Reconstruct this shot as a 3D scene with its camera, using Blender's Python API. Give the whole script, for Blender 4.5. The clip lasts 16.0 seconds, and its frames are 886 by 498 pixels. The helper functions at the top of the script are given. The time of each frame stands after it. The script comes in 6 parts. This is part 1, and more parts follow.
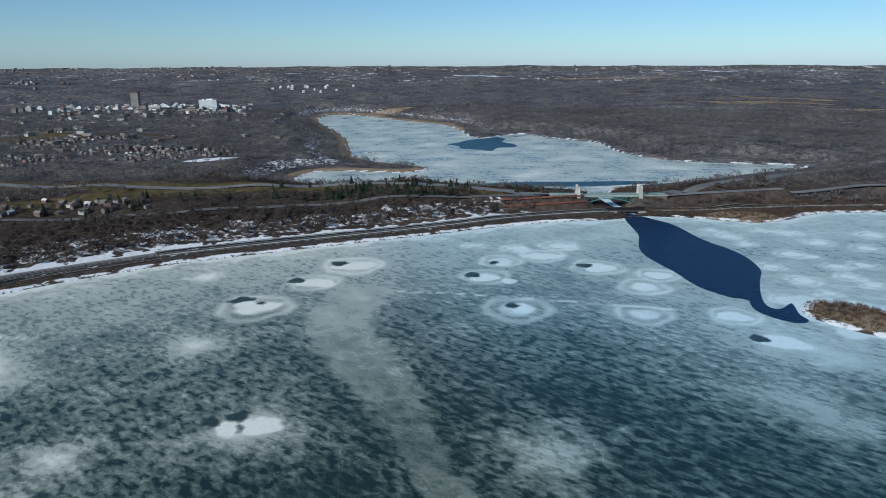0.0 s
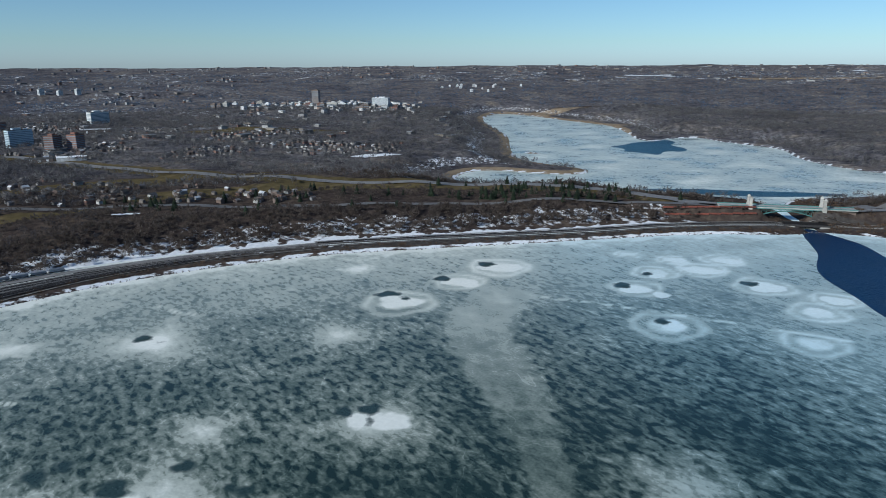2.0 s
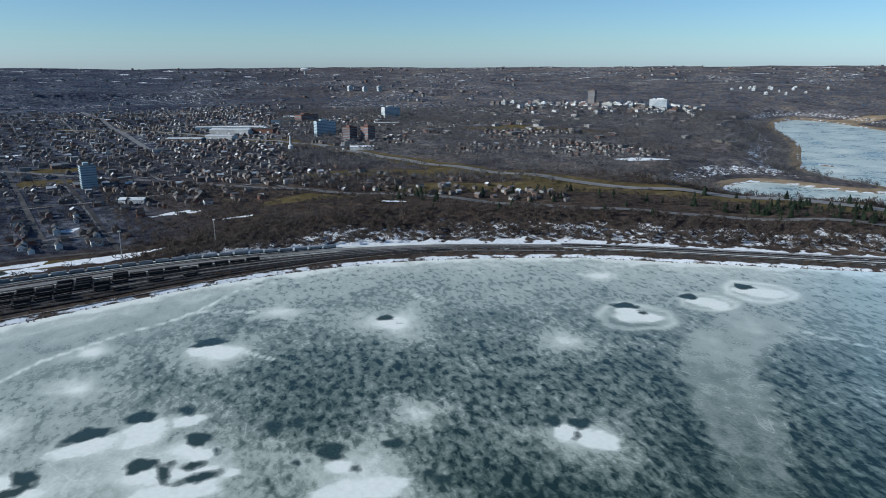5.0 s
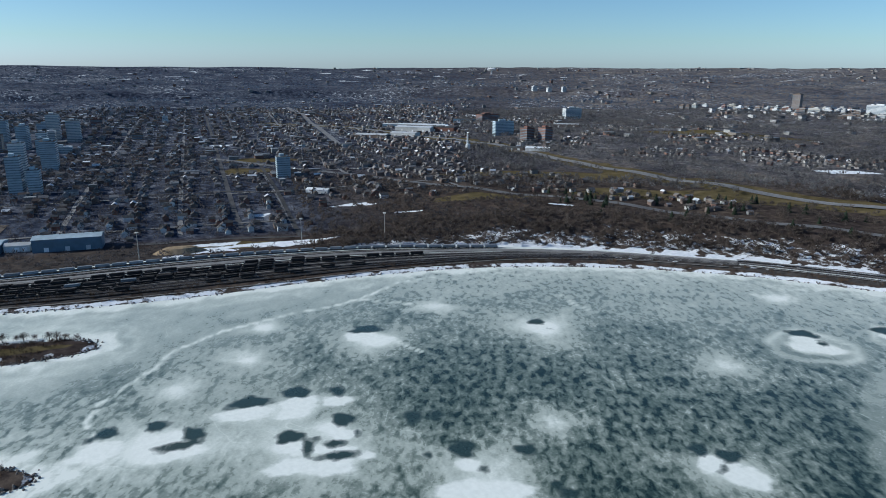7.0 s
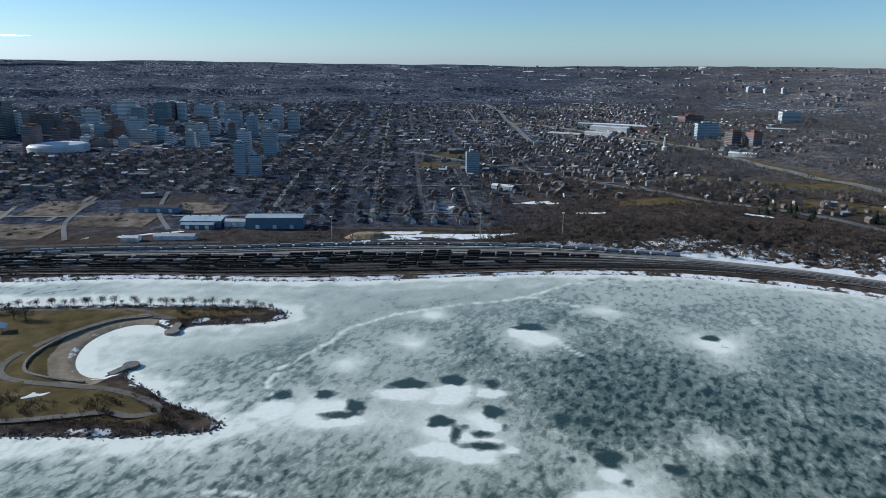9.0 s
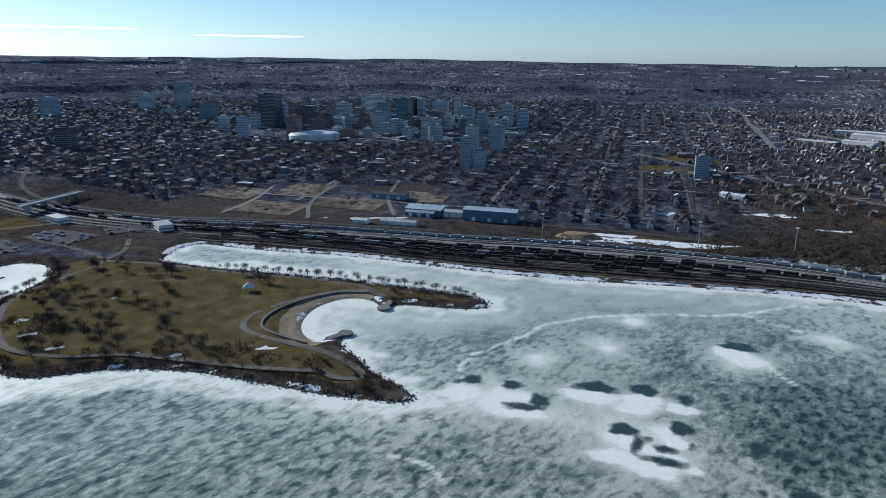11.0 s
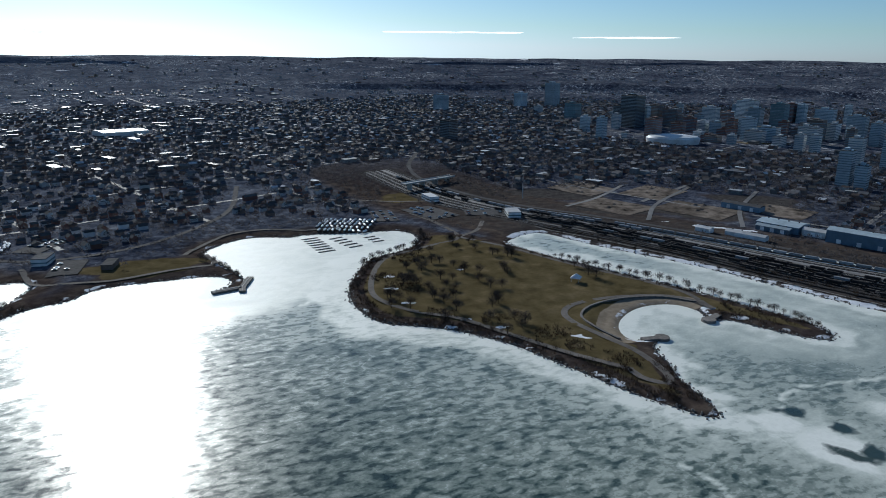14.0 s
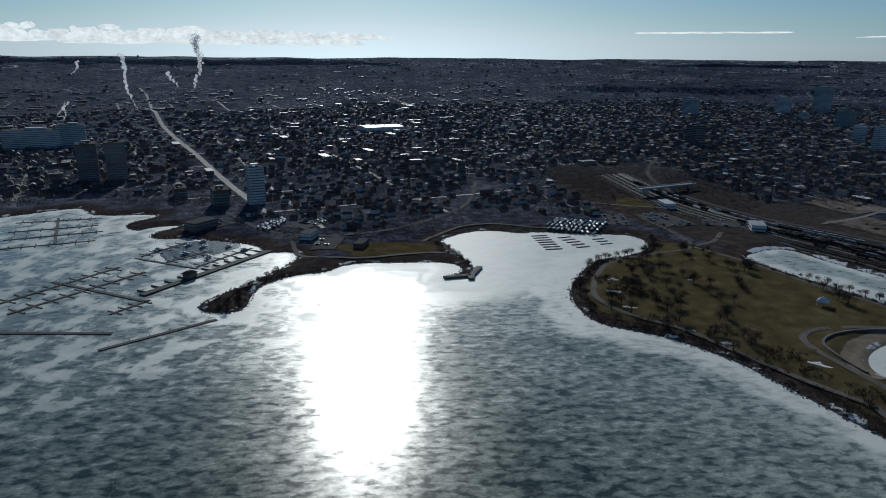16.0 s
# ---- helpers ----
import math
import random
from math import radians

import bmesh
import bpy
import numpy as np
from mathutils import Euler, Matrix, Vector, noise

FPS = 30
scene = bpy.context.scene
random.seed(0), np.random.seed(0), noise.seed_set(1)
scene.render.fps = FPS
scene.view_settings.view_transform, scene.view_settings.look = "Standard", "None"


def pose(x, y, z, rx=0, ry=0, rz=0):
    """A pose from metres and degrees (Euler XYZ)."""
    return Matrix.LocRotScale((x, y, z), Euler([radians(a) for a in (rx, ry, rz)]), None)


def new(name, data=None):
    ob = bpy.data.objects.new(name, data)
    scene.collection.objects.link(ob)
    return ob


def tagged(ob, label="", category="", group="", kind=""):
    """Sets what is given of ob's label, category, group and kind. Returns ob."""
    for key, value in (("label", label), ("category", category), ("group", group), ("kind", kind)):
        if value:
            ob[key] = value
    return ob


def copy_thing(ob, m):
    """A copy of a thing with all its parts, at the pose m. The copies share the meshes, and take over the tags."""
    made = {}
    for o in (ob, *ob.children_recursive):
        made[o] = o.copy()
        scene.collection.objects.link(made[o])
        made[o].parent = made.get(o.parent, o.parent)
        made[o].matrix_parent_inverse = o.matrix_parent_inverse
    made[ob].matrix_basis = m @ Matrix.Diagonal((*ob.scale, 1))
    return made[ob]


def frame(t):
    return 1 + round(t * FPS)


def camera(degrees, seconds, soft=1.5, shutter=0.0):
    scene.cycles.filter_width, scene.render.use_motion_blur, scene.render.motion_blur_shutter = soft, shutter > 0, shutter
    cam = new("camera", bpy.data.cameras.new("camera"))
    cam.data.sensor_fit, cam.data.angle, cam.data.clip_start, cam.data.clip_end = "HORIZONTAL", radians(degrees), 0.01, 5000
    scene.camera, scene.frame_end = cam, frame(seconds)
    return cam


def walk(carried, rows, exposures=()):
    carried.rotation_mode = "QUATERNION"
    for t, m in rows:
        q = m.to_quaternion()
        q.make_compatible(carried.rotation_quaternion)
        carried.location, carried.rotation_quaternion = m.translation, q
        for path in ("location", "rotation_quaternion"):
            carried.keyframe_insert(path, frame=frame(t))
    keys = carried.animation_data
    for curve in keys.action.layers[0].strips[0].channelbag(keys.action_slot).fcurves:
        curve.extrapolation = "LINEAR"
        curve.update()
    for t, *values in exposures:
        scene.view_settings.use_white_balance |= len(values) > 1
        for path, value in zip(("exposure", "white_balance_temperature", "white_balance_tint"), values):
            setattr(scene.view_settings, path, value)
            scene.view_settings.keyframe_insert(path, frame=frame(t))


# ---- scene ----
cam = camera(65.07, 16.0, soft=0.9)
# seconds, place, turns
PATH = [
    (0, -0.00, 0.00, 170.22, 75.113, 0.143, 0.000),
    (0.5, 2.34, 2.36, 170.40, 75.092, 0.162, 3.282),
    (1, 4.77, 4.83, 170.61, 75.082, 0.153, 6.644),
    (1.5, 7.24, 7.41, 170.81, 75.076, 0.117, 9.989),
    (2, 9.74, 10.00, 170.91, 75.077, 0.168, 13.588),
    (2.5, 12.23, 12.57, 170.90, 75.072, 0.150, 17.323),
    (3, 14.72, 15.11, 170.80, 75.061, 0.132, 21.090),
    (3.5, 17.21, 17.54, 170.72, 75.027, 0.158, 24.831),
    (4, 19.66, 20.00, 170.78, 75.054, 0.166, 28.531),
    (6.5, 31.75, 32.33, 172.69, 75.101, -0.098, 47.308),
    (7, 34.09, 35.09, 172.87, 75.094, -0.131, 51.020),
    (7.5, 36.47, 37.87, 173.01, 75.047, -0.183, 54.781),
    (8, 38.90, 40.59, 173.12, 74.991, -0.266, 58.613),
    (8.5, 41.35, 43.19, 173.23, 74.937, -0.304, 62.809),
    (11, 52.33, 56.56, 173.51, 74.650, -0.490, 86.119),
    (11.5, 53.96, 59.16, 173.50, 74.629, -0.486, 90.865),
    (12, 55.54, 61.70, 173.48, 74.606, -0.482, 95.744),
    (12.5, 57.16, 64.20, 173.46, 74.595, -0.496, 100.665),
    (13, 58.99, 66.69, 173.34, 74.588, -0.471, 105.523),
    (13.5, 61.02, 69.23, 173.13, 74.579, -0.456, 110.381),
    (14, 63.22, 71.97, 172.89, 74.545, -0.453, 115.299),
    (14.5, 65.46, 74.82, 172.78, 74.532, -0.430, 120.192),
    (15, 67.66, 77.71, 172.78, 74.547, -0.386, 125.135),
    (15.5, 69.85, 80.62, 172.86, 74.562, -0.374, 130.024),
    (16, 72.03, 83.51, 172.92, 74.573, -0.358, 134.935),
]
walk(cam, [(r[0], pose(*r[1:])) for r in PATH],
     exposures=[(0, 0.15, 5850, 4), (2, 0.2, 5850, 4), (4, 0.3, 5850, 4), (7, 0.4, 5850, 4), (8.5, 0.4, 5850, 4), (11, 0.32, 5850, 4), (13, 0.12, 5850, 4), (14.5, -0.28, 5850, 4), (16, -0.85, 5850, 4)])

# ---- sky and sun ----
SUN_AZ, SUN_EL = 142.0, 25.0
world = bpy.data.worlds.new("sky")
scene.world = world
world.use_nodes = True
wn = world.node_tree
sky = wn.nodes.new("ShaderNodeTexSky")
sky.sky_type, sky.sun_disc = "NISHITA", False
sky.sun_elevation, sky.sun_rotation = radians(SUN_EL), radians(-SUN_AZ)
sky.air_density, sky.dust_density, sky.ozone_density, sky.altitude = 0.8, 0.55, 3.0, 600
wn.nodes["Background"].inputs["Strength"].default_value = 0.085
tint = wn.nodes.new("ShaderNodeMix")
tint.data_type, tint.blend_type = "RGBA", "MULTIPLY"
tint.inputs["Factor"].default_value = 1.0
colours = [i for i in tint.inputs if i.type == "RGBA"]
colours[1].default_value = (0.86, 0.955, 0.985, 1)
parts = wn.nodes.new("ShaderNodeSeparateColor")
whole = wn.nodes.new("ShaderNodeCombineColor")
wn.links.new(sky.outputs[0], parts.inputs[0])
cool = wn.nodes.new("ShaderNodeMath")
cool.operation = "MAXIMUM"
wn.links.new(parts.outputs["Blue"], cool.inputs[0])
wn.links.new(parts.outputs["Green"], cool.inputs[1])
calm_red = wn.nodes.new("ShaderNodeMath")
calm_red.operation = "MINIMUM"
wn.links.new(parts.outputs["Red"], calm_red.inputs[0])
wn.links.new(parts.outputs["Green"], calm_red.inputs[1])
for socket, made in (("Red", calm_red.outputs[0]), ("Green", parts.outputs["Green"]), ("Blue", cool.outputs[0])):
    wn.links.new(made, whole.inputs[socket])
wn.links.new(whole.outputs[0], colours[0])
wn.links.new([o for o in tint.outputs if o.type == "RGBA"][0], wn.nodes["Background"].inputs["Color"])
sun = new("sun", bpy.data.lights.new("sun", "SUN"))
sun.data.energy, sun.data.angle, sun.data.color = 4.0, radians(0.55), (1.0, 0.94, 0.86)
sun.rotation_euler = (radians(90 - SUN_EL), 0, radians(SUN_AZ + 180))

# ---- materials ----
class Nodes:
    """A short way to write node trees."""

    def __init__(self, name):
        self.m = bpy.data.materials.new(name)
        self.m.use_nodes = True
        self.t = self.m.node_tree
        self.b = self.t.nodes["Principled BSDF"]
        self.pos = self.t.nodes.new("ShaderNodeNewGeometry").outputs["Position"]

    def set(self, socket, value):
        if isinstance(value, bpy.types.NodeSocket):
            self.t.links.new(value, socket)
        else:
            socket.default_value = value

    def noise(self, size, detail=4.0, rough=0.55, stretch=(1, 1, 1), warp=0.0, vector=None, turn=0.0):
        mp = self.t.nodes.new("ShaderNodeMapping")
        self.set(mp.inputs["Vector"], vector or self.pos)
        mp.vector_type = "TEXTURE"
        mp.inputs["Rotation"].default_value = (0, 0, radians(turn))
        mp.inputs["Scale"].default_value = [size * s for s in stretch]
        n = self.t.nodes.new("ShaderNodeTexNoise")
        self.set(n.inputs["Vector"], mp.outputs[0])
        n.inputs["Scale"].default_value = 1.0
        n.inputs["Detail"].default_value = detail
        n.inputs["Roughness"].default_value = rough
        n.inputs["Distortion"].default_value = warp
        return n.outputs["Fac"]

    def ramp(self, fac, *stops):
        r = self.t.nodes.new("ShaderNodeValToRGB")
        self.set(r.inputs[0], fac)
        e = r.color_ramp.elements
        while len(e) < len(stops):
            e.new(0.5)
        for el, (p, c) in zip(e, stops):
            el.position = p
            el.color = (*c, 1) if isinstance(c, tuple) else (c, c, c, 1)
        return r.outputs[0]

    def math(self, op, a, b=0.0, clamp=False):
        n = self.t.nodes.new("ShaderNodeMath")
        n.operation, n.use_clamp = op, clamp
        self.set(n.inputs[0], a)
        self.set(n.inputs[1], b)
        return n.outputs[0]

    def mix(self, fac, a, b, kind="MIX"):
        n = self.t.nodes.new("ShaderNodeMix")
        n.data_type, n.blend_type = "RGBA", kind
        self.set(n.inputs["Factor"], fac)
        for key, v in (("A", a), ("B", b)):
            s = [i for i in n.inputs if i.name == key and i.type == "RGBA"][0]
            self.set(s, (*v, 1) if isinstance(v, tuple) else v)
        return [o for o in n.outputs if o.type == "RGBA"][0]

    def attr(self, name):
        n = self.t.nodes.new("ShaderNodeAttribute")
        n.attribute_name = name
        return n.outputs["Fac"]

    def island(self):
        return self.t.nodes.new("ShaderNodeNewGeometry").outputs["Random Per Island"]

    def random(self):
        return self.t.nodes.new("ShaderNodeObjectInfo").outputs["Random"]

    def bump(self, h, dist=0.1, strength=0.5):
        n = self.t.nodes.new("ShaderNodeBump")
        n.inputs["Distance"].default_value = dist
        n.inputs["Strength"].default_value = strength
        self.set(n.inputs["Height"], h)
        self.t.links.new(n.outputs[0], self.b.inputs["Normal"])

    def done(self, color, rough=0.8, metal=0.0, spec=0.5):
        self.set(self.b.inputs["Base Color"], (*color, 1) if isinstance(color, tuple) else color)
        self.set(self.b.inputs["Roughness"], rough)
        self.set(self.b.inputs["Metallic"], metal)
        self.set(self.b.inputs["Specular IOR Level"], spec)
        return self.m


def plain(name, color, rough=0.8, spread=0.25, size=2.0, metal=0.0, spec=0.5, per="object"):
    """Painted or weathered stuff: one hue, uneven at two scales and from piece to piece."""
    n = Nodes(name)
    dark = tuple(c * (1 - spread) for c in color)
    light = tuple(min(1, c * (1 + spread)) for c in color)
    a = n.ramp(n.noise(size, 5), (0.3, dark), (0.7, light))
    b = n.ramp(n.noise(size * 9, 3), (0.3, 0.75), (0.7, 1.15))
    c = n.mix(1.0, a, b, "MULTIPLY")
    if per != "none":
        v = n.random() if per == "object" else n.island()
        c = n.mix(1.0, c, n.ramp(v, (0.0, 0.72), (1.0, 1.2)), "MULTIPLY")
    return n.done(c, rough, metal, spec)


def twiggy(name, color, spread, size):
    """Bare twigs: thin enough that light from behind comes through."""
    m = plain(name, color, 0.95, spread, size, spec=0.0, per="island")
    t = m.node_tree
    b = t.nodes["Principled BSDF"]
    tr = t.nodes.new("ShaderNodeBsdfTranslucent")
    t.links.new(b.inputs["Base Color"].links[0].from_socket, tr.inputs["Color"])
    mx = t.nodes.new("ShaderNodeMixShader")
    mx.inputs[0].default_value = 0.45
    t.links.new(b.outputs[0], mx.inputs[1])
    t.links.new(tr.outputs[0], mx.inputs[2])
    t.links.new(mx.outputs[0], t.nodes["Material Output"].inputs["Surface"])
    return m


def palette(name, colors, rough=0.75, spec=0.4, per="island"):
    """Many alike things in one mesh, each with one of the colours."""
    n = Nodes(name)
    v = n.island() if per == "island" else n.random()
    r = n.t.nodes.new("ShaderNodeValToRGB")
    r.color_ramp.interpolation = "CONSTANT"
    n.set(r.inputs[0], v)
    e = r.color_ramp.elements
    while len(e) < len(colors):
        e.new(0.5)
    for k, (el, c) in enumerate(zip(e, colors)):
        el.position = k / len(colors)
        el.color = (*c, 1)
    c = n.mix(1.0, r.outputs[0], n.ramp(n.noise(4.0, 4), (0.3, 0.7), (0.7, 1.15)), "MULTIPLY")
    return n.done(c, rough, 0.0, spec)


def ice_material():
    n = Nodes("lake_ice")
    frost_sheen, dark, calm, blue = n.attr("frost_sheen"), n.attr("dark"), n.attr("calm"), n.attr("blue")
    wind = 138.0
    cells = n.noise(4.7, 1.9, 0.5, (1.75, 1.0, 1), 0.35, turn=wind)
    flakes = n.noise(2.9, 2.5, 0.5, (1.7, 1, 1), 0.5, turn=wind)
    fine = n.noise(1.5, 4.0, 0.62)
    broad = n.noise(55, 4.0, 0.55)
    blots = n.ramp(cells, (0.35, 0.05), (0.42, 0.30), (0.48, 0.52), (0.60, 0.68), (0.75, 0.86))
    rough = n.math("SUBTRACT", 1.0, n.math("MULTIPLY", calm, 0.92), True)
    mott = n.math("MULTIPLY", n.math("SUBTRACT", blots, 0.52), n.math("MULTIPLY", rough, 0.52))
    f = n.math("ADD", n.math("ADD", frost_sheen, mott), n.math("MULTIPLY", n.math("SUBTRACT", n.noise(15, 3.0, 0.55, (1.6, 1, 1), 0.8, turn=wind), 0.5), 0.42))
    f = n.math("ADD", f, n.math("MULTIPLY", n.math("MULTIPLY", n.math("SUBTRACT", flakes, 0.5), 0.50), n.math("ADD", n.math("MULTIPLY", rough, 0.8), 0.2)))
    f = n.math("ADD", f, n.math("MULTIPLY", n.math("SUBTRACT", fine, 0.5), 0.30))
    f = n.math("ADD", f, n.math("MULTIPLY", n.math("SUBTRACT", broad, 0.5), 0.34))
    # wind-blown flecks of snow and hairline veins
    fleck = n.ramp(n.noise(1.0, 2.0, 0.5, (1.6, 0.8, 1), turn=wind), (0.70, 0.0), (0.76, 0.22))
    f = n.math("ADD", f, n.math("MULTIPLY", fleck, rough))
    vein = n.ramp(n.math("ABSOLUTE", n.math("SUBTRACT", n.noise(85, 3.0, 0.5, (1, 1, 1), 0.6), 0.5)), (0.0, 0.10), (0.003, 0.0))
    f = n.math("ADD", f, vein)
    color = n.ramp(f, (0.0, (0.014, 0.030, 0.024)), (0.16, (0.040, 0.063, 0.051)), (0.32, (0.132, 0.165, 0.135)),
                   (0.55, (0.335, 0.368, 0.315)), (0.78, (0.56, 0.590, 0.520)), (1.0, (0.77, 0.785, 0.715)))
    crust = n.math("ADD", n.attr("core"), n.math("MULTIPLY", n.math("SUBTRACT", n.noise(5.0, 4.0, 0.6), 0.5), 0.55))
    crust = n.ramp(crust, (0.36, 0.0), (0.48, 0.5), (0.62, 1.0))
    snow = n.ramp(n.noise(3.0, 5), (0.3, (0.73, 0.745, 0.685)), (0.7, (0.83, 0.84, 0.78)))
    color = n.mix(crust, color, snow)
    hole = n.math("ADD", dark, n.math("MULTIPLY", n.math("SUBTRACT", n.noise(6.0, 3.5, 0.55), 0.5), 0.7))
    hole = n.ramp(hole, (0.38, 0.0), (0.50, 0.6), (0.66, 1.0))
    color = n.mix(hole, color, n.ramp(fine, (0.3, (0.016, 0.034, 0.030)), (0.7, (0.040, 0.066, 0.058))))
    # blue multiplied into the ice colour in place of mirrored sky
    color = n.mix(blue, color, n.mix(1.0, color, (0.80, 1.0, 1.17), "MULTIPLY"))
    n.bump(n.noise(1.6, 3.0), 0.12, 0.28)
    gloss = n.math("ADD", n.ramp(f, (0.0, 0.15), (0.5, 0.26), (1.0, 0.6)), n.math("MULTIPLY", n.math("SUBTRACT", crust, hole, True), 0.4), True)
    return n.done(color, gloss, 0.0, 0.5)


def ground_material():
    n = Nodes("winter_ground")
    litter = n.ramp(n.noise(9, 6, 0.65), (0.3, (0.032, 0.027, 0.026)), (0.5, (0.066, 0.054, 0.048)), (0.72, (0.120, 0.100, 0.084)))
    broad = n.ramp(n.noise(160, 4), (0.35, (0.75, 0.72, 0.74)), (0.65, (1.15, 1.08, 1.0)))
    c = n.mix(1.0, litter, broad, "MULTIPLY")
    grass = n.ramp(n.noise(14, 6, 0.6), (0.3, (0.070, 0.055, 0.027)), (0.55, (0.112, 0.089, 0.046)), (0.75, (0.170, 0.130, 0.076)))
    gravel = n.ramp(n.noise(6, 6, 0.7), (0.3, (0.034, 0.031, 0.030)), (0.7, (0.095, 0.086, 0.080)))
    sand = n.ramp(n.noise(5, 5), (0.3, (0.21, 0.17, 0.125)), (0.7, (0.30, 0.25, 0.19)))
    reed = n.ramp(n.noise(20, 6, 0.7, (1, 2, 1)), (0.3, (0.16, 0.118, 0.080)), (0.7, (0.31, 0.245, 0.17)))
    rub = n.math("MULTIPLY", n.math("SUBTRACT", n.noise(7, 5, 0.65), 0.5), 1.3)
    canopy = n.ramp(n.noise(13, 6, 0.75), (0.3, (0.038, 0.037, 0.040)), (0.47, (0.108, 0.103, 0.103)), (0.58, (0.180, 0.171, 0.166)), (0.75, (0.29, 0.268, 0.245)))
    # slight blue multiplied over the canopy stands in for distance haze
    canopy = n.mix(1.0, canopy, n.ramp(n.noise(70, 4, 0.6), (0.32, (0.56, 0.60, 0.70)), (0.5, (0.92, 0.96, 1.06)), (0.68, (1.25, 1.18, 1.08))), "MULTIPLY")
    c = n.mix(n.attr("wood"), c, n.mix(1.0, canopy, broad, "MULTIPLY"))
    # town ground is blued for distance haze and darkened for the backlit side
    hazy_town = n.ramp(n.noise(15, 6, 0.75), (0.32, (0.016, 0.023, 0.038)), (0.47, (0.049, 0.059, 0.085)), (0.58, (0.110, 0.126, 0.160)), (0.75, (0.25, 0.29, 0.35)))
    hazy_town = n.mix(1.0, hazy_town, n.ramp(n.noise(85, 4, 0.6), (0.32, (0.55, 0.58, 0.65)), (0.5, (1.0, 1.0, 1.0)), (0.68, (1.45, 1.38, 1.28))), "MULTIPLY")
    c = n.mix(n.attr("hazy_town"), c, n.mix(1.0, hazy_town, broad, "MULTIPLY"))
    # pale concrete colour of the sunward quarter, lightened in place of distance haze
    haze_paving = n.ramp(n.noise(38, 6, 0.7, (1, 1, 1), 0.6), (0.32, (0.060, 0.068, 0.085)), (0.48, (0.150, 0.165, 0.195)), (0.60, (0.28, 0.295, 0.325)), (0.75, (0.46, 0.48, 0.51)))
    c = n.mix(n.attr("haze_paving"), c, haze_paving)
    for key, col in (("grass", grass), ("gravel", gravel), ("sand", sand), ("reed", reed)):
        a = n.math("ADD", n.attr(key), n.math("MULTIPLY", rub, 0.45))
        c = n.mix(n.ramp(a, (0.38, 0.0), (0.62, 1.0)), c, col)
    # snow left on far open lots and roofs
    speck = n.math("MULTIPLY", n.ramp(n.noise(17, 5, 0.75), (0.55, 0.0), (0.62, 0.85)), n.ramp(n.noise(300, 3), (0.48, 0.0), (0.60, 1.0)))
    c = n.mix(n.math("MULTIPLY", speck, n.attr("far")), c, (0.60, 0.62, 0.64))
    s = n.math("ADD", n.attr("snow"), rub)
    snow = n.ramp(n.noise(4, 4), (0.3, (0.62, 0.64, 0.67)), (0.7, (0.80, 0.81, 0.83)))
    c = n.mix(n.ramp(s, (0.45, 0.0), (0.62, 1.0)), c, snow)
    n.bump(n.noise(3, 5, 0.7), 0.5, 0.35)
    return n.done(c, 0.95, 0.0, 0.0)


def water_material(name, color):
    n = Nodes(name)
    n.bump(n.noise(2.5, 4.0, 0.6), 0.7, 1.0)
    return n.done(n.ramp(n.noise(30, 3), (0.3, color), (0.7, tuple(c * 1.25 for c in color))), 0.3, 0.0, 0.05)


def cloud_material(name, color):
    """Thin vapour: lets the light from behind come through."""
    n = Nodes(name)
    tr = n.t.nodes.new("ShaderNodeBsdfTranslucent")
    tr.inputs["Color"].default_value = (*color, 1)
    mx = n.t.nodes.new("ShaderNodeMixShader")
    mx.inputs[0].default_value = 0.92
    n.done(color, 1.0, 0.0, 0.0)
    n.t.links.new(n.b.outputs[0], mx.inputs[1])
    n.t.links.new(tr.outputs[0], mx.inputs[2])
    clear = n.t.nodes.new("ShaderNodeBsdfTransparent")
    veil = n.t.nodes.new("ShaderNodeMixShader")
    veil.inputs[0].default_value = 0.42
    n.t.links.new(clear.outputs[0], veil.inputs[1])
    n.t.links.new(mx.outputs[0], veil.inputs[2])
    n.t.links.new(veil.outputs[0], n.t.nodes["Material Output"].inputs["Surface"])
    return n.m


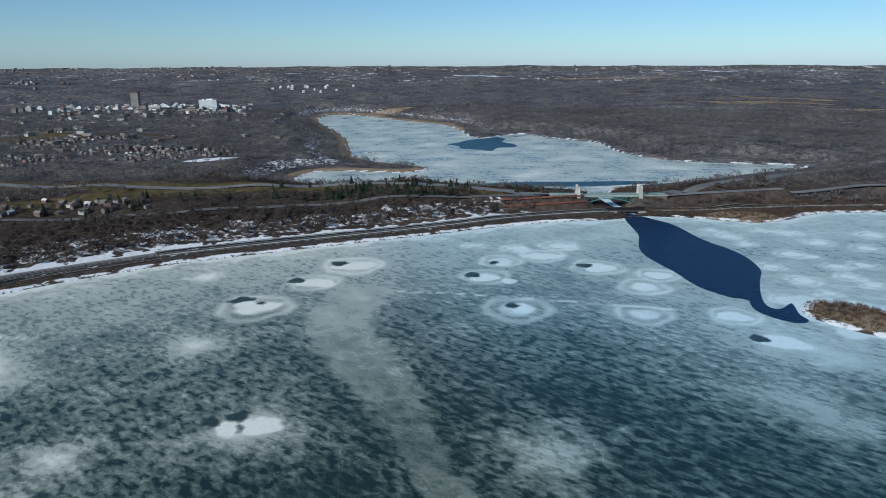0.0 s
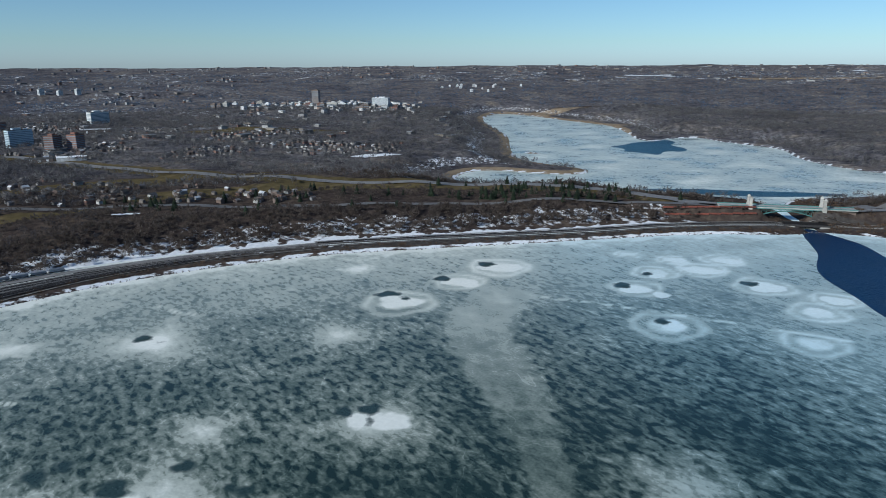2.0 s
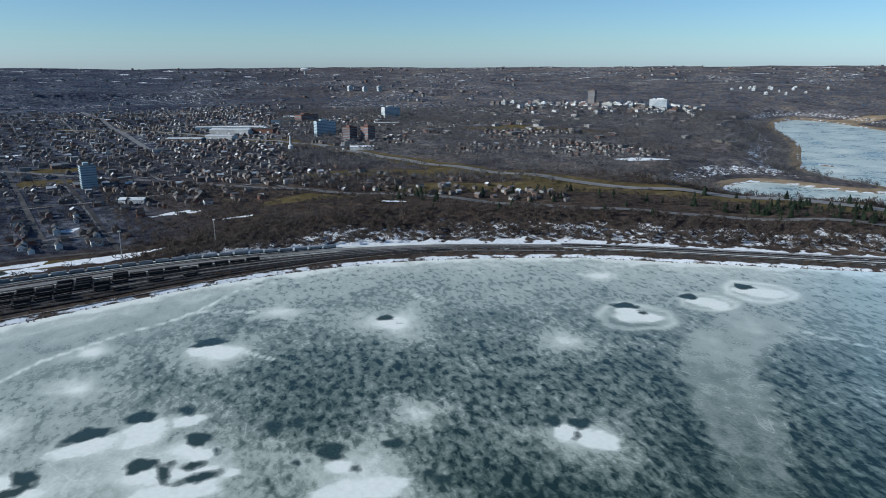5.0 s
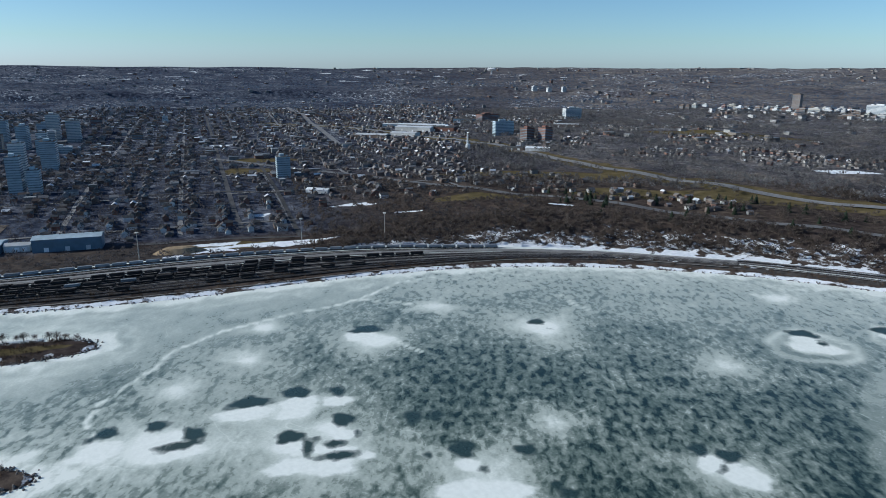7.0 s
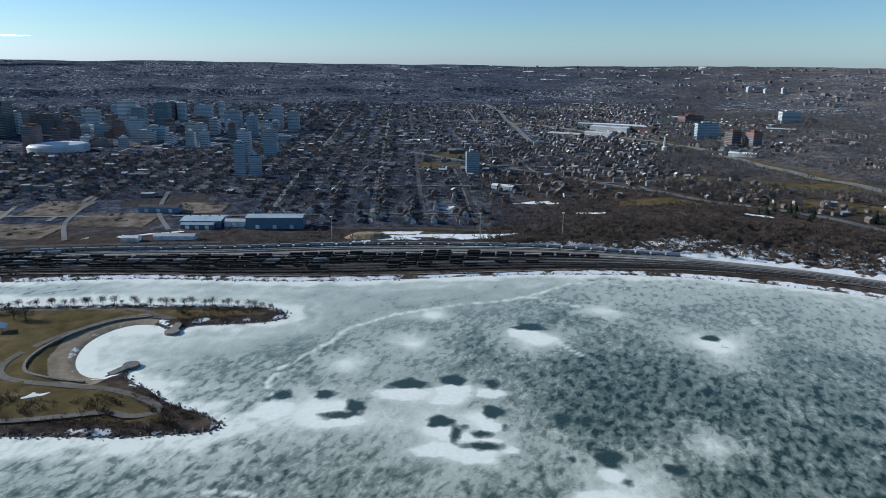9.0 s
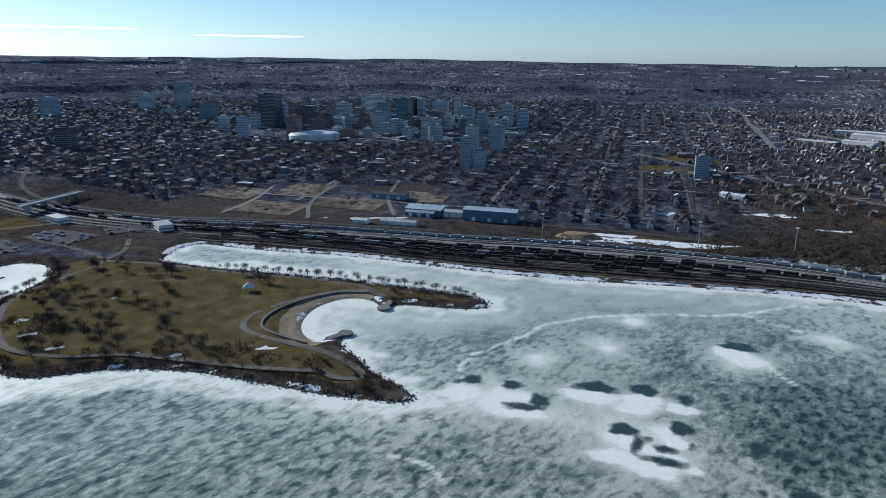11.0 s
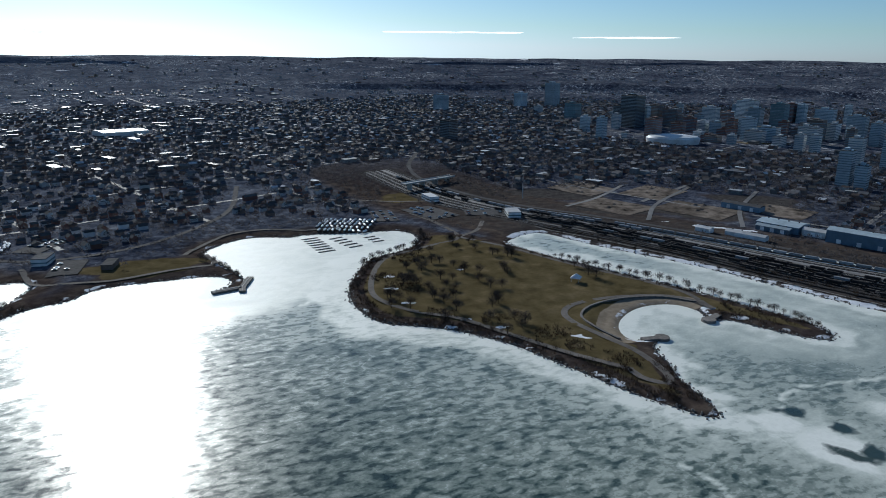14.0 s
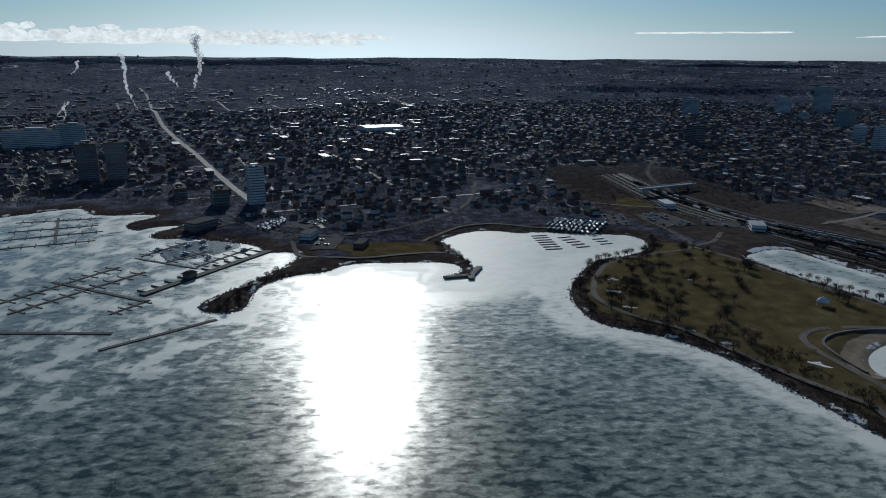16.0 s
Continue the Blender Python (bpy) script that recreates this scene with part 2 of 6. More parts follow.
M = {
    "ice": ice_material(),
    "ground": ground_material(),
    "open": water_material("open_water", (0.001, 0.019, 0.062)),
    "lead": water_material("lead_water", (0.010, 0.050, 0.085)),
    "snow": plain("packed_snow", (0.76, 0.785, 0.735), 0.75, 0.05, 3.0, per="none"),
    "asphalt": plain("worn_asphalt", (0.085, 0.082, 0.082), 0.95, 0.25, 3.0, spec=0.05),
    "road": plain("salted_road", (0.19, 0.183, 0.178), 0.75, 0.25, 4.0, spec=0.3),
    "path": plain("park_path", (0.145, 0.130, 0.118), 0.95, 0.2, 3.0, spec=0.1),
    "ballast": plain("track_ballast", (0.028, 0.026, 0.026), 0.95, 0.3, 2.0, spec=0.1),
    "gravel": plain("pale_gravel", (0.24, 0.225, 0.21), 0.9, 0.3, 3.0, spec=0.1),
    "steel": plain("rail_steel", (0.30, 0.28, 0.27), 0.4, 0.2, 2.0, 0.8),
    # far twigs blued: distance haze put into their base colour
    "hazed_twig": twiggy("far_hazed_twigs", (0.090, 0.126, 0.185), 0.3, 40.0),
    "cloud": None,
    # valley twigs paler, garden twigs darker: sunlit and backlit sides kept in colour
    "lit_west_twig": twiggy("lit_valley_twigs", (0.158, 0.150, 0.148), 0.3, 30.0),
    "dim_town_twig": twiggy("dim_garden_twigs", (0.092, 0.086, 0.090), 0.35, 12.0),
    "twig": twiggy("bare_twigs", (0.125, 0.102, 0.088), 0.3, 6.0),
    "bark": plain("tree_bark", (0.060, 0.050, 0.043), 0.95, 0.25, 1.0, spec=0.0),
    "crown": plain("tree_twigs", (0.105, 0.085, 0.074), 0.95, 0.25, 3.0, spec=0.0),
    "shrub": plain("dry_shrub", (0.098, 0.068, 0.048), 0.95, 0.3, 3.0, spec=0.0),
    "needle": plain("conifer_needles", (0.022, 0.034, 0.020), 0.9, 0.35, 2.0, spec=0.2),
    "dirt": plain("bare_dirt", (0.165, 0.138, 0.115), 0.95, 0.6, 11.0, spec=0.0),
    "heap": plain("tan_soil", (0.27, 0.205, 0.135), 0.95, 0.35, 5.0, spec=0.0),
    "rock": plain("shore_rock", (0.18, 0.162, 0.146), 0.9, 0.35, 2.0),
    "wood": plain("dock_planks", (0.060, 0.055, 0.052), 0.9, 0.25, 2.0),
    "concrete": plain("concrete", (0.38, 0.37, 0.35), 0.85, 0.15, 4.0),
    "limestone": plain("limestone", (0.46, 0.44, 0.40), 0.85, 0.12, 3.0),
    "green_steel": plain("green_painted_steel", (0.06, 0.16, 0.15), 0.6, 0.2, 3.0),
    "roof_dark": plain("tar_roof", (0.085, 0.084, 0.085), 0.95, 0.25, 6.0, spec=0.05),
    "roof_pale": plain("pale_roof_membrane", (0.50, 0.50, 0.50), 0.55, 0.15, 8.0),
    "roof_blue": plain("blue_metal_sheet", (0.12, 0.19, 0.26), 0.45, 0.15, 6.0),
    "white": plain("white_paint", (0.72, 0.73, 0.74), 0.5, 0.08, 3.0),
    "brick": plain("red_brick", (0.18, 0.085, 0.064), 0.85, 0.2, 3.0),
    "brown": plain("brown_cladding", (0.16, 0.12, 0.10), 0.8, 0.2, 4.0),
    "pale": plain("pale_precast", (0.54, 0.545, 0.54), 0.75, 0.12, 5.0),
    "bluish": plain("blue_grey_precast", (0.36, 0.44, 0.49), 0.6, 0.15, 5.0),
    "teal": plain("teal_curtain_wall", (0.10, 0.19, 0.22), 0.35, 0.15, 5.0),
    "black": plain("black_curtain_wall", (0.018, 0.019, 0.022), 0.35, 0.2, 5.0),
    "pane": plain("window_glass", (0.19, 0.245, 0.285), 0.15, 0.3, 3.0),
    "rust": plain("rust_red_paint", (0.17, 0.050, 0.034), 0.8, 0.3, 3.0),
    "car_grey": plain("grey_hopper_paint", (0.22, 0.235, 0.25), 0.6, 0.2, 3.0),
    "car_dark": plain("dark_wagon_paint", (0.034, 0.031, 0.031), 0.85, 0.35, 3.0, spec=0.1),
    "iron": plain("dark_iron", (0.03, 0.028, 0.027), 0.6, 0.3, 1.0),
    "cover": plain("boat_wrap", (0.86, 0.88, 0.90), 0.5, 0.15, 2.0),
    "hull": plain("boat_hull", (0.60, 0.62, 0.64), 0.35, 0.15, 2.0),
    "tyre": plain("tyre_rubber", (0.02, 0.02, 0.02), 0.8, 0.2, 0.3),
    "car_paint": palette("car_paint", [(0.5, 0.5, 0.5), (0.03, 0.03, 0.035), (0.25, 0.26, 0.27), (0.6, 0.6, 0.6), (0.18, 0.02, 0.02), (0.03, 0.06, 0.15)], 0.3, 0.5, "object"),
    "house_wall": palette("house_walls", [(0.17, 0.095, 0.075), (0.23, 0.225, 0.22), (0.12, 0.085, 0.07), (0.40, 0.395, 0.38), (0.20, 0.19, 0.19), (0.15, 0.13, 0.115), (0.14, 0.105, 0.09), (0.19, 0.175, 0.165), (0.13, 0.12, 0.115)]),
    "house_roof": palette("house_roofs", [(0.075, 0.070, 0.068), (0.11, 0.10, 0.097), (0.06, 0.052, 0.05), (0.15, 0.135, 0.125), (0.10, 0.075, 0.065), (0.085, 0.085, 0.09), (0.055, 0.05, 0.05), (0.17, 0.16, 0.16), (0.07, 0.065, 0.06), (0.22, 0.21, 0.21), (0.55, 0.56, 0.58)], 0.8, 0.14),
    "block_wall": palette("block_walls", [(0.20, 0.195, 0.19), (0.15, 0.09, 0.07), (0.30, 0.295, 0.29), (0.13, 0.125, 0.125), (0.19, 0.165, 0.14)]),
    "campus_wall": palette("campus_walls", [(0.34, 0.335, 0.33), (0.44, 0.43, 0.42), (0.22, 0.15, 0.12), (0.30, 0.27, 0.24), (0.52, 0.52, 0.52)]),
    "block_roof": palette("block_roofs", [(0.10, 0.10, 0.10), (0.34, 0.34, 0.34), (0.16, 0.155, 0.15), (0.60, 0.61, 0.62), (0.09, 0.085, 0.08), (0.12, 0.115, 0.11), (0.13, 0.125, 0.12), (0.10, 0.10, 0.105), (0.17, 0.17, 0.175), (0.14, 0.14, 0.14)], 0.55, 0.4),
    "steam": cloud_material("steam", (0.93, 0.94, 0.95)),
}


# cloud surface emits its own brightness in place of sunlight through it
def glow_material(name, color, strength):
    n = Nodes(name)
    heap = n.math("MULTIPLY", n.math("ADD", n.noise(90, 4, 0.6), n.noise(34, 3, 0.5)), 0.5)
    n.set(n.b.inputs["Emission Color"], n.ramp(heap, (0.36, tuple(c * 0.70 for c in color)), (0.60, color)))
    n.b.inputs["Emission Strength"].default_value = strength
    return n.done((0.02, 0.02, 0.02), 1.0, 0.0, 0.0)


M["cloud"] = glow_material("glowing_cloud", (0.97, 0.97, 0.95), 1.6)
# ---- plan of the shores ----
CX, CY = 40.0, 45.0
MAIN = [(4900, 300), (1500, 770), (900, 806), (523, 804), (437, 802), (388, 763), (352, 746), (319, 758), (287, 776),
        (251, 782), (224, 788), (200, 770), (162, 762), (123, 757), (58, 733), (-14, 697), (-102, 657), (-175, 622),
        (-240, 592), (-320, 530), (-375, 470), (-410, 415), (-440, 345), (-460, 279), (-476, 205), (-500, 140),
        (-530, 78), (-556, 20), (-574, -48), (-590, -95), (-607, -128), (-597, -143), (-566, -150), (-548, -150)]
PARK = [(-519, -87), (-500, -28), (-485, 20), (-464, 65), (-446, 107), (-436, 120), (-424, 125), (-413, 118),
        (-418, 88), (-428, 58), (-420, 53), (-419, 46), (-433, 43), (-443, 26), (-437, 10), (-420, -3), (-396, -8),
        (-376, -6), (-362, 2), (-360, 10), (-369, 18), (-366, 23), (-354, 20), (-336, 32), (-313, 42), (-298, 56),
        (-281, 67), (-276, 60), (-279, 48), (-285, 24), (-298, -6), (-310, -35), (-321, -62), (-326, -102),
        (-319, -132), (-313, -150), (-328, -178), (-350, -199), (-373, -214), (-425, -234), (-456, -235),
        (-474, -223), (-512, -223)]
SOUTH = [(-538, -240), (-548, -264), (-533, -283), (-506, -311), (-489, -341), (-470, -346), (-467, -362),
         (-452, -384), (-415, -389), (-388, -381), (-374, -351), (-362, -320), (-348, -298), (-337, -286),
         (-324, -283), (-311, -291), (-314, -296), (-331, -294), (-345, -308), (-343, -327), (-312, -354),
         (-290, -374), (-270, -381), (-252, -373), (-230, -385), (-200, -384), (-178, -369), (-161, -345),
         (-146, -341), (-134, -355), (-134, -368), (-149, -379), (-176, -387), (-201, -396), (-223, -406),
         (-254, -421), (-267, -437)]
QUAY = [(-262, -450), (-247, -462), (-253, -481), (-249, -507), (-227, -543), (-219, -563), (-194, -575), (-198, -602),
        (-248, -612), (-211, -630), (-193, -620), (-195, -662), (-239, -670), (-241, -690), (-187, -724),
        (-195, -763), (-190, -786), (-112, -785), (60, -800), (600, -980), (4900, -1700), (4900, -5200), (-5200, -5200), (-5200, 5200), (4900, 5200)]
COOTES = [(214, 775), (226, 785), (222, 830), (214, 880), (226, 965), (292, 999), (400, 1048), (518, 1121), (626, 1170), (589, 1205),
          (500, 1220), (451, 1243), (406, 1262), (366, 1341), (343, 1405), (352, 1560), (285, 1636), (240, 1689), (203, 1780), (133, 1719),
          (101, 1653), (62, 1694), (46, 1857), (9, 2034), (-41, 2116), (-152, 2240), (-268, 2420), (-381, 2500), (-409, 2400), (-395, 2214),
          (-338, 2007), (-270, 1818), (-229, 1674), (-199, 1476), (-163, 1293), (-84, 1225), (-20, 1188), (-30, 1128), (-96, 1122),
          (-174, 1148), (-215, 1127), (-225, 1070), (-219, 1026), (-154, 1012), (-89, 1030), (-34, 1052), (54, 995), (134, 980), (203, 960), (204, 880), (212, 830)]
REEDS = [(-168, 1402), (-130, 1400), (-118, 1382), (-150, 1376)]
ISLET = [(250, 462), (262, 436), (285, 412), (320, 385), (350, 380), (352, 420), (322, 455), (290, 487), (268, 488)]


def chaikin(pts, n=2):
    p = np.array(pts, float)
    for _ in range(n):
        q = np.roll(p, -1, 0)
        p = np.stack([0.75 * p + 0.25 * q, 0.25 * p + 0.75 * q], 1).reshape(-1, 2)
    return p


def sdf(poly, x, y):
    """Distance to the outline, positive inside."""
    d2 = np.full(x.shape, 1e18)
    inside = np.zeros(x.shape, bool)
    q = np.roll(poly, -1, 0)
    for (ax, ay), (bx, by) in zip(poly, q):
        ex, ey = bx - ax, by - ay
        px, py = x - ax, y - ay
        s = np.clip((px * ex + py * ey) / (ex * ex + ey * ey + 1e-9), 0, 1)
        d2 = np.minimum(d2, (px - s * ex) ** 2 + (py - s * ey) ** 2)
        if ay != by:
            inside ^= ((ay > y) != (by > y)) & (x < ex * (y - ay) / (by - ay) + ax)
    return np.where(inside, 1, -1) * np.sqrt(d2)


def line_distance(points, x, y):
    p = np.asarray(points, float)
    d2 = np.full(x.shape, 1e18)
    for (ax, ay), (bx, by) in zip(p[:-1], p[1:]):
        ex, ey = bx - ax, by - ay
        s = np.clip(((x - ax) * ex + (y - ay) * ey) / (ex * ex + ey * ey + 1e-9), 0, 1)
        d2 = np.minimum(d2, (x - ax - s * ex) ** 2 + (y - ay - s * ey) ** 2)
    return np.sqrt(d2)


LAND_LINE = chaikin(MAIN + PARK + SOUTH + QUAY, 2)
COOTES_LINE = chaikin(COOTES, 2)
ISLET_LINE = chaikin(ISLET, 2)
REED_LINE = chaikin(REEDS, 2)


def smooth(a, lo, hi):
    s = np.clip((a - lo) / (hi - lo), 0, 1)
    return s * s * (3 - 2 * s)


def wave(x, y, size, seed=0):
    """Soft rolling noise between about -1 and 1, built of a few crossing swells."""
    out = 0
    for k in range(5):
        a = 1.3 * k + seed * 2.1
        f = (0.7 + 0.33 * k) * 6.283 / size
        out = out + np.sin(f * (x * np.cos(a) + y * np.sin(a)) + 1.7 * k + seed) * np.sin(f * 0.63 * (x * np.cos(a + 1.9) + y * np.sin(a + 1.9)) + seed * 3.1 + k)
    return out / 2.4


def shore_exact(x, y):
    d = sdf(LAND_LINE, x, y)
    d = np.minimum(d, -sdf(COOTES_LINE, x, y))
    return np.maximum(np.maximum(d, sdf(ISLET_LINE, x, y)), sdf(REED_LINE, x, y))


# the distance to the shore, kept on three grids, fine near the harbour
LEVELS = []
for gx0, gx1, gy0, gy1, cell in ((-760, 620, -840, 960, 4.0), (-1500, 1600, -1500, 2600, 14.0), (-5300, 5300, -5300, 5300, 60.0)):
    gx, gy = np.arange(gx0, gx1 + cell, cell), np.arange(gy0, gy1 + cell, cell)
    mx, my = np.meshgrid(gx.astype(np.float32), gy.astype(np.float32), indexing="ij")
    LEVELS.append((gx0, gx1, gy0, gy1, cell, shore_exact(mx, my)))


def shore_distance(x, y):
    x, y = np.asarray(x, float), np.asarray(y, float)
    out = np.zeros(x.shape)
    for gx0, gx1, gy0, gy1, cell, g in LEVELS[::-1]:
        m = (x > gx0) & (x < gx1) & (y > gy0) & (y < gy1)
        u, v = (x[m] - gx0) / cell, (y[m] - gy0) / cell
        i, j = u.astype(int), v.astype(int)
        u, v = u - i, v - j
        out[m] = (g[i, j] * (1 - u) + g[i + 1, j] * u) * (1 - v) + (g[i, j + 1] * (1 - u) + g[i + 1, j + 1] * u) * v
    return out


def azimuth(x, y):
    return np.degrees(np.arctan2(-(x - CX), y - CY))


def height(x, y, d=None):
    x, y = np.asarray(x, float), np.asarray(y, float)
    if d is None:
        d = shore_distance(x, y)
    r = np.hypot(x - CX, y - CY)
    az = azimuth(x, y)
    az = np.where(az < -150, az + 360, az)
    low = np.clip(d * 0.35, -2.5, 1.4)
    rail = 1.6 * smooth(d, 6, 22)
    bluff_w = (1 - smooth(az, 42, 66)) * smooth(az, -75, -35)
    bluff = 17 * bluff_w * smooth(d, 48, 125) * (0.85 + 0.15 * wave(x, y, 260, 1))
    city = 9 * smooth(d, 150, 420) * (1 - bluff_w)
    near = low + np.where(d > 0, rail + bluff + city + 10 * smooth(r, 900, 2200) * smooth(d, 30, 200), 0)
    for ends in (((40, 828), (166, 832)), ((236, 832), (430, 872))):
        q = line_distance(ends, x, y)
        near = np.where(d > 0, np.maximum(near, 15.8 * np.exp(-(np.maximum(q - 7, 0) / 9) ** 2) * smooth(d, -2, 5)), near)
    hills = 9 * wave(x, y, 900, 2) * smooth(r, 1100, 2200) * smooth(d, 40, 300)
    rim = 150 + 3 * wave(x, y, 1700, 4) - 8 * smooth(az, 10, 30) * (1 - smooth(az, 60, 75)) + 14 * smooth(az, 70, 95)
    brow = (36 * smooth(r, 3090, 3150) - 20 * smooth(r, 2550, 3080)) * smooth(az, 24, 38) * (1 - smooth(az, 122, 131))
    f = np.clip((r - 2300) / 2450, 0, 1)
    far = (rim - 20) * (0.35 * f + 0.65 * f * f) + brow * (1 - f)
    return near + np.where(d > 0, hills * (1 - 0.5 * f) + far, 0)

# ---- mesh tools ----
class Shape:
    """Collects faces of boxes, prisms and strips, and turns them into one mesh."""

    def __init__(self):
        self.v, self.f = [], []

    def add(self, verts, faces):
        k = len(self.v)
        self.v += [tuple(p) for p in verts]
        self.f += [tuple(k + i for i in f) for f in faces]
        return self

    def prism(self, outline, z0, z1, inset=0.0):
        n = len(outline)
        cx, cy = sum(p[0] for p in outline) / n, sum(p[1] for p in outline) / n
        top = [(cx + (x - cx) * (1 - inset), cy + (y - cy) * (1 - inset), z1) for x, y in outline]
        self.add([(x, y, z0) for x, y in outline] + top,
                 [tuple(range(n - 1, -1, -1)), tuple(range(n, 2 * n))] + [(i, (i + 1) % n, n + (i + 1) % n, n + i) for i in range(n)])
        return self

    def box(self, x, y, z, sx, sy, sz, turn=0.0, inset=0.0):
        """Centre of the base, size, turn about z in degrees."""
        c, s = math.cos(radians(turn)), math.sin(radians(turn))
        pts = [(x + c * a - s * b, y + s * a + c * b) for a, b in ((-sx / 2, -sy / 2), (sx / 2, -sy / 2), (sx / 2, sy / 2), (-sx / 2, sy / 2))]
        return self.prism(pts, z, z + sz, inset)

    def drum(self, x, y, z, r, h, n=12, inset=0.0, rx=1.0):
        return self.prism([(x + r * rx * math.cos(6.2832 * i / n), y + r * math.sin(6.2832 * i / n)) for i in range(n)], z, z + h, inset)

    def beam(self, a, b, w, h):
        """A bar with a rectangular section between two points."""
        a, b = Vector(a), Vector(b)
        d = (b - a).normalized()
        side = d.cross(Vector((0, 0, 1)))
        side = (side.normalized() if side.length > 1e-4 else Vector((1, 0, 0))) * w / 2
        up = side.cross(d).normalized() * h / 2
        ring = [-side - up, side - up, side + up, -side + up]
        return self.add([a + r for r in ring] + [b + r for r in ring],
                        [(3, 2, 1, 0), (4, 5, 6, 7)] + [(i, (i + 1) % 4, 4 + (i + 1) % 4, 4 + i) for i in range(4)])

    def mesh(self, name):
        me = bpy.data.meshes.new(name)
        me.from_pydata(self.v, [], self.f)
        me.update()
        return me


def big_mesh(name, verts, faces, smooth_shade=False):
    """A mesh of many triangles or quads from arrays."""
    verts, faces = np.asarray(verts, np.float32), np.asarray(faces, np.int32)
    me = bpy.data.meshes.new(name)
    me.vertices.add(len(verts))
    me.vertices.foreach_set("co", verts.ravel())
    n, k = faces.shape
    me.loops.add(n * k)
    me.loops.foreach_set("vertex_index", faces.ravel())
    me.polygons.add(n)
    me.polygons.foreach_set("loop_start", np.arange(0, n * k, k, dtype=np.int32))
    me.polygons.foreach_set("loop_total", np.full(n, k, np.int32))
    me.polygons.foreach_set("use_smooth", np.full(n, smooth_shade))
    me.update(calc_edges=True)
    return me


def part(name, shape, material, parent=None, label=""):
    me = shape.mesh(name) if isinstance(shape, Shape) else shape
    if not me.materials:
        me.materials.append(M[material])
    ob = new(name, me)
    ob.parent = parent
    return tagged(ob, label) if label else ob


def thing(name, label, category, m=None, group="", kind=""):
    ob = new(name)
    if m is not None:
        ob.matrix_basis = m
    return tagged(ob, label, category, group, kind)


def single(name, shape, material, label, category, group="", kind=""):
    return tagged(part(name, shape, material), label, category, group, kind)


def ground_z(x, y):
    return float(max(0.0, height(np.array([x]), np.array([y]))[0]))


def along(points, step):
    """Even points along a smooth line through the given ones."""
    p = np.array(points, float)
    q = np.vstack([2 * p[0] - p[1], p, 2 * p[-1] - p[-2]])
    out = []
    for i in range(1, len(q) - 2):
        a, b, c, d = q[i - 1:i + 3]
        for s in np.linspace(0, 1, 12, endpoint=False):
            out.append(0.5 * (2 * b + (c - a) * s + (2 * a - 5 * b + 4 * c - d) * s * s + (3 * b - a - 3 * c + d) * s ** 3))
    out = np.array(out + [q[-2]])
    length = np.concatenate([[0], np.cumsum(np.hypot(*np.diff(out, axis=0).T))])
    n = max(2, int(length[-1] / step) + 1)
    s = np.linspace(0, length[-1], n)
    return np.stack([np.interp(s, length, out[:, 0]), np.interp(s, length, out[:, 1])], 1)


def strip(name, points, width, material, lift=0.25, step=8.0, level=None, thick=0.0):
    """A band that follows the ground along a line."""
    c = along(points, step)
    d = np.gradient(c, axis=0)
    d /= np.hypot(d[:, 0], d[:, 1])[:, None]
    nrm = np.stack([-d[:, 1], d[:, 0]], 1)
    rows = []
    across = (-0.5, -0.17, 0.17, 0.5)
    for a in across:
        p = c + nrm * width * a
        z = np.maximum(height(p[:, 0], p[:, 1]), 0) + lift if level is None else np.full(len(p), float(level))
        rows.append(np.column_stack([p, z]))
    z = np.max([r[:, 2] for r in rows], axis=0)
    for r in rows:
        r[:, 2] = z
    n, k = len(c), len(across)
    if thick:
        rows = [rows[0] - (0, 0, thick)] + rows + [rows[-1] - (0, 0, thick)]
        k += 2
    v = np.stack(rows, 1).reshape(-1, 3)
    i = np.arange(n - 1)[:, None] * k + np.arange(k - 1)[None]
    f = np.stack([i, i + k, i + k + 1, i + 1], -1).reshape(-1, 4)[:, ::-1]
    me = big_mesh(name, v, f)
    me.materials.append(M[material])
    return me


# ---- plan of the rail corridor: lake side and land side ----
RAIL_A = [(-795, -462), (-680, -288), (-632, -150), (-612, -80), (-582, 10), (-552, 80), (-522, 155), (-497, 235),
          (-474, 310), (-446, 385), (-402, 468), (-340, 540), (-255, 603), (-180, 640), (-105, 673), (-5, 718), (75, 760),
          (150, 785), (225, 800), (300, 800), (450, 825), (700, 832), (1100, 828)]
RAIL_B = [(-838, -440), (-752, -305), (-690, -182), (-675, -110), (-655, -30), (-634, 40), (-614, 100), (-587, 200),
          (-549, 300), (-497, 392), (-432, 480), (-358, 553), (-266, 618), (-188, 658), (-112, 691), (-12, 736), (69, 778),
          (146, 802), (225, 816), (300, 816), (450, 840), (700, 847), (1100, 843)]


def rail_line(f, i0=0, i1=None):
    a, b = np.array(RAIL_A, float), np.array(RAIL_B, float)
    return (a + (b - a) * f)[i0:i1]


YARD = np.vstack([np.array(RAIL_A), np.array(RAIL_B)[::-1]]).astype(float)

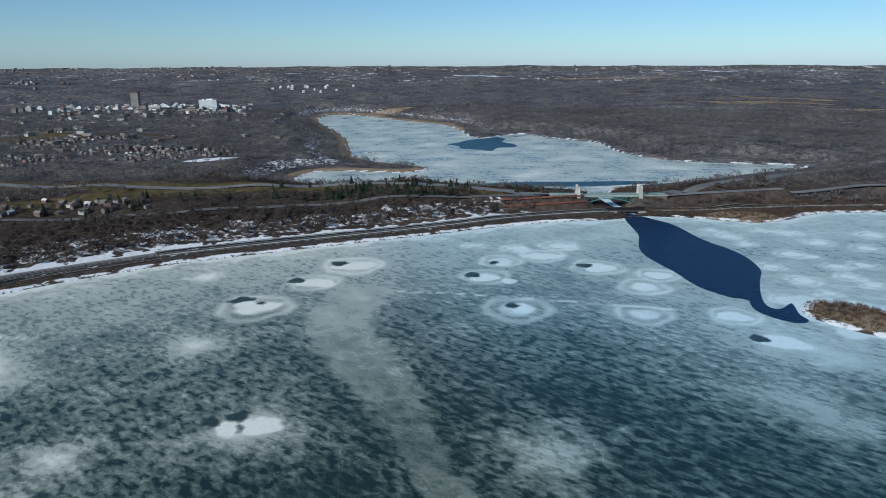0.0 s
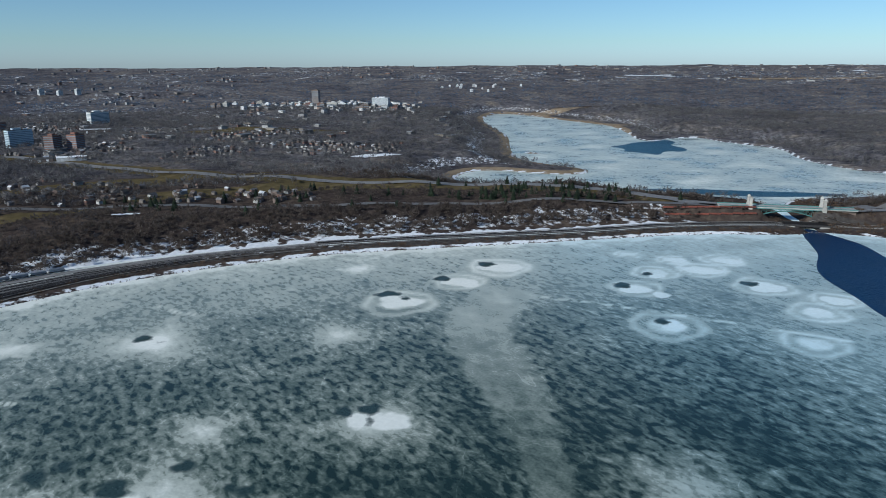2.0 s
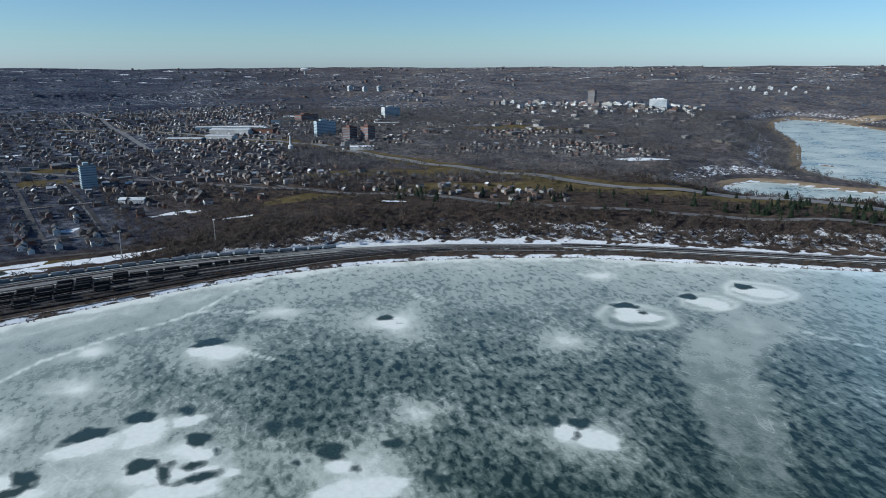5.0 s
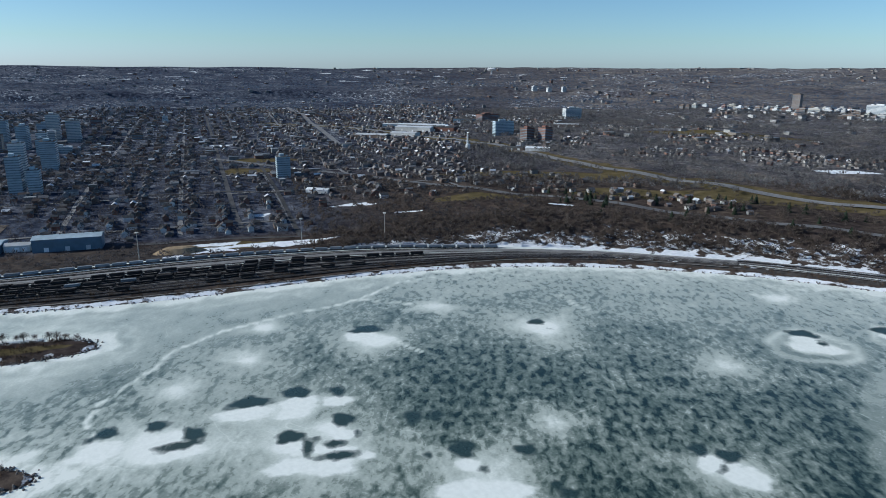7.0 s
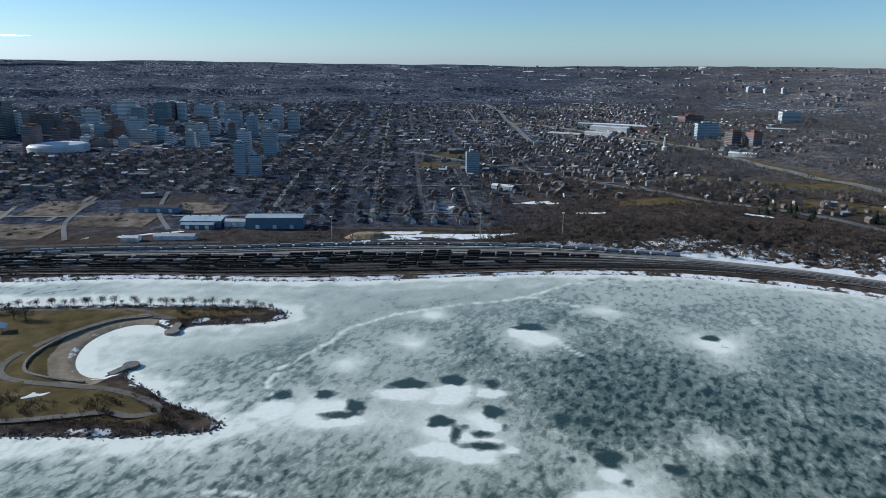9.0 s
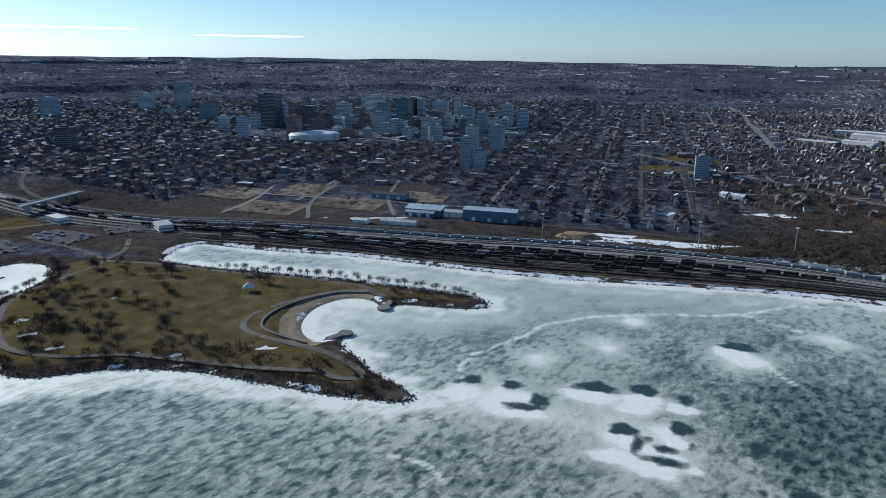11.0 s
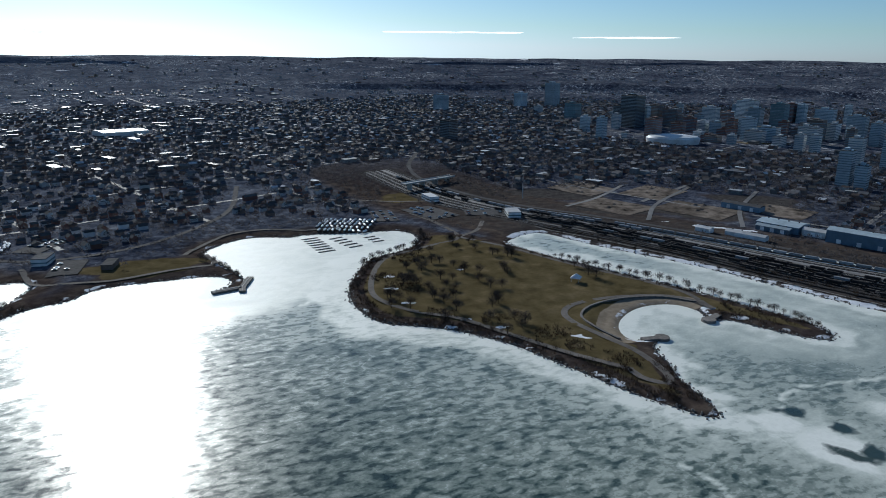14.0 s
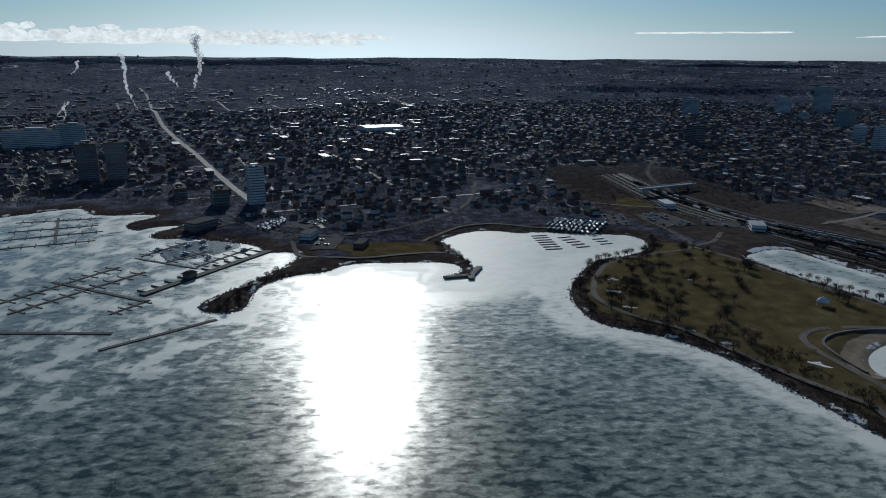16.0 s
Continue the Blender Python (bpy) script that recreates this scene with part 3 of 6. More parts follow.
# ---- marks on the ice: place, size along the shore, size away from it ----
HALO_A = [(133, 578, 29), (53, 471, 31), (35, 551, 25), (51, 598, 24), (91, 615, 26), (158, 522, 25), (141, 460, 25),
          (203, 456, 22), (215, 407, 30), (179, 554, 22), (-79, 585, 33), (-105, 536, 26), (-137, 476, 34), (-197, 552, 14),
          (-96, 300, 35), (-156, 406, 21), (47, 279, 28), (174, 330, 32), (-174, 277, 16), (30, 653, 15), (68, 642, 17), (112, 652, 24)]
HALO_C = [(321, 619, 20), (284, 578, 15), (369, 661, 19), (341, 578, 15), (293, 538, 18), (359, 703, 18), (334, 714, 13), (334, 548, 15), (341, 525, 14), (296, 505, 12),
          (403, 639, 20), (292, 689, 17), (296, 657, 14), (337, 609, 13), (253, 492, 13), (284, 714, 15), (367, 581, 18), (420, 590, 20), (440, 690, 22)]
HALO_B = [(197, 306, 25), (-266, 365, 34), (-318, 263, 33), (-346, 335, 17), (-384, 220, 13), (-342, 187, 26), (-274, 177, 48),
          (-276, 112, 33), (-224, 170, 43), (-159, 222, 37), (-329, 140, 18), (240, 380, 26)]
CORE_A = [(134, 576, 14.6, 13), (57, 473, 7.3, 11), (33, 548, 13, 10), (53, 538, 6.4, 7), (52, 589, 7, 7), (91, 613, 19, 9), (159, 524, 8, 9),
          (214, 409, 16, 11), (202, 455, 12, 9), (179, 553, 12, 9), (-72, 585, 14, 11), (-89, 582, 10, 9), (-96, 533, 9, 10), (-113, 535, 6.4, 8),
          (-197, 552, 6.6, 5), (73, 642, 7.6, 8), (117, 648, 12, 8)]
CORE_B = [(-341, 188, 4.1, 3.4), (-386, 218, 3.8, 4.3)]
DARK_A = [(123, 583, 7.9, 7), (50, 480, 5.4, 7), (24, 556, 7.6, 8), (45, 593, 5, 5.5), (-92, 591, 9, 8), (-120, 541, 7.4, 7.8), (202, 415, 6.5, 7)]
DARK_B = []
CORE_D = [(-279, 159, 15.1, 6.8), (-264, 178, 8.7, 6.1), (-272, 186, 10.4, 8.0), (-262, 203, 8.2, 5.8), (-240, 186, 7.0, 4.7), (-230, 187, 7.5, 5.3),
          (-231, 164, 4.4, 5.0), (-236, 161, 7.3, 5.1), (-225, 172, 3.3, 3.7), (-217, 179, 6.5, 5.4), (-220, 155, 11.9, 6.4), (-209, 168, 11.9, 6.3),
          (-207, 186, 3.6, 3.3), (-287, 92, 9.4, 9.6), (-286, 82, 6.4, 3.6), (-279, 121, 7.0, 6.1), (-277, 109, 5.9, 10.7), (-264, 118, 13.6, 6.6)]
CORE_E = [(-267, 367, 9.4, 10.9), (-105, 302, 5.4, 7.8), (-100, 310, 4.3, 4.1), (-89, 305, 10.3, 8.4), (-172, 217, 4.9, 5.2), (-158, 203, 12.2, 7.7),
          (-148, 216, 12.2, 7.7), (-145, 485, 9.5, 7.0), (-130, 479, 11.5, 8.5), (-141, 469, 6.9, 5.9), (-332, 262, 11.1, 9.0), (-318, 266, 10.4, 8.7)]
DARK_D = [(-289, 166, 12.7, 6.6), (-284, 191, 8.4, 7.5), (-272, 209, 4.0, 6.9), (-243, 195, 6.4, 7.5), (-244, 166, 7.4, 6.4), (-235, 175, 2.4, 2.4),
          (-231, 169, 2.9, 8.1), (-225, 180, 5.6, 3.6), (-215, 176, 10.3, 3.8), (-226, 193, 1.9, 2.9), (-302, 99, 5.7, 6.1), (-300, 90, 2.7, 3.4),
          (-294, 120, 6.3, 6.0), (-275, 131, 5.4, 8.4), (-269, 121, 11.2, 4.2), (-223, 224, 5.0, 7.3), (-217, 234, 4.0, 5.9),
          (-190, 208, 2.3, 2.6)]
DARK_E = [(-277, 371, 6.1, 6.4), (-263, 369, 2.2, 2.0), (-115, 309, 5.1, 6.0), (-103, 315, 6.7, 5.6), (-99, 303, 2.3, 3.4), (-184, 224, 6.4, 8.5),
          (-165, 246, 5.7, 5.1), (-130, 236, 4.3, 3.6), (-165, 220, 2.6, 3.1), (-138, 237, 3.1, 2.4),
          (-151, 493, 12.1, 6.5), (-135, 486, 4.0, 4.8), (-339, 271, 12.4, 7.4)]
LANE = [(-62, 520), (-73, 458), (-49, 381), (-25, 325), (-9, 281), (1, 251), (12, 215)]
CRACKS = [[(-302, 93), (-321, 94), (-335, 102), (-363, 139), (-381, 154), (-396, 194), (-398, 247), (-393, 282), (-399, 316), (-411, 348)],
          [(-396, 299), (-364, 323), (-339, 346)], [(-307, 428), (-286, 420), (-266, 418)],
          [(-42, 514), (7, 507), (57, 496), (114, 483), (164, 470)], [(-315, 274), (-299, 276), (-286, 277)],
          [(-227, 53), (-219, 69), (-205, 76)], [(-317, -221), (-334, -216)]]
OPEN = [(212, 800), (205, 768), (203, 723), (201, 690), (188, 650), (184, 618), (190, 586), (196, 562), (200, 522), (211, 503), (219, 492),
        (230, 497), (221, 470), (228, 452), (240, 440), (252, 446), (249, 458), (254, 473), (257, 486), (241, 468), (233, 476),
        (245, 512), (262, 549), (273, 570), (277, 625), (258, 673), (254, 741), (236, 772), (222, 800)]


CORE_C = [(px, py, 0.42 * s, 0.34 * s) for px, py, s in HALO_C]


def oval(x, y, px, py, a, b, ragged=0.22):
    """About 1 at the middle, 0.5 on the rim of an oval that lies across the line from the camera's ground point."""
    th = math.atan2(py - CY, px - CX)
    u = -(x - px) * math.sin(th) + (y - py) * math.cos(th)
    v = (x - px) * math.cos(th) + (y - py) * math.sin(th)
    q = np.hypot(u / a, v / b)
    ang = np.arctan2(v / b, u / a)
    wob = ragged * (np.sin(3 * ang + px) + 0.6 * np.sin(5 * ang + py) + 0.4 * np.sin(9 * ang + px + py)) / 1.6
    return q * (1 + wob)


def polar(r0, r1, ratio, fine, coarse, a0, a1):
    rr = [0.01, 4, 10, 20, r0] if r0 < 100 else [r0]
    while rr[-1] < r1:
        rr.append(rr[-1] * ratio)
    rr[-1] = r1
    th = np.concatenate([np.arange(a0, a1, fine), np.arange(a1, a0 + 360, coarse)])
    rr, th = np.array(rr), np.radians(th)
    x = CX - rr[:, None] * np.sin(th)[None]
    y = CY + rr[:, None] * np.cos(th)[None]
    n, k = x.shape
    i = np.arange(n - 1)[:, None] * k + np.arange(k)[None]
    j = np.arange(n - 1)[:, None] * k + (np.arange(k)[None] + 1) % k
    f = np.stack([i, i + k, j + k, j], -1).reshape(-1, 4)[:, ::-1]
    return x, y, f


def add_attr(me, name, values):
    a = me.attributes.new(name, "FLOAT", "POINT")
    a.data.foreach_set("value", np.ascontiguousarray(np.clip(values, 0, 1).ravel(), np.float32))


# ---- the ice ----
def build_ice():
    x, y, f = polar(40, 2600, 1.0085, 0.32, 2.0, -45, 178)
    d = shore_distance(x, y)
    f = f[np.min(d.ravel()[f], axis=1) < 14]
    r = np.hypot(x - CX, y - CY)
    frost_sheen = np.full(x.shape, 0.30)
    calm = np.zeros(x.shape)
    east = smooth(x * 0.8 + y * 0.25, 100, 330)
    frost_sheen += 0.05 * east
    calm += 0.2 * east
    south = smooth(-y, -60, 40)
    frost_sheen -= 0.01 * south
    calm += 0.10 * south
    band = line_distance(CRACKS[0] + [(-405, 380), (-380, 470)], x, y)
    sheltered = smooth(-x - 0.10 * y, 330, 385) * (1 - smooth(y, 250, 400)) * smooth(y, -30, 40)
    frost_sheen += 0.15 * sheltered
    calm += 0.85 * sheltered
    edge = -d + 7 * wave(x, y, 60, 5) + 4 * wave(x, y, 23, 6)
    frost_sheen += 0.30 * (1 - smooth(edge, 2, 9)) + 0.34 * (1 - smooth(edge, 4, 17)) + 0.12 * np.exp(-((edge - 24) / 4) ** 2) + 0.19 * (1 - smooth(edge, 20, 210)) + 0.09 * smooth(y, 300, 600)
    calm += 0.3 * (1 - smooth(edge, 4, 20))
    # pale rim that meets the mottled ice in a wavy line off the park
    rim = -sdf(chaikin(PARK, 1), x, y) + 8 * wave(x, y, 90, 8)
    frost_sheen += (0.05 + 0.36 * south) * (1 - smooth(rim, 19, 30)) - 0.10 * south * np.exp(-((rim - 13) / 4) ** 2)
    # the sheltered cove by the marina is white all over
    cove = smooth(-y - 0.25 * x, 285, 330) * smooth(-x, 225, 300)
    frost_sheen += 0.34 * cove
    calm += 0.5 * cove
    # far ice paler with distance: grazing sky reflection added into the frost
    frost_sheen += 0.11 * smooth(r, 340, 620)
    calm += 0.42 * smooth(r, 280, 520)
    # snow blown into hard-edged patches between the docks
    quay = smooth(-y, 240, 300) * smooth(x, -240, -200)
    drift = smooth(wave(x, y, 52, 6) + 0.5 * wave(x, y, 19, 4), 0.05, 0.40)
    frost_sheen += quay * (0.36 * drift - 0.03)
    calm += 0.6 * quay * drift
    frost_sheen -= 0.17 * smooth(y, 200, 260) * (1 - smooth(r, 240, 420)) * smooth(x, -190, -110)
    lane = (line_distance(along(LANE, 10), x, y) + 3 * wave(x, y, 35, 3) + 1.5 * wave(x, y, 13, 5)) / (11 + 14 * smooth(y, 260, 420))
    veil = (1 - smooth(lane, 0.72, 1.12)) * (1 - smooth(y, 500, 545))
    frost_sheen += (0.19 + 0.05 * wave(x, y, 28, 6)) * veil
    calm += 0.85 * veil
    frost_sheen -= 0.07 * smooth(-x, 180, 230) * smooth(y, 60, 110) * (1 - smooth(y, 260, 330))
    # thin white haze of frost round the cluster of drifts
    frost_sheen += 0.07 * np.exp(-((x + 255) / 75) ** 2 - ((y - 160) / 70) ** 2)
    calm += 0.35 * np.exp(-((x + 255) / 70) ** 2 - ((y - 150) / 60) ** 2)
    # mask of the eastern ice, blued for the sky it reflects
    blue = smooth(x * 0.95 + y * 0.28, 70, 190) * (1 - 0.35 * smooth(y, 430, 560))
    frost_sheen -= 0.13 * np.exp(-((x + 152) / 15) ** 2 - ((y - 246) / 16) ** 2)
    for px, py, s in HALO_A + HALO_B + HALO_C:
        if py > 430 and px > -150:
            q = oval(x, y, px, py, s, s, 0.10)
            gain = 0.8 if (px, py, s) in HALO_C else 1.0
            frost_sheen += gain * (0.10 * (1 - smooth(q, 0.8, 1.0)) + 0.26 * np.exp(-((q - 0.74) / 0.085) ** 2) + 0.34 * (1 - smooth(q, 0.34, 0.50)))
            calm += 0.6 * (1 - smooth(q, 0.8, 1.1))
        else:
            q = oval(x, y, px, py, s, s, 0.22)
            frost_sheen += (0.24 if s > 40 or px > 150 else 0.44) * np.exp(-(q / 0.86) ** 2) + (0.0 if s > 40 or px > 150 else 0.12) * np.exp(-(q / 0.36) ** 2)
            calm += 0.6 * np.exp(-(q / 0.7) ** 2)
    for line in CRACKS[1:]:
        frost_sheen += 0.5 * np.exp(-((line_distance(along(line, 6), x, y) + 0.8 * wave(x, y, 9, 2)) / 1.1) ** 2)
    frost_sheen += 0.55 * np.exp(-((band + 1.2 * wave(x, y, 14, 2)) / 1.2) ** 2)
    dark = np.zeros(x.shape)
    for px, py, a, b in DARK_A + DARK_B + DARK_D + DARK_E:
        q = oval(x, y, px, py, a * 0.92, b * 0.92, 0.18)
        dark = np.maximum(dark, np.clip(0.5 + (1 - q) * np.minimum(a, b) / 9, 0, 1))
    core = np.zeros(x.shape)
    for px, py, a, b in CORE_A + CORE_B + CORE_C + CORE_D + CORE_E:
        q = oval(x, y, px, py, a, b, 0.16)
        core = np.maximum(core, np.clip(0.5 + (1 - q) * np.minimum(a, b) / 8, 0, 1))
    for px, py, a, b in CORE_B + CORE_D + CORE_E:
        q = oval(x, y, px, py, a + 3, b + 3, 0.1)
        frost_sheen += 0.09 * (1 - smooth(q, 0.75, 1.25))
        calm += 0.3 * (1 - smooth(q, 0.75, 1.25))
    # the far, shallow bay behind the bridge: pale, with a few bluer leads
    bay = smooth(y - 0.12 * x, 860, 900)
    frost_sheen = np.where(bay > 0.5, 0.68 + 0.16 * wave(x, y, 160, 3) + 0.1 * wave(x, y * 2.2, 60, 4), frost_sheen)
    calm = np.where(bay > 0.5, 0.5, calm)
    me = big_mesh("lake_ice", np.column_stack([x.ravel(), y.ravel(), np.zeros(x.size)]), f)
    add_attr(me, "frost_sheen", frost_sheen)
    add_attr(me, "calm", calm)
    add_attr(me, "core", core)
    add_attr(me, "blue", np.where(bay > 0.5, 0.1, blue))
    add_attr(me, "dark", dark)
    me.materials.append(M["ice"])
    tagged(new("lake_ice", me), "mottled teal and white frozen harbour ice", "ice", kind="structure")


# ---- the land ----
DIRT = [(-752, -86, 48, 34), (-762, 12, 46, 30), (-800, -170, 60, 30), (-850, 60, 50, 24)]
LAWN = [(-600, 285, 34, 14), (-1080, 540, 60, 26), (-760, 1470, 170, 40), (-640, 800, 190, 26), (-420, 800, 150, 30), (-330, -386, 52, 26),
        (-690, -330, 40, 30), (-590, 600, 60, 20), (-985, 470, 40, 30), (-1430, 40, 40, 20)]
FIELDS = [(1130, 2480, 260, 60), (1260, 2640, 220, 40), (1250, 2250, 200, 30), (-250, 2420, 160, 60), (-40, 2050, 110, 40), (900, 3900, 400, 40)]
SNOWS_PARK = [(-345, -22, 7, 2), (-372, -176, 7, 3), (-350, -150, 5, 3), (-440, -150, 9, 2.5), (-455, 20, 6, 2), (-340, -100, 5, 2), (-338, -75, 4, 2), (-400, -192, 8, 3), (-440, 46, 8, 2), (-432, 66, 6, 2)]
SNOWS = [(-592, 226, 12, 4), (-590, 262, 22, 6), (-612, 275, 24, 8), (-380, 1135, 42, 16), (-672, 472, 26, 6), (-596, 493, 16, 5), (-480, 625, 15, 6), (-600, 262, 40, 7), (-575, 330, 46, 12), (-700, 360, 14, 8),
         (-545, -60, 10, 3), (-700, 40, 50, 4), (-1310, 560, 30, 10), (1700, 2300, 120, 14), (900, 4200, 300, 14), (1500, 4200, 260, 10), (250, 4150, 200, 12)]


ROADS_HIGHWAY = [(-1700, 850), (-1300, 965), (-975, 977), (-733, 922), (-503, 888), (-345, 880), (-230, 893), (-100, 905), (20, 890), (100, 850), (130, 836)]


def build_ground():
    x, y, f = polar(190, 4900, 1.0088, 0.36, 3.0, -45, 180)
    d = shore_distance(x, y)
    z = height(x, y, d)
    r = np.hypot(x - CX, y - CY)
    az = azimuth(x, y)
    az = np.where(az < -150, az + 360, az)
    rough = 0.35 * wave(x, y, 24, 7) * smooth(d, 3, 14)
    keep = f[(np.max(d.ravel()[f], axis=1) > -14)]
    used = np.zeros(x.size, bool)
    used[keep.ravel()] = True
    order = np.cumsum(used) - 1
    me = big_mesh("ground", np.column_stack([x.ravel(), y.ravel(), (z + rough).ravel()])[used], order[keep], True)

    park = sdf(chaikin(PARK + [(-538, -240), (-560, -200)], 1), x, y)
    yard = sdf(YARD, x, y)
    grass = 0.95 * smooth(park, 7, 16) + 0.35 * smooth(az, -5, 10) * (1 - smooth(az, 45, 60)) * smooth(d, 110, 150) * (1 - smooth(r, 900, 1050))
    gravel = 1.0 * smooth(yard, -14, -2) + 0.5 * smooth(-yard, 0, 5) * (1 - smooth(-yard, 50, 90)) * smooth(az, 66, 74) * (1 - smooth(az, 112, 118)) * (park < -10)
    snow = np.zeros(x.shape)
    snow += 0.95 * np.where((park > -25) | (y < -250), (1 - smooth(np.abs(d - 3), 1, 4)) * (0.38 + 0.45 * wave(x, y, 40, 2)), (1 - smooth(np.abs(d - 3), 2, 7)) * (0.75 + 0.35 * wave(x, y, 40, 2))) * (d > -2)
    # the drift that lies along the foot of the bluff, inland of the tracks
    foot = line_distance(along(rail_line(1.0, 9, 18), 12), x, y)
    inland = sdf(YARD, x, y) < 0
    snow += np.where(inland & (d > 20), 1.1 * (1 - smooth(foot + 7 * wave(x, y, 45, 3) + 4 * wave(x, y, 17, 5), 5, 15)), 0)
    snow += 0.45 * smooth(d, 40, 60) * (1 - smooth(d, 80, 120)) * smooth(az, -10, 0) * (1 - smooth(az, 60, 66))
    snow += np.where((yard > 0) & (y > 380), 0.42 + 0.2 * wave(x, y, 12, 3), 0)
    streak = wave(az * 55, r * 0.9, 240, 3) + 0.5 * wave(az * 90, r * 1.6, 150, 8)
    snow += 0.62 * smooth(streak, 0.85, 1.0) * smooth(r, 3300, 3800)
    near_snow = 1 - smooth(r, 1200, 2000)
    snow += 0.16 * smooth(wave(x, y, 130, 9), 0.3, 0.9) * smooth(r, 700, 1200) * near_snow
    snow += 0.17 * smooth(wave(x, y, 95, 3), 0.05, 0.6) * smooth(az, -5, 8) * (1 - smooth(az, 58, 68)) * smooth(d, 60, 90) * near_snow
    verge = line_distance(along(ROADS_HIGHWAY, 40), x, y)
    snow += 0.22 * smooth(az, 55, 70) * smooth(wave(x, y, 50, 4), 0.2, 0.9) * (park < 0) * near_snow
    snow = snow * smooth(np.hypot(x - 190, (y - 830) * 1.6), 75, 120)
    sand, reed = np.zeros(x.shape), np.zeros(x.shape)
    beach = line_distance([(-446, 30), (-440, 8), (-420, -6), (-396, -11), (-374, -9), (-360, 0)], x, y)
    sand += (1 - smooth(beach, 9, 13)) * (park > -3)
    grass += 0.75 * (1 - smooth(verge + 8 * wave(x, y, 70, 2), 24, 40)) * smooth(d, 80, 120)
    for px, py, a, b in LAWN:
        grass += 0.9 * (1 - smooth(oval(x, y, px, py, a, b), 0.8, 1.1))
    for px, py, a, b in FIELDS:
        reed += 0.8 * (1 - smooth(oval(x, y, px, py, a, b), 0.7, 1.1))
    for px, py, a, b in DIRT:
        q = oval(x, y, px, py, a, b, 0.08)
        gravel += 1 - smooth(q, 0.95, 1.05)
        snow += 0.30 * smooth(wave(x, y, 30, 5), 0.1, 0.7) * (1 - smooth(q, 0.6, 1.0))
    for px, py, a, b in SNOWS + SNOWS_PARK:
        snow += 0.95 * (1 - smooth(oval(x, y, px, py, a, b, 0.3), 0.75, 1.1))
    reed += 0.85 * (1 - smooth(d, 10, 40)) * smooth(y, 1030, 1060) * (x < 60) + 0.8 * (1 - smooth(np.hypot((x - 340), (y - 770) * 1.4), 30, 55))
    islet = sdf(ISLET_LINE, x, y)
    reed += 0.6 * smooth(islet, 0, 4)
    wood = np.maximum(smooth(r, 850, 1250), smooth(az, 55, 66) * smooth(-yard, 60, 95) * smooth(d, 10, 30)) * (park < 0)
    for px, py, a, b in DIRT + LAWN + FIELDS:
        wood = wood * smooth(oval(x, y, px, py, a, b), 0.9, 1.2)
    # sunward sector only: haze brightness carried by a paler ground colour
    haze_paving = 0.4 * wood * smooth(az, 112, 134) * smooth(r, 600, 850) * (0.75 + 0.25 * wave(x, y, 300, 4))
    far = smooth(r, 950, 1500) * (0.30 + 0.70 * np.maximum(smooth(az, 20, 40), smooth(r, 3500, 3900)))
    # west land paler, town side darker: sunlit and backlit sides put into colour
    for key, val in (("wood", wood * (1 - smooth(az, 36, 64))), ("hazy_town", wood * smooth(az, 36, 64)), ("grass", grass), ("gravel", gravel), ("snow", snow), ("sand", sand), ("reed", reed), ("haze_paving", haze_paving), ("far", far)):
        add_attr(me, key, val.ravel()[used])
    me.materials.append(M["ground"])
    tagged(new("ground", me), "brown winter land with snow patches round the harbour", "ground", kind="structure")


build_ice()
build_ground()


def sheet(name, outline, z, material, label, category="water"):
    p = chaikin(outline, 3)
    bm = bmesh.new()
    face = bm.faces.new([bm.verts.new((a, b, z)) for a, b in p])
    bmesh.ops.triangulate(bm, faces=[face])
    bmesh.ops.recalc_face_normals(bm, faces=bm.faces)
    if sum(f.normal.z for f in bm.faces) < 0:
        bmesh.ops.reverse_faces(bm, faces=bm.faces)
    me = bpy.data.meshes.new(name)
    bm.to_mesh(me)
    bm.free()
    me.materials.append(M[material])
    return tagged(new(name, me), label, category, kind="structure")


sheet("open_water", OPEN, 0.05, "open", "dark blue open water channel through the ice")

sheet("open_water", [(40, 1012), (90, 1000), (140, 990), (205, 985), (290, 1008), (330, 1030), (280, 1036), (200, 1030), (120, 1032)], 0.05, "lead", "blue meltwater lead along the bay's shore")
sheet("open_water", [(0, 1540), (30, 1560), (55, 1625), (100, 1665), (135, 1705), (150, 1640), (128, 1590), (165, 1525), (150, 1470), (112, 1480), (100, 1400), (70, 1440), (30, 1455), (40, 1500)], 0.05, "lead", "blue meltwater pool beside the wooded point")
sheet("open_water", [(-172, -497), (-190, -484), (-216, -488), (-243, -494), (-246, -512), (-232, -535), (-214, -548), (-188, -538), (-172, -520)], 0.05, "lead", "dark open basin between the marina docks")

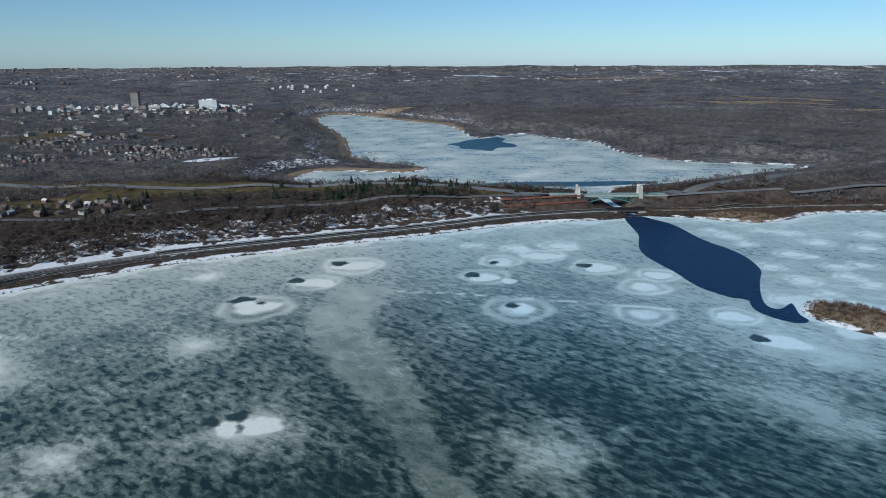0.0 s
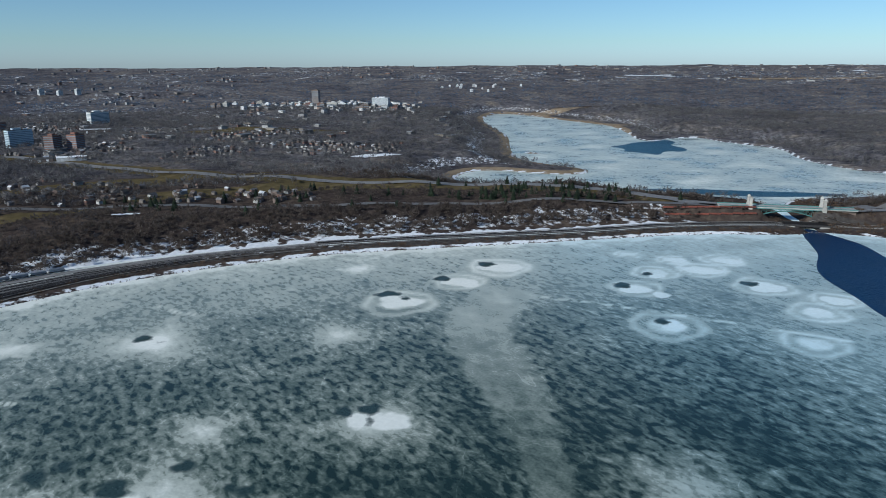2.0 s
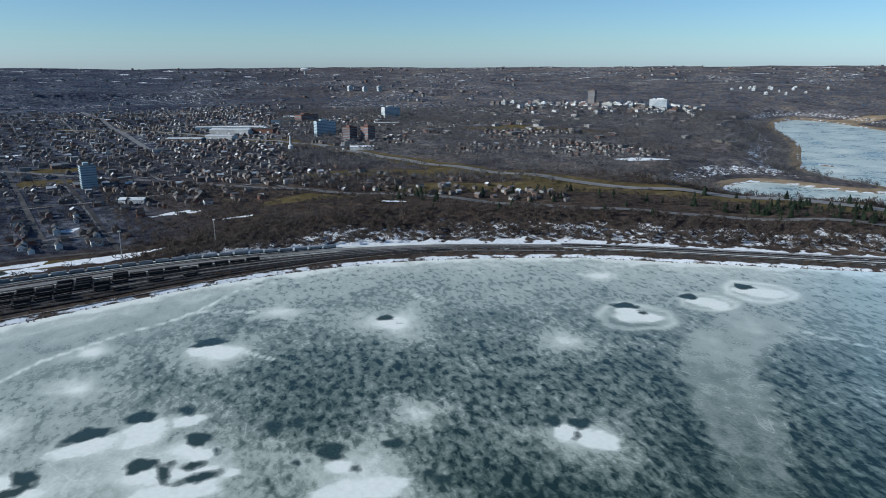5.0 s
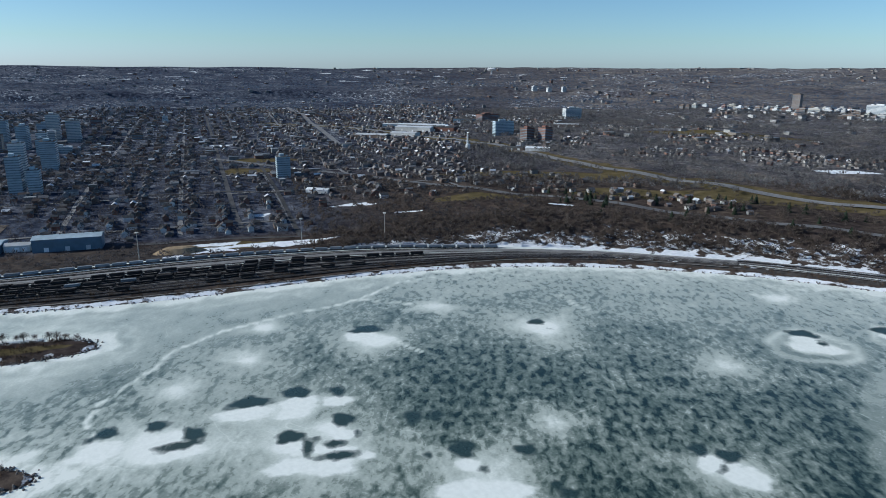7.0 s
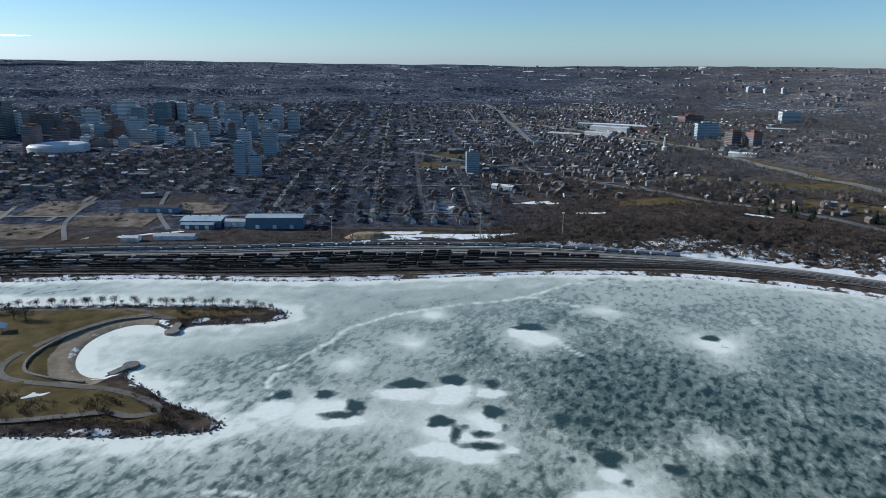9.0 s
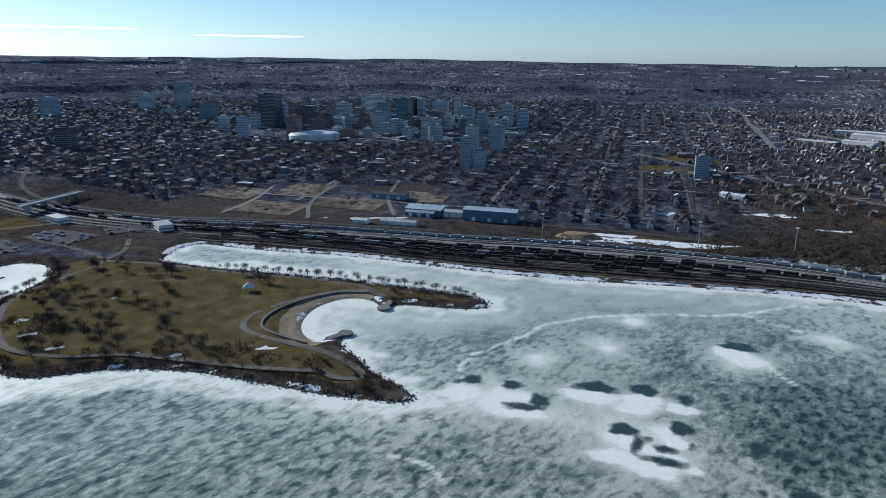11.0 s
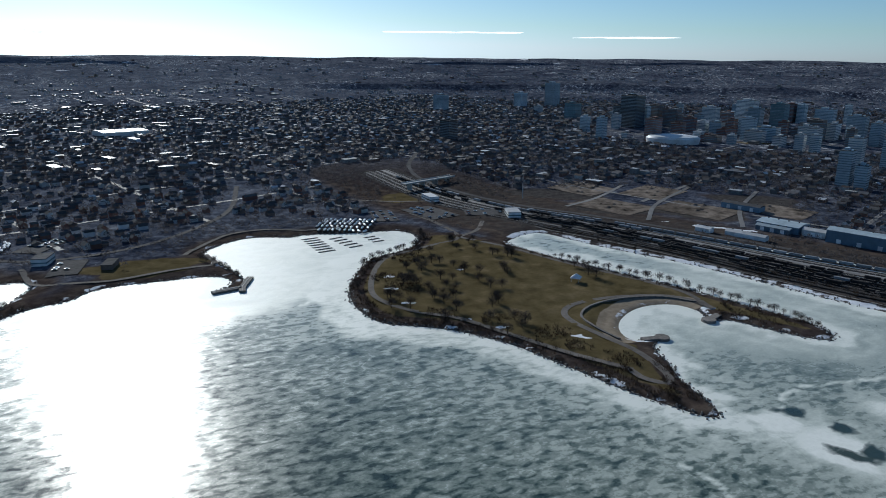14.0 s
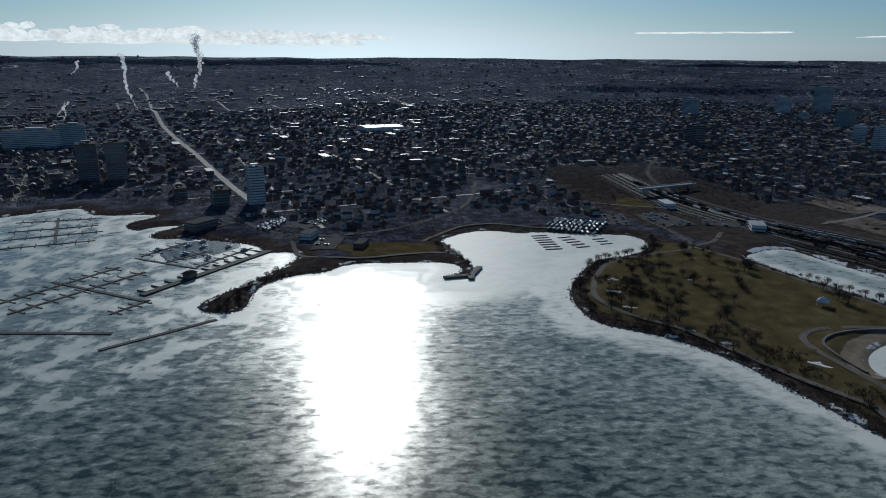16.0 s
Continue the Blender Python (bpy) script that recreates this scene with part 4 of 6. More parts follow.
# ---- roads and paths ----
U, V = np.array((-0.943, 0.333)), np.array((0.333, 0.943))
ROADS = {
    "boulevard": ([(-1150, 480), (-900, 560), (-763, 597), (-625, 633), (-500, 672), (-400, 700), (-285, 728), (-150, 778), (-40, 815), (60, 832), (130, 832)], 13),
    "boulevard_far": ([(268, 832), (330, 850), (450, 880), (583, 906), (900, 930), (1400, 900)], 13),
    "highway": (ROADS_HIGHWAY, 20),
    "highway_far": ([(268, 842), (360, 905), (470, 990), (620, 1090), (900, 1180), (1500, 1300)], 18),
    "shore_street": ([(-1000, -480), (-860, -420), (-775, -335), (-714, -200), (-697, -110), (-676, -25), (-655, 45), (-637, 100)], 7),
    "wide_street": ([(-330, -600), (-364, -710), (-567, -1368), (-760, -1900), (-1007, -2527), (-1074, -2754)], 9),
    "long_street": ([(-660, 322), (-752, 351), (-999, 438), (-1451, 599), (-2081, 820)], 6),
    "side_street": ([(-592, 355), (-726, 405), (-834, 444), (-1078, 531)], 5),
    "diagonal_street": ([(-1184, 752), (-1655, 943), (-2262, 1184)], 12),
    "cross_street": ([(-900, 250), (-852, 325), (-840, 373), (-797, 429), (-760, 520)], 7),
    "lower_street": ([(-660, 210), (-648, 232), (-621, 302), (-585, 360)], 6),
    "hill_street": ([(-640, -560), (-520, -470), (-400, -440), (-320, -462), (-285, -520), (-300, -640)], 6),
}
for pts, w in ROADS.values():
    tagged(new("road", strip("road", pts, w, "road" if w > 7 else "asphalt", 0.35, 9)), "pale salted asphalt road" if w > 7 else "grey asphalt side road", "road", kind="structure")


def city_mask(x, y):
    """How built-up the land is, 0 to 1."""
    d = shore_distance(x, y)
    r = np.hypot(x - CX, y - CY)
    az = azimuth(x, y)
    az = np.where(az < -150, az + 360, az)
    m = smooth(az, 59, 67) * (1 - smooth(az, 196, 204))
    m = np.maximum(m, smooth(az, 46, 54) * (1 - smooth(az, 64, 68)) * smooth(-sdf(YARD, x, y), 190, 240))
    m = m * smooth(-sdf(YARD, x, y), 75, 95) * smooth(d, 60, 90) * (1 - smooth(r, 2300, 2800))
    west = smooth(az, 16, 22) * (1 - smooth(az, 46, 52)) * smooth(r, 1150, 1250) * (1 - smooth(r, 2000, 2200)) * smooth(wave(x, y, 420, 3), -0.2, 0.3)
    m = np.maximum(m, west) * (sdf(chaikin(PARK, 1), x, y) < -30)
    for px, py, a, b in DIRT + LAWN:
        m = m * smooth(oval(x, y, px, py, a, b, 0.1), 1.0, 1.15)
    return m


STREETS = []
for axis, other, offs in ((U, V, np.arange(-1950, 1100, 116.0)), (V, U, np.arange(-300, 2600, 150.0))):
    for o in offs:
        s = np.arange(-2600, 2600, 15.0)
        p = o * other[None] + s[:, None] * axis[None]
        ok = city_mask(p[:, 0], p[:, 1]) > 0.5
        run = []
        for q, good in list(zip(p, ok)) + [(p[-1], False)]:
            if good:
                run.append(q)
            else:
                if len(run) > 12:
                    STREETS.append(run)
                run = []
for run in STREETS:
    tagged(new("street", strip("street", run[::3] + [run[-1]], 5.5, "road", 0.3, 22)), "narrow pale city street between houses", "street", kind="structure")

PATHS = [[(-372, -384), (-387, -391), (-420, -399), (-449, -400), (-476, -384), (-494, -350), (-520, -322)], [(-440, 48), (-452, 30), (-450, 8), (-428, -22), (-402, -42), (-381, -44), (-366, -32), (-352, -10), (-336, 16), (-316, 34), (-303, 36), (-302, 24), (-310, 14)],
         [(-310, 16), (-318, -22), (-330, -62), (-340, -105), (-338, -140), (-350, -175), (-378, -197), (-425, -218), (-460, -222), (-500, -205), (-540, -195), (-582, -238), (-614, -288)],
         [(-440, 48), (-470, 20), (-490, -30), (-505, -80), (-525, -130), (-540, -195)],
         [(-540, -195), (-575, -190), (-615, -200)], [(-388, -375), (-365, -345), (-330, -362), (-285, -390), (-262, -425), (-280, -470)],
         [(-690, -290), (-660, -340), (-640, -400), (-600, -430)]]
for p in PATHS:
    tagged(new("path", strip("path", p, 4.6, "path", 0.14, 5)), "pale paved footpath through the park", "path", kind="structure")
LOTS = [(-625, -268, 62, 40, 62), (-585, -305, 50, 26, 40), (-655, -215, 30, 44, 30), (-300, -440, 44, 24, 40), (-335, -520, 50, 26, 20), (-262, -590, 30, 40, 10)]


def slab(name, x, y, sx, sy, turn, material, label, category, lift=0.3):
    """A paved field draped on the ground."""
    n = 7
    c, s = math.cos(radians(turn)), math.sin(radians(turn))
    g = np.linspace(-0.5, 0.5, n)
    a, b = np.meshgrid(g * sx, g * sy, indexing="ij")
    px, py = x + c * a - s * b, y + s * a + c * b
    z = np.maximum(height(px, py), 0.6) + lift + 0.3
    i = np.arange(n - 1)[:, None] * n + np.arange(n - 1)[None]
    f = np.stack([i, i + n, i + n + 1, i + 1], -1).reshape(-1, 4)
    me = big_mesh(name, np.column_stack([px.ravel(), py.ravel(), z.ravel()]), f)
    me.materials.append(M[material])
    return tagged(new(name, me), label, category, kind="structure")


for lx, ly, sx, sy, tn in LOTS:
    slab("parking_lot", lx, ly, sx, sy, tn, "asphalt", "grey asphalt parking lot beside the park", "parking lot")

for lx, ly, sx, sy in ((-757, -92, 84, 62), (-776, 2, 84, 58), (-842, -150, 70, 60), (-800, 92, 60, 50), (-852, -60, 60, 70)):
    slab("dirt_lot", lx, ly, sx, sy, 68, "dirt", "bare brown dirt lot behind the yard", "lot", 0.1)
    q_ = random.Random(int(lx))
    for _ in range(5):
        px, py, pr = lx + q_.uniform(-26, 26), ly + q_.uniform(-22, 22), q_.uniform(2, 6)
        m_ = Shape()
        m_.drum(0, 0, -0.5, pr, 0.9 + 0.25 * pr, 11, 0.75, q_.uniform(0.8, 1.6))
        o_ = single("dirt_mound", m_, "dirt", "low heap of brown dirt on the lot", "mound", "heaps on the dirt lots")
        o_.location = (px, py, ground_z(px, py) + 0.3)
m_ = Shape().drum(0, 0, -1.5, 12, 6.0, 22, 0.5, 2.3).drum(4, 0, 3.0, 6, 2.2, 16, 0.6, 2.4)
o_ = single("dirt_mound", m_, "heap", "long tan soil heap with dry grass beside the tracks", "mound")
o_.location, o_.rotation_euler = (-606, 238, ground_z(-606, 238)), (0, 0, radians(69))
t = thing("road_overpass", "grey concrete road overpass across the rail yard", "bridge")
part("deck", Shape().beam((-722, -355, 13), (-812, -326, 13), 10, 1.0), "concrete", t)
for off in (-5, 5):
    part("parapet", Shape().beam((-722 + 0.31 * off, -355 + 0.95 * off, 14), (-812 + 0.31 * off, -326 + 0.95 * off, 14), 0.4, 1.0), "pale", t)
for u in (0.12, 0.37, 0.63, 0.88):
    part("pier", Shape().box(-722 - 90 * u, -355 + 29 * u, 0, 1.6, 8.5, 12.6, -18), "concrete", t)
for pts in ([(-700, -40), (-790, -45), (-900, -20)], [(-712, 55), (-800, 48), (-900, 62)], [(-730, -140), (-800, -118), (-880, -105)]):
    tagged(new("street", strip("street", pts, 5, "road", 0.5, 12)), "grey street between the dirt lots", "street", kind="structure")

# ---- the railway ----
TRACKS = [(-0.12, 1, 12), (-0.02, 0, 12), (0.08, 0, 12), (0.17, 0, 12), (0.26, 0, 12), (0.35, 0, 12), (0.44, 0, 12), (0.53, 0, 23), (0.62, 0, 12), (0.80, 0, 12), (0.88, 0, 23), (0.96, 0, 11), (0.2, 11, 23)]
for f, i0, i1 in TRACKS:
    line = rail_line(f, i0, i1)
    t = thing("railway_track", "dark ballast railway track along the frozen shore", "railway track", group="tracks of the rail yard", kind="structure")
    part("ballast", strip("ballast", line, 3.4, "ballast", 0.35, 14, thick=0.3), "ballast", t)
    d = np.gradient(line, axis=0)
    d /= np.hypot(d[:, 0], d[:, 1])[:, None]
    nrm = np.stack([-d[:, 1], d[:, 0]], 1)
    for side in (-0.75, 0.75):
        part("rail", strip("rail", line + nrm * side, 0.16, "steel", 0.52, 14), "steel", t)


def add_trucks(t, xs):
    """Two wheel trucks, each with a frame and two wheelsets under it."""
    frame_shape = Shape().box(0, 0, 0.7, 0.5, 2.0, 0.4)
    for y in (-0.95, 0.95):
        frame_shape.box(0, y, 0.5, 2.6, 0.2, 0.5)
    truck_mesh = frame_shape.mesh("wheel_truck")
    ws = Shape()
    for y, wx in ((-0.75, -0.9), (0.75, -0.9), (-0.75, 0.9), (0.75, 0.9)):
        ring = [(wx + 0.45 * math.cos(6.2832 * i / 8), 0.55 + 0.45 * math.sin(6.2832 * i / 8)) for i in range(8)]
        ws.add([(px, y - 0.07, pz) for px, pz in ring] + [(px, y + 0.07, pz) for px, pz in ring],
               [tuple(range(8)), tuple(range(15, 7, -1))] + [(i, 8 + i, 8 + (i + 1) % 8, (i + 1) % 8) for i in range(8)])
    wheel_mesh = ws.box(-0.9, 0, 0.48, 0.14, 1.5, 0.14).box(0.9, 0, 0.48, 0.14, 1.5, 0.14).mesh("wheelset")
    for x in xs:
        k = part("wheel_truck", truck_mesh, "iron", t)
        k.location = (x, 0, 0)
        tagged(part("wheelset", wheel_mesh, "steel", k), kind="stuff")


def hopper(material, label):
    L = 12.6
    t = thing("hopper_wagon", label, "rail wagon", group="wagons in the rail yard")
    b = Shape()
    prof = [(-1.5, 1.6), (-1.55, 2.4), (-1.55, 4.0), (1.55, 4.0), (1.55, 2.4), (1.5, 1.6)]
    ends = [(-L / 2 + 1.8, -L / 2), (L / 2 - 1.8, L / 2)]
    v = [((ends[0][0] if z < 2 else ends[0][1] + 0.6), y, z) for y, z in prof] + [((ends[1][0] if z < 2 else ends[1][1] - 0.6), y, z) for y, z in prof]
    b.add(v, [tuple(range(5, -1, -1)), tuple(range(6, 12))] + [(i, (i + 1) % 6, 6 + (i + 1) % 6, 6 + i) for i in range(6)])
    part("body", b, material, t)
    r = Shape().box(0, 0, 4.0, L - 1.4, 3.0, 0.25, inset=0.06)
    for i in range(4):
        r.box(-4.05 + 2.7 * i, 0, 4.25, 1.3, 0.8, 0.15)
    part("roof", r, material, t)
    part("frame", Shape().box(0, 0, 1.1, L, 2.6, 0.35), "iron", t)
    add_trucks(t, (-L / 2 + 2.2, L / 2 - 2.2))
    return t


def gondola(material, label):
    L = 11.8
    t = thing("gondola_wagon", label, "rail wagon", group="wagons in the rail yard")
    s = Shape()
    for y in (-1.45, 1.45):
        s.box(0, y, 1.2, L, 0.15, 1.9)
    for x in (-L / 2, L / 2):
        s.box(x, 0, 1.2, 0.15, 2.9, 1.9)
    part("body", s, material, t)
    part("load", Shape().box(0, 0, 1.35, L - 0.4, 2.7, 1.2, inset=0.12), "rock" if material != "rust" else "rust", t)
    part("frame", Shape().box(0, 0, 1.0, L, 2.6, 0.25), "iron", t)
    add_trucks(t, (-L / 2 + 2.0, L / 2 - 2.0))
    return t


WAGONS = {"grey": hopper("car_grey", "pale grey covered hopper wagon on the yard track"),
          "dark": gondola("car_dark", "dark open gondola wagon with a heaped load"),
          "darkhop": hopper("car_dark", "dark covered hopper wagon on the yard track"),
          "rust": gondola("rust", "rust-red open gondola wagon beside the canal")}
used_wagon = set()


def put_wagon(kind, x, y, turn):
    m = pose(x, y, ground_z(x, y) + 0.5, 0, 0, turn)
    if kind in used_wagon:
        copy_thing(WAGONS[kind], m)
    else:
        used_wagon.add(kind)
        WAGONS[kind].matrix_basis = m @ Matrix.Diagonal((1, 0.88, 0.76, 1))


rnd = random.Random(5)


def train(f, i0, i1, kinds, start, stop, gap=0.0):
    line = along(rail_line(f, i0, i1), 13.3)
    n = len(line)
    for k in range(int(n * start), int(n * stop) - 1):
        if rnd.random() < gap:
            continue
        a, b = line[k], line[k + 1]
        m = (a + b) / 2
        put_wagon(rnd.choice(kinds), m[0], m[1], math.degrees(math.atan2(b[1] - a[1], b[0] - a[0])))


train(0.96, 0, 11, ["grey"], 0.30, 1.0, 0.04)
train(0.80, 0, 12, ["grey", "grey", "darkhop"], 0.12, 0.42, 0.1)
train(0.44, 0, 12, ["dark", "darkhop"], 0.25, 0.85, 0.12)
train(0.35, 0, 12, ["dark", "dark", "darkhop"], 0.30, 0.8, 0.15)
train(0.26, 0, 12, ["dark", "darkhop", "grey"], 0.38, 0.78, 0.3)
train(0.17, 0, 12, ["dark"], 0.40, 0.7, 0.35)
train(0.53, 0, 12, ["dark", "darkhop"], 0.3, 0.75, 0.3)
train(-0.02, 0, 12, ["dark", "darkhop"], 0.45, 0.8, 0.5)
train(0.08, 0, 12, ["dark", "darkhop", "dark"], 0.35, 0.8, 0.4)
train(0.62, 0, 12, ["grey", "darkhop"], 0.05, 0.22, 0.2)
for row in range(2):
    for k in range(8):
        p = np.array((76, 812.5)) + k * np.array((12.4, 0.8)) + row * np.array((-0.4, 5.0))
        put_wagon("rust", p[0], p[1], 3.6)

tagged(new("road", strip("road", rail_line(0.71, 0, 13), 5.5, "road", 0.62, 14)), "grey service road through the rail yard", "road", kind="structure")

for f, i0, i1, w in ((0.125, 0, 13, 1.8), (0.305, 0, 13, 1.6), (0.49, 0, 13, 2.2), (0.665, 0, 12, 3.0), (0.84, 0, 13, 2.4), (-0.25, 2, 13, 2.0),
                     (0.06, 12, 23, 2.0), (0.38, 12, 23, 2.2), (0.62, 12, 22, 2.4), (1.12, 12, 21, 2.6)):
    tagged(new("gravel_strip", strip("gravel_strip", rail_line(f, i0, i1), w, "gravel", 0.45, 14)), "pale gravel walkway strip between the tracks", "gravel", kind="structure")
for f, i0, i1, w in ((0.92, 4, 13, 2.4), (0.575, 3, 11, 1.2), (1.05, 5, 12, 3.5), (0.25, 12, 22, 1.6)):
    tagged(new("snow_strip", strip("snow_strip", rail_line(f, i0, i1), w, "snow", 0.5, 14)), "strip of old snow lying between the tracks", "snow", kind="structure")

# ---- the bridge over the canal ----
def bridge():
    y0, y1, z = 826.0, 838.0, 17.0
    x0, x1 = 163.0, 238.0
    t = thing("arch_bridge", "green steel arch bridge with four pale stone pylons", "bridge")
    part("deck", Shape().box((x0 + x1) / 2, 832, z - 1.0, x1 - x0 + 66, 15, 1.2), "concrete", t, "pale concrete road deck")
    for side in (y0 - 1, y1 + 1):
        part("parapet", Shape().box((x0 + x1) / 2, side, z + 0.2, x1 - x0 + 66, 0.4, 0.9), "green_steel", t)
        for x in (x0, x1):
            p = Shape().box(x, side, -1, 4.0, 4.0, z + 3).box(x, side, z + 2, 3.0, 3.0, 7.6, inset=0.08)
            pyl = part("pylon", p, "limestone", t, "tall pale limestone pylon")
            part("cap", Shape().box(x, side, z + 9.6, 3.4, 3.4, 0.6).box(x, side, z + 10.2, 2.4, 2.4, 1.2, inset=0.2), "limestone", pyl)
        a = Shape()
        n = 14
        for i in range(n):
            u0, u1 = i / n, (i + 1) / n
            xa, xb = x0 + 2 + (x1 - x0 - 4) * u0, x0 + 2 + (x1 - x0 - 4) * u1
            za, zb = 4 + 9.5 * (1 - (2 * u0 - 1) ** 2), 4 + 9.5 * (1 - (2 * u1 - 1) ** 2)
            a.beam((xa, side, za), (xb, side, zb), 0.8, 1.1)
            a.beam((xa, side, za), (xa, side, z - 1), 0.4, 0.4)
            a.beam((xa, side, z - 1.2), (xb, side, zb), 0.3, 0.3)
        part("arch", a, "green_steel", t, "green painted steel arch truss")
        part("girder", Shape().box((x0 + x1) / 2, side, z - 2.0, x1 - x0, 0.6, 1.2), "green_steel", t)
    for x in (x0 - 17, x1 + 17):
        part("abutment", Shape().box(x, 832, -1, 30, 10, z - 0.5), "brown", t)
    t = thing("rail_bridge", "low dark steel railway bridge over the canal mouth", "bridge")
    part("deck", Shape().box(216, 806, 3.2, 44, 17, 1.0), "ballast", t)
    for yy in (797.5, 814.5):
        part("girder", Shape().box(216, yy, 2.6, 46, 0.5, 2.4), "iron", t)
    for x in (199, 233):
        part("abutment", Shape().box(x, 806, -1, 9, 18, 4.2), "concrete", t)


bridge()
# ---- buildings ----
def row_mesh(sx, sy, h):
    """One storey's band of glass round a block, set a little proud of the wall."""
    s = Shape()
    a, b = sx / 2 + 0.06, sy / 2 + 0.06
    ring = [(-a, -b), (a, -b), (a, b), (-a, b)]
    s.add([(x, y, 0) for x, y in ring] + [(x, y, h) for x, y in ring], [(i, (i + 1) % 4, 4 + (i + 1) % 4, 4 + i) for i in range(4)])
    return s


BLOCKS = {}


def block(name, x, y, sx, sy, h, turn, wall, label, roof="roof_dark", rows=True, category="building", top=True, group="", pane="pane", storey=3.2, z=None, base=4.0):
    key = (sx, sy, h, wall, roof)
    if z is None:
        z = min(ground_z(x + a * max(sx, sy) / 2.5, y + b * max(sx, sy) / 2.5) for a, b in ((0, 0), (1, 0), (-1, 0), (0, 1), (0, -1)))
    t = thing(name, label, category, pose(x, y, z, 0, 0, turn), group)
    if key not in BLOCKS:
        roofs = Shape().box(0, 0, h, sx + 0.3, sy + 0.3, 0.5)
        pent = Shape().box(sx * 0.08, 0, h + 0.5, sx * 0.35, sy * 0.45, 3.2).box(-sx * 0.3, sy * 0.1, h + 0.5, sx * 0.12, sy * 0.2, 1.5)
        BLOCKS[key] = (Shape().box(0, 0, -3, sx, sy, h + 3).mesh("wall"), roofs.mesh("roof"), pent.mesh("penthouse"), row_mesh(sx, sy, storey * 0.42).mesh("window_band"))
    w, r, p, q = BLOCKS[key]
    part("wall", w, wall, t)
    part("roof", r, roof, t)
    if top:
        part("penthouse", p, wall, t)
    if rows:
        n = int((h - base * 0.4) / storey)
        for i in range(n):
            part("window_band", q, pane, t).location = (0, 0, 1.1 + i * storey + (storey * 0.3 if base > 3 else 0))
    return t


GT = math.degrees(math.atan2(U[1], U[0]))
TOWERS = [  # x, y, width, depth, height, wall
    (-978, 163, 16, 18, 48, "bluish"), (-968, 182, 14, 15, 31, "bluish"), (-1045, 178, 18, 18, 58, "pale"), (-1180, 238, 22, 24, 44, "bluish"),
    (-895, 488, 19, 19, 31, "bluish"), (-1612, -231, 40, 40, 72, "black"), (-1640, -262, 26, 30, 44, "black"), (-2154, -586, 34, 34, 74, "bluish"),
    (-2065, -662, 30, 30, 46, "bluish"), (-1666, 79, 30, 30, 64, "teal"), (-1881, 5, 46, 30, 54, "pale"), (-1335, 117, 15, 16, 30, "pale"),
    (-1342, 142, 15, 16, 30, "pale"), (-1767, 175, 40, 24, 46, "bluish"), (-1660, 231, 36, 26, 44, "bluish"), (-1640, 330, 24, 24, 52, "pale"),
    (-1693, -190, 22, 24, 44, "brown")]
TOWERS_B = [
    (-1690, -160, 20, 24, 40, "brown"), (-1825, -76, 36, 26, 40, "pale"), (-1709, -398, 32, 28, 36, "teal"), (-1199, -511, 26, 24, 38, "black"),
    (-1897, -860, 40, 26, 46, "bluish"), (-1500, 60, 44, 26, 26, "bluish"), (-1450, 40, 34, 24, 22, "pale"), (-1560, 150, 30, 30, 40, "brown"),
    (-350, -652, 17, 19, 44, "white"), (-261, -945, 26, 26, 52, "brown"), (-290, -920, 26, 26, 54, "brown"), (-299, -746, 36, 14, 14, "brown"),
    (-312, -668, 24, 18, 20, "brown"), (-1480, 130, 26, 22, 34, "pale"), (-1590, 20, 30, 26, 36, "bluish"), (-1720, 30, 28, 26, 50, "bluish")]
TOWERS_C = [
    (-1077, 1104, 44, 16, 32, "bluish"), (-973, 1072, 22, 20, 28, "brick"), (-945, 1096, 22, 20, 28, "brick"), (-1291, 1578, 50, 20, 30, "pale"),
    (-1375, 1330, 60, 26, 20, "brick"), (-2150, 2320, 20, 16, 20, "pale"), (-2100, 2360, 18, 16, 16, "pale"), (-2050, 2400, 18, 16, 20, "pale")]
WORDS = {"bluish": "blue-grey precast apartment tower with rows of windows", "pale": "pale concrete apartment tower with rows of windows", "black": "black glass office tower",
         "teal": "teal glass-fronted apartment slab", "brown": "dark brown residential high-rise block", "brick": "red brick mid-rise block with a flat roof", "white": "slim white apartment tower near the marina"}
for x, y, w, d, h, wall in TOWERS + TOWERS_B + TOWERS_C:
    block("tower_block", x, y, w, d, h, GT + 90 + (20 if wall in ("brick", "teal") and y > 800 else 0), wall, WORDS[wall], group="towers of the city", category="tower")

rnd = random.Random(11)
for k in range(70):
    x, y = rnd.gauss(-1640, 190), rnd.gauss(10, 250)
    if math.hypot(x - CX, y - CY) < 1350:
        continue
    kind = rnd.choice(["pale", "bluish", "brown", "brick", "pale", "bluish"])
    w, d, h = rnd.choice([14, 18, 26, 36]), rnd.choice([14, 18, 22]), rnd.choice([12, 18, 24, 32, 44])
    block("city_block", x, y, w, d, h, GT + rnd.choice((0, 90)), kind, {"pale": "pale concrete city block with a flat roof", "bluish": "blue-grey office block in the centre", "brown": "brown brick city block downtown", "brick": "red brick city block with a flat roof"}[kind], rnd.choice(["roof_dark", "roof_pale", "roof_dark"]), group="blocks of the city centre")

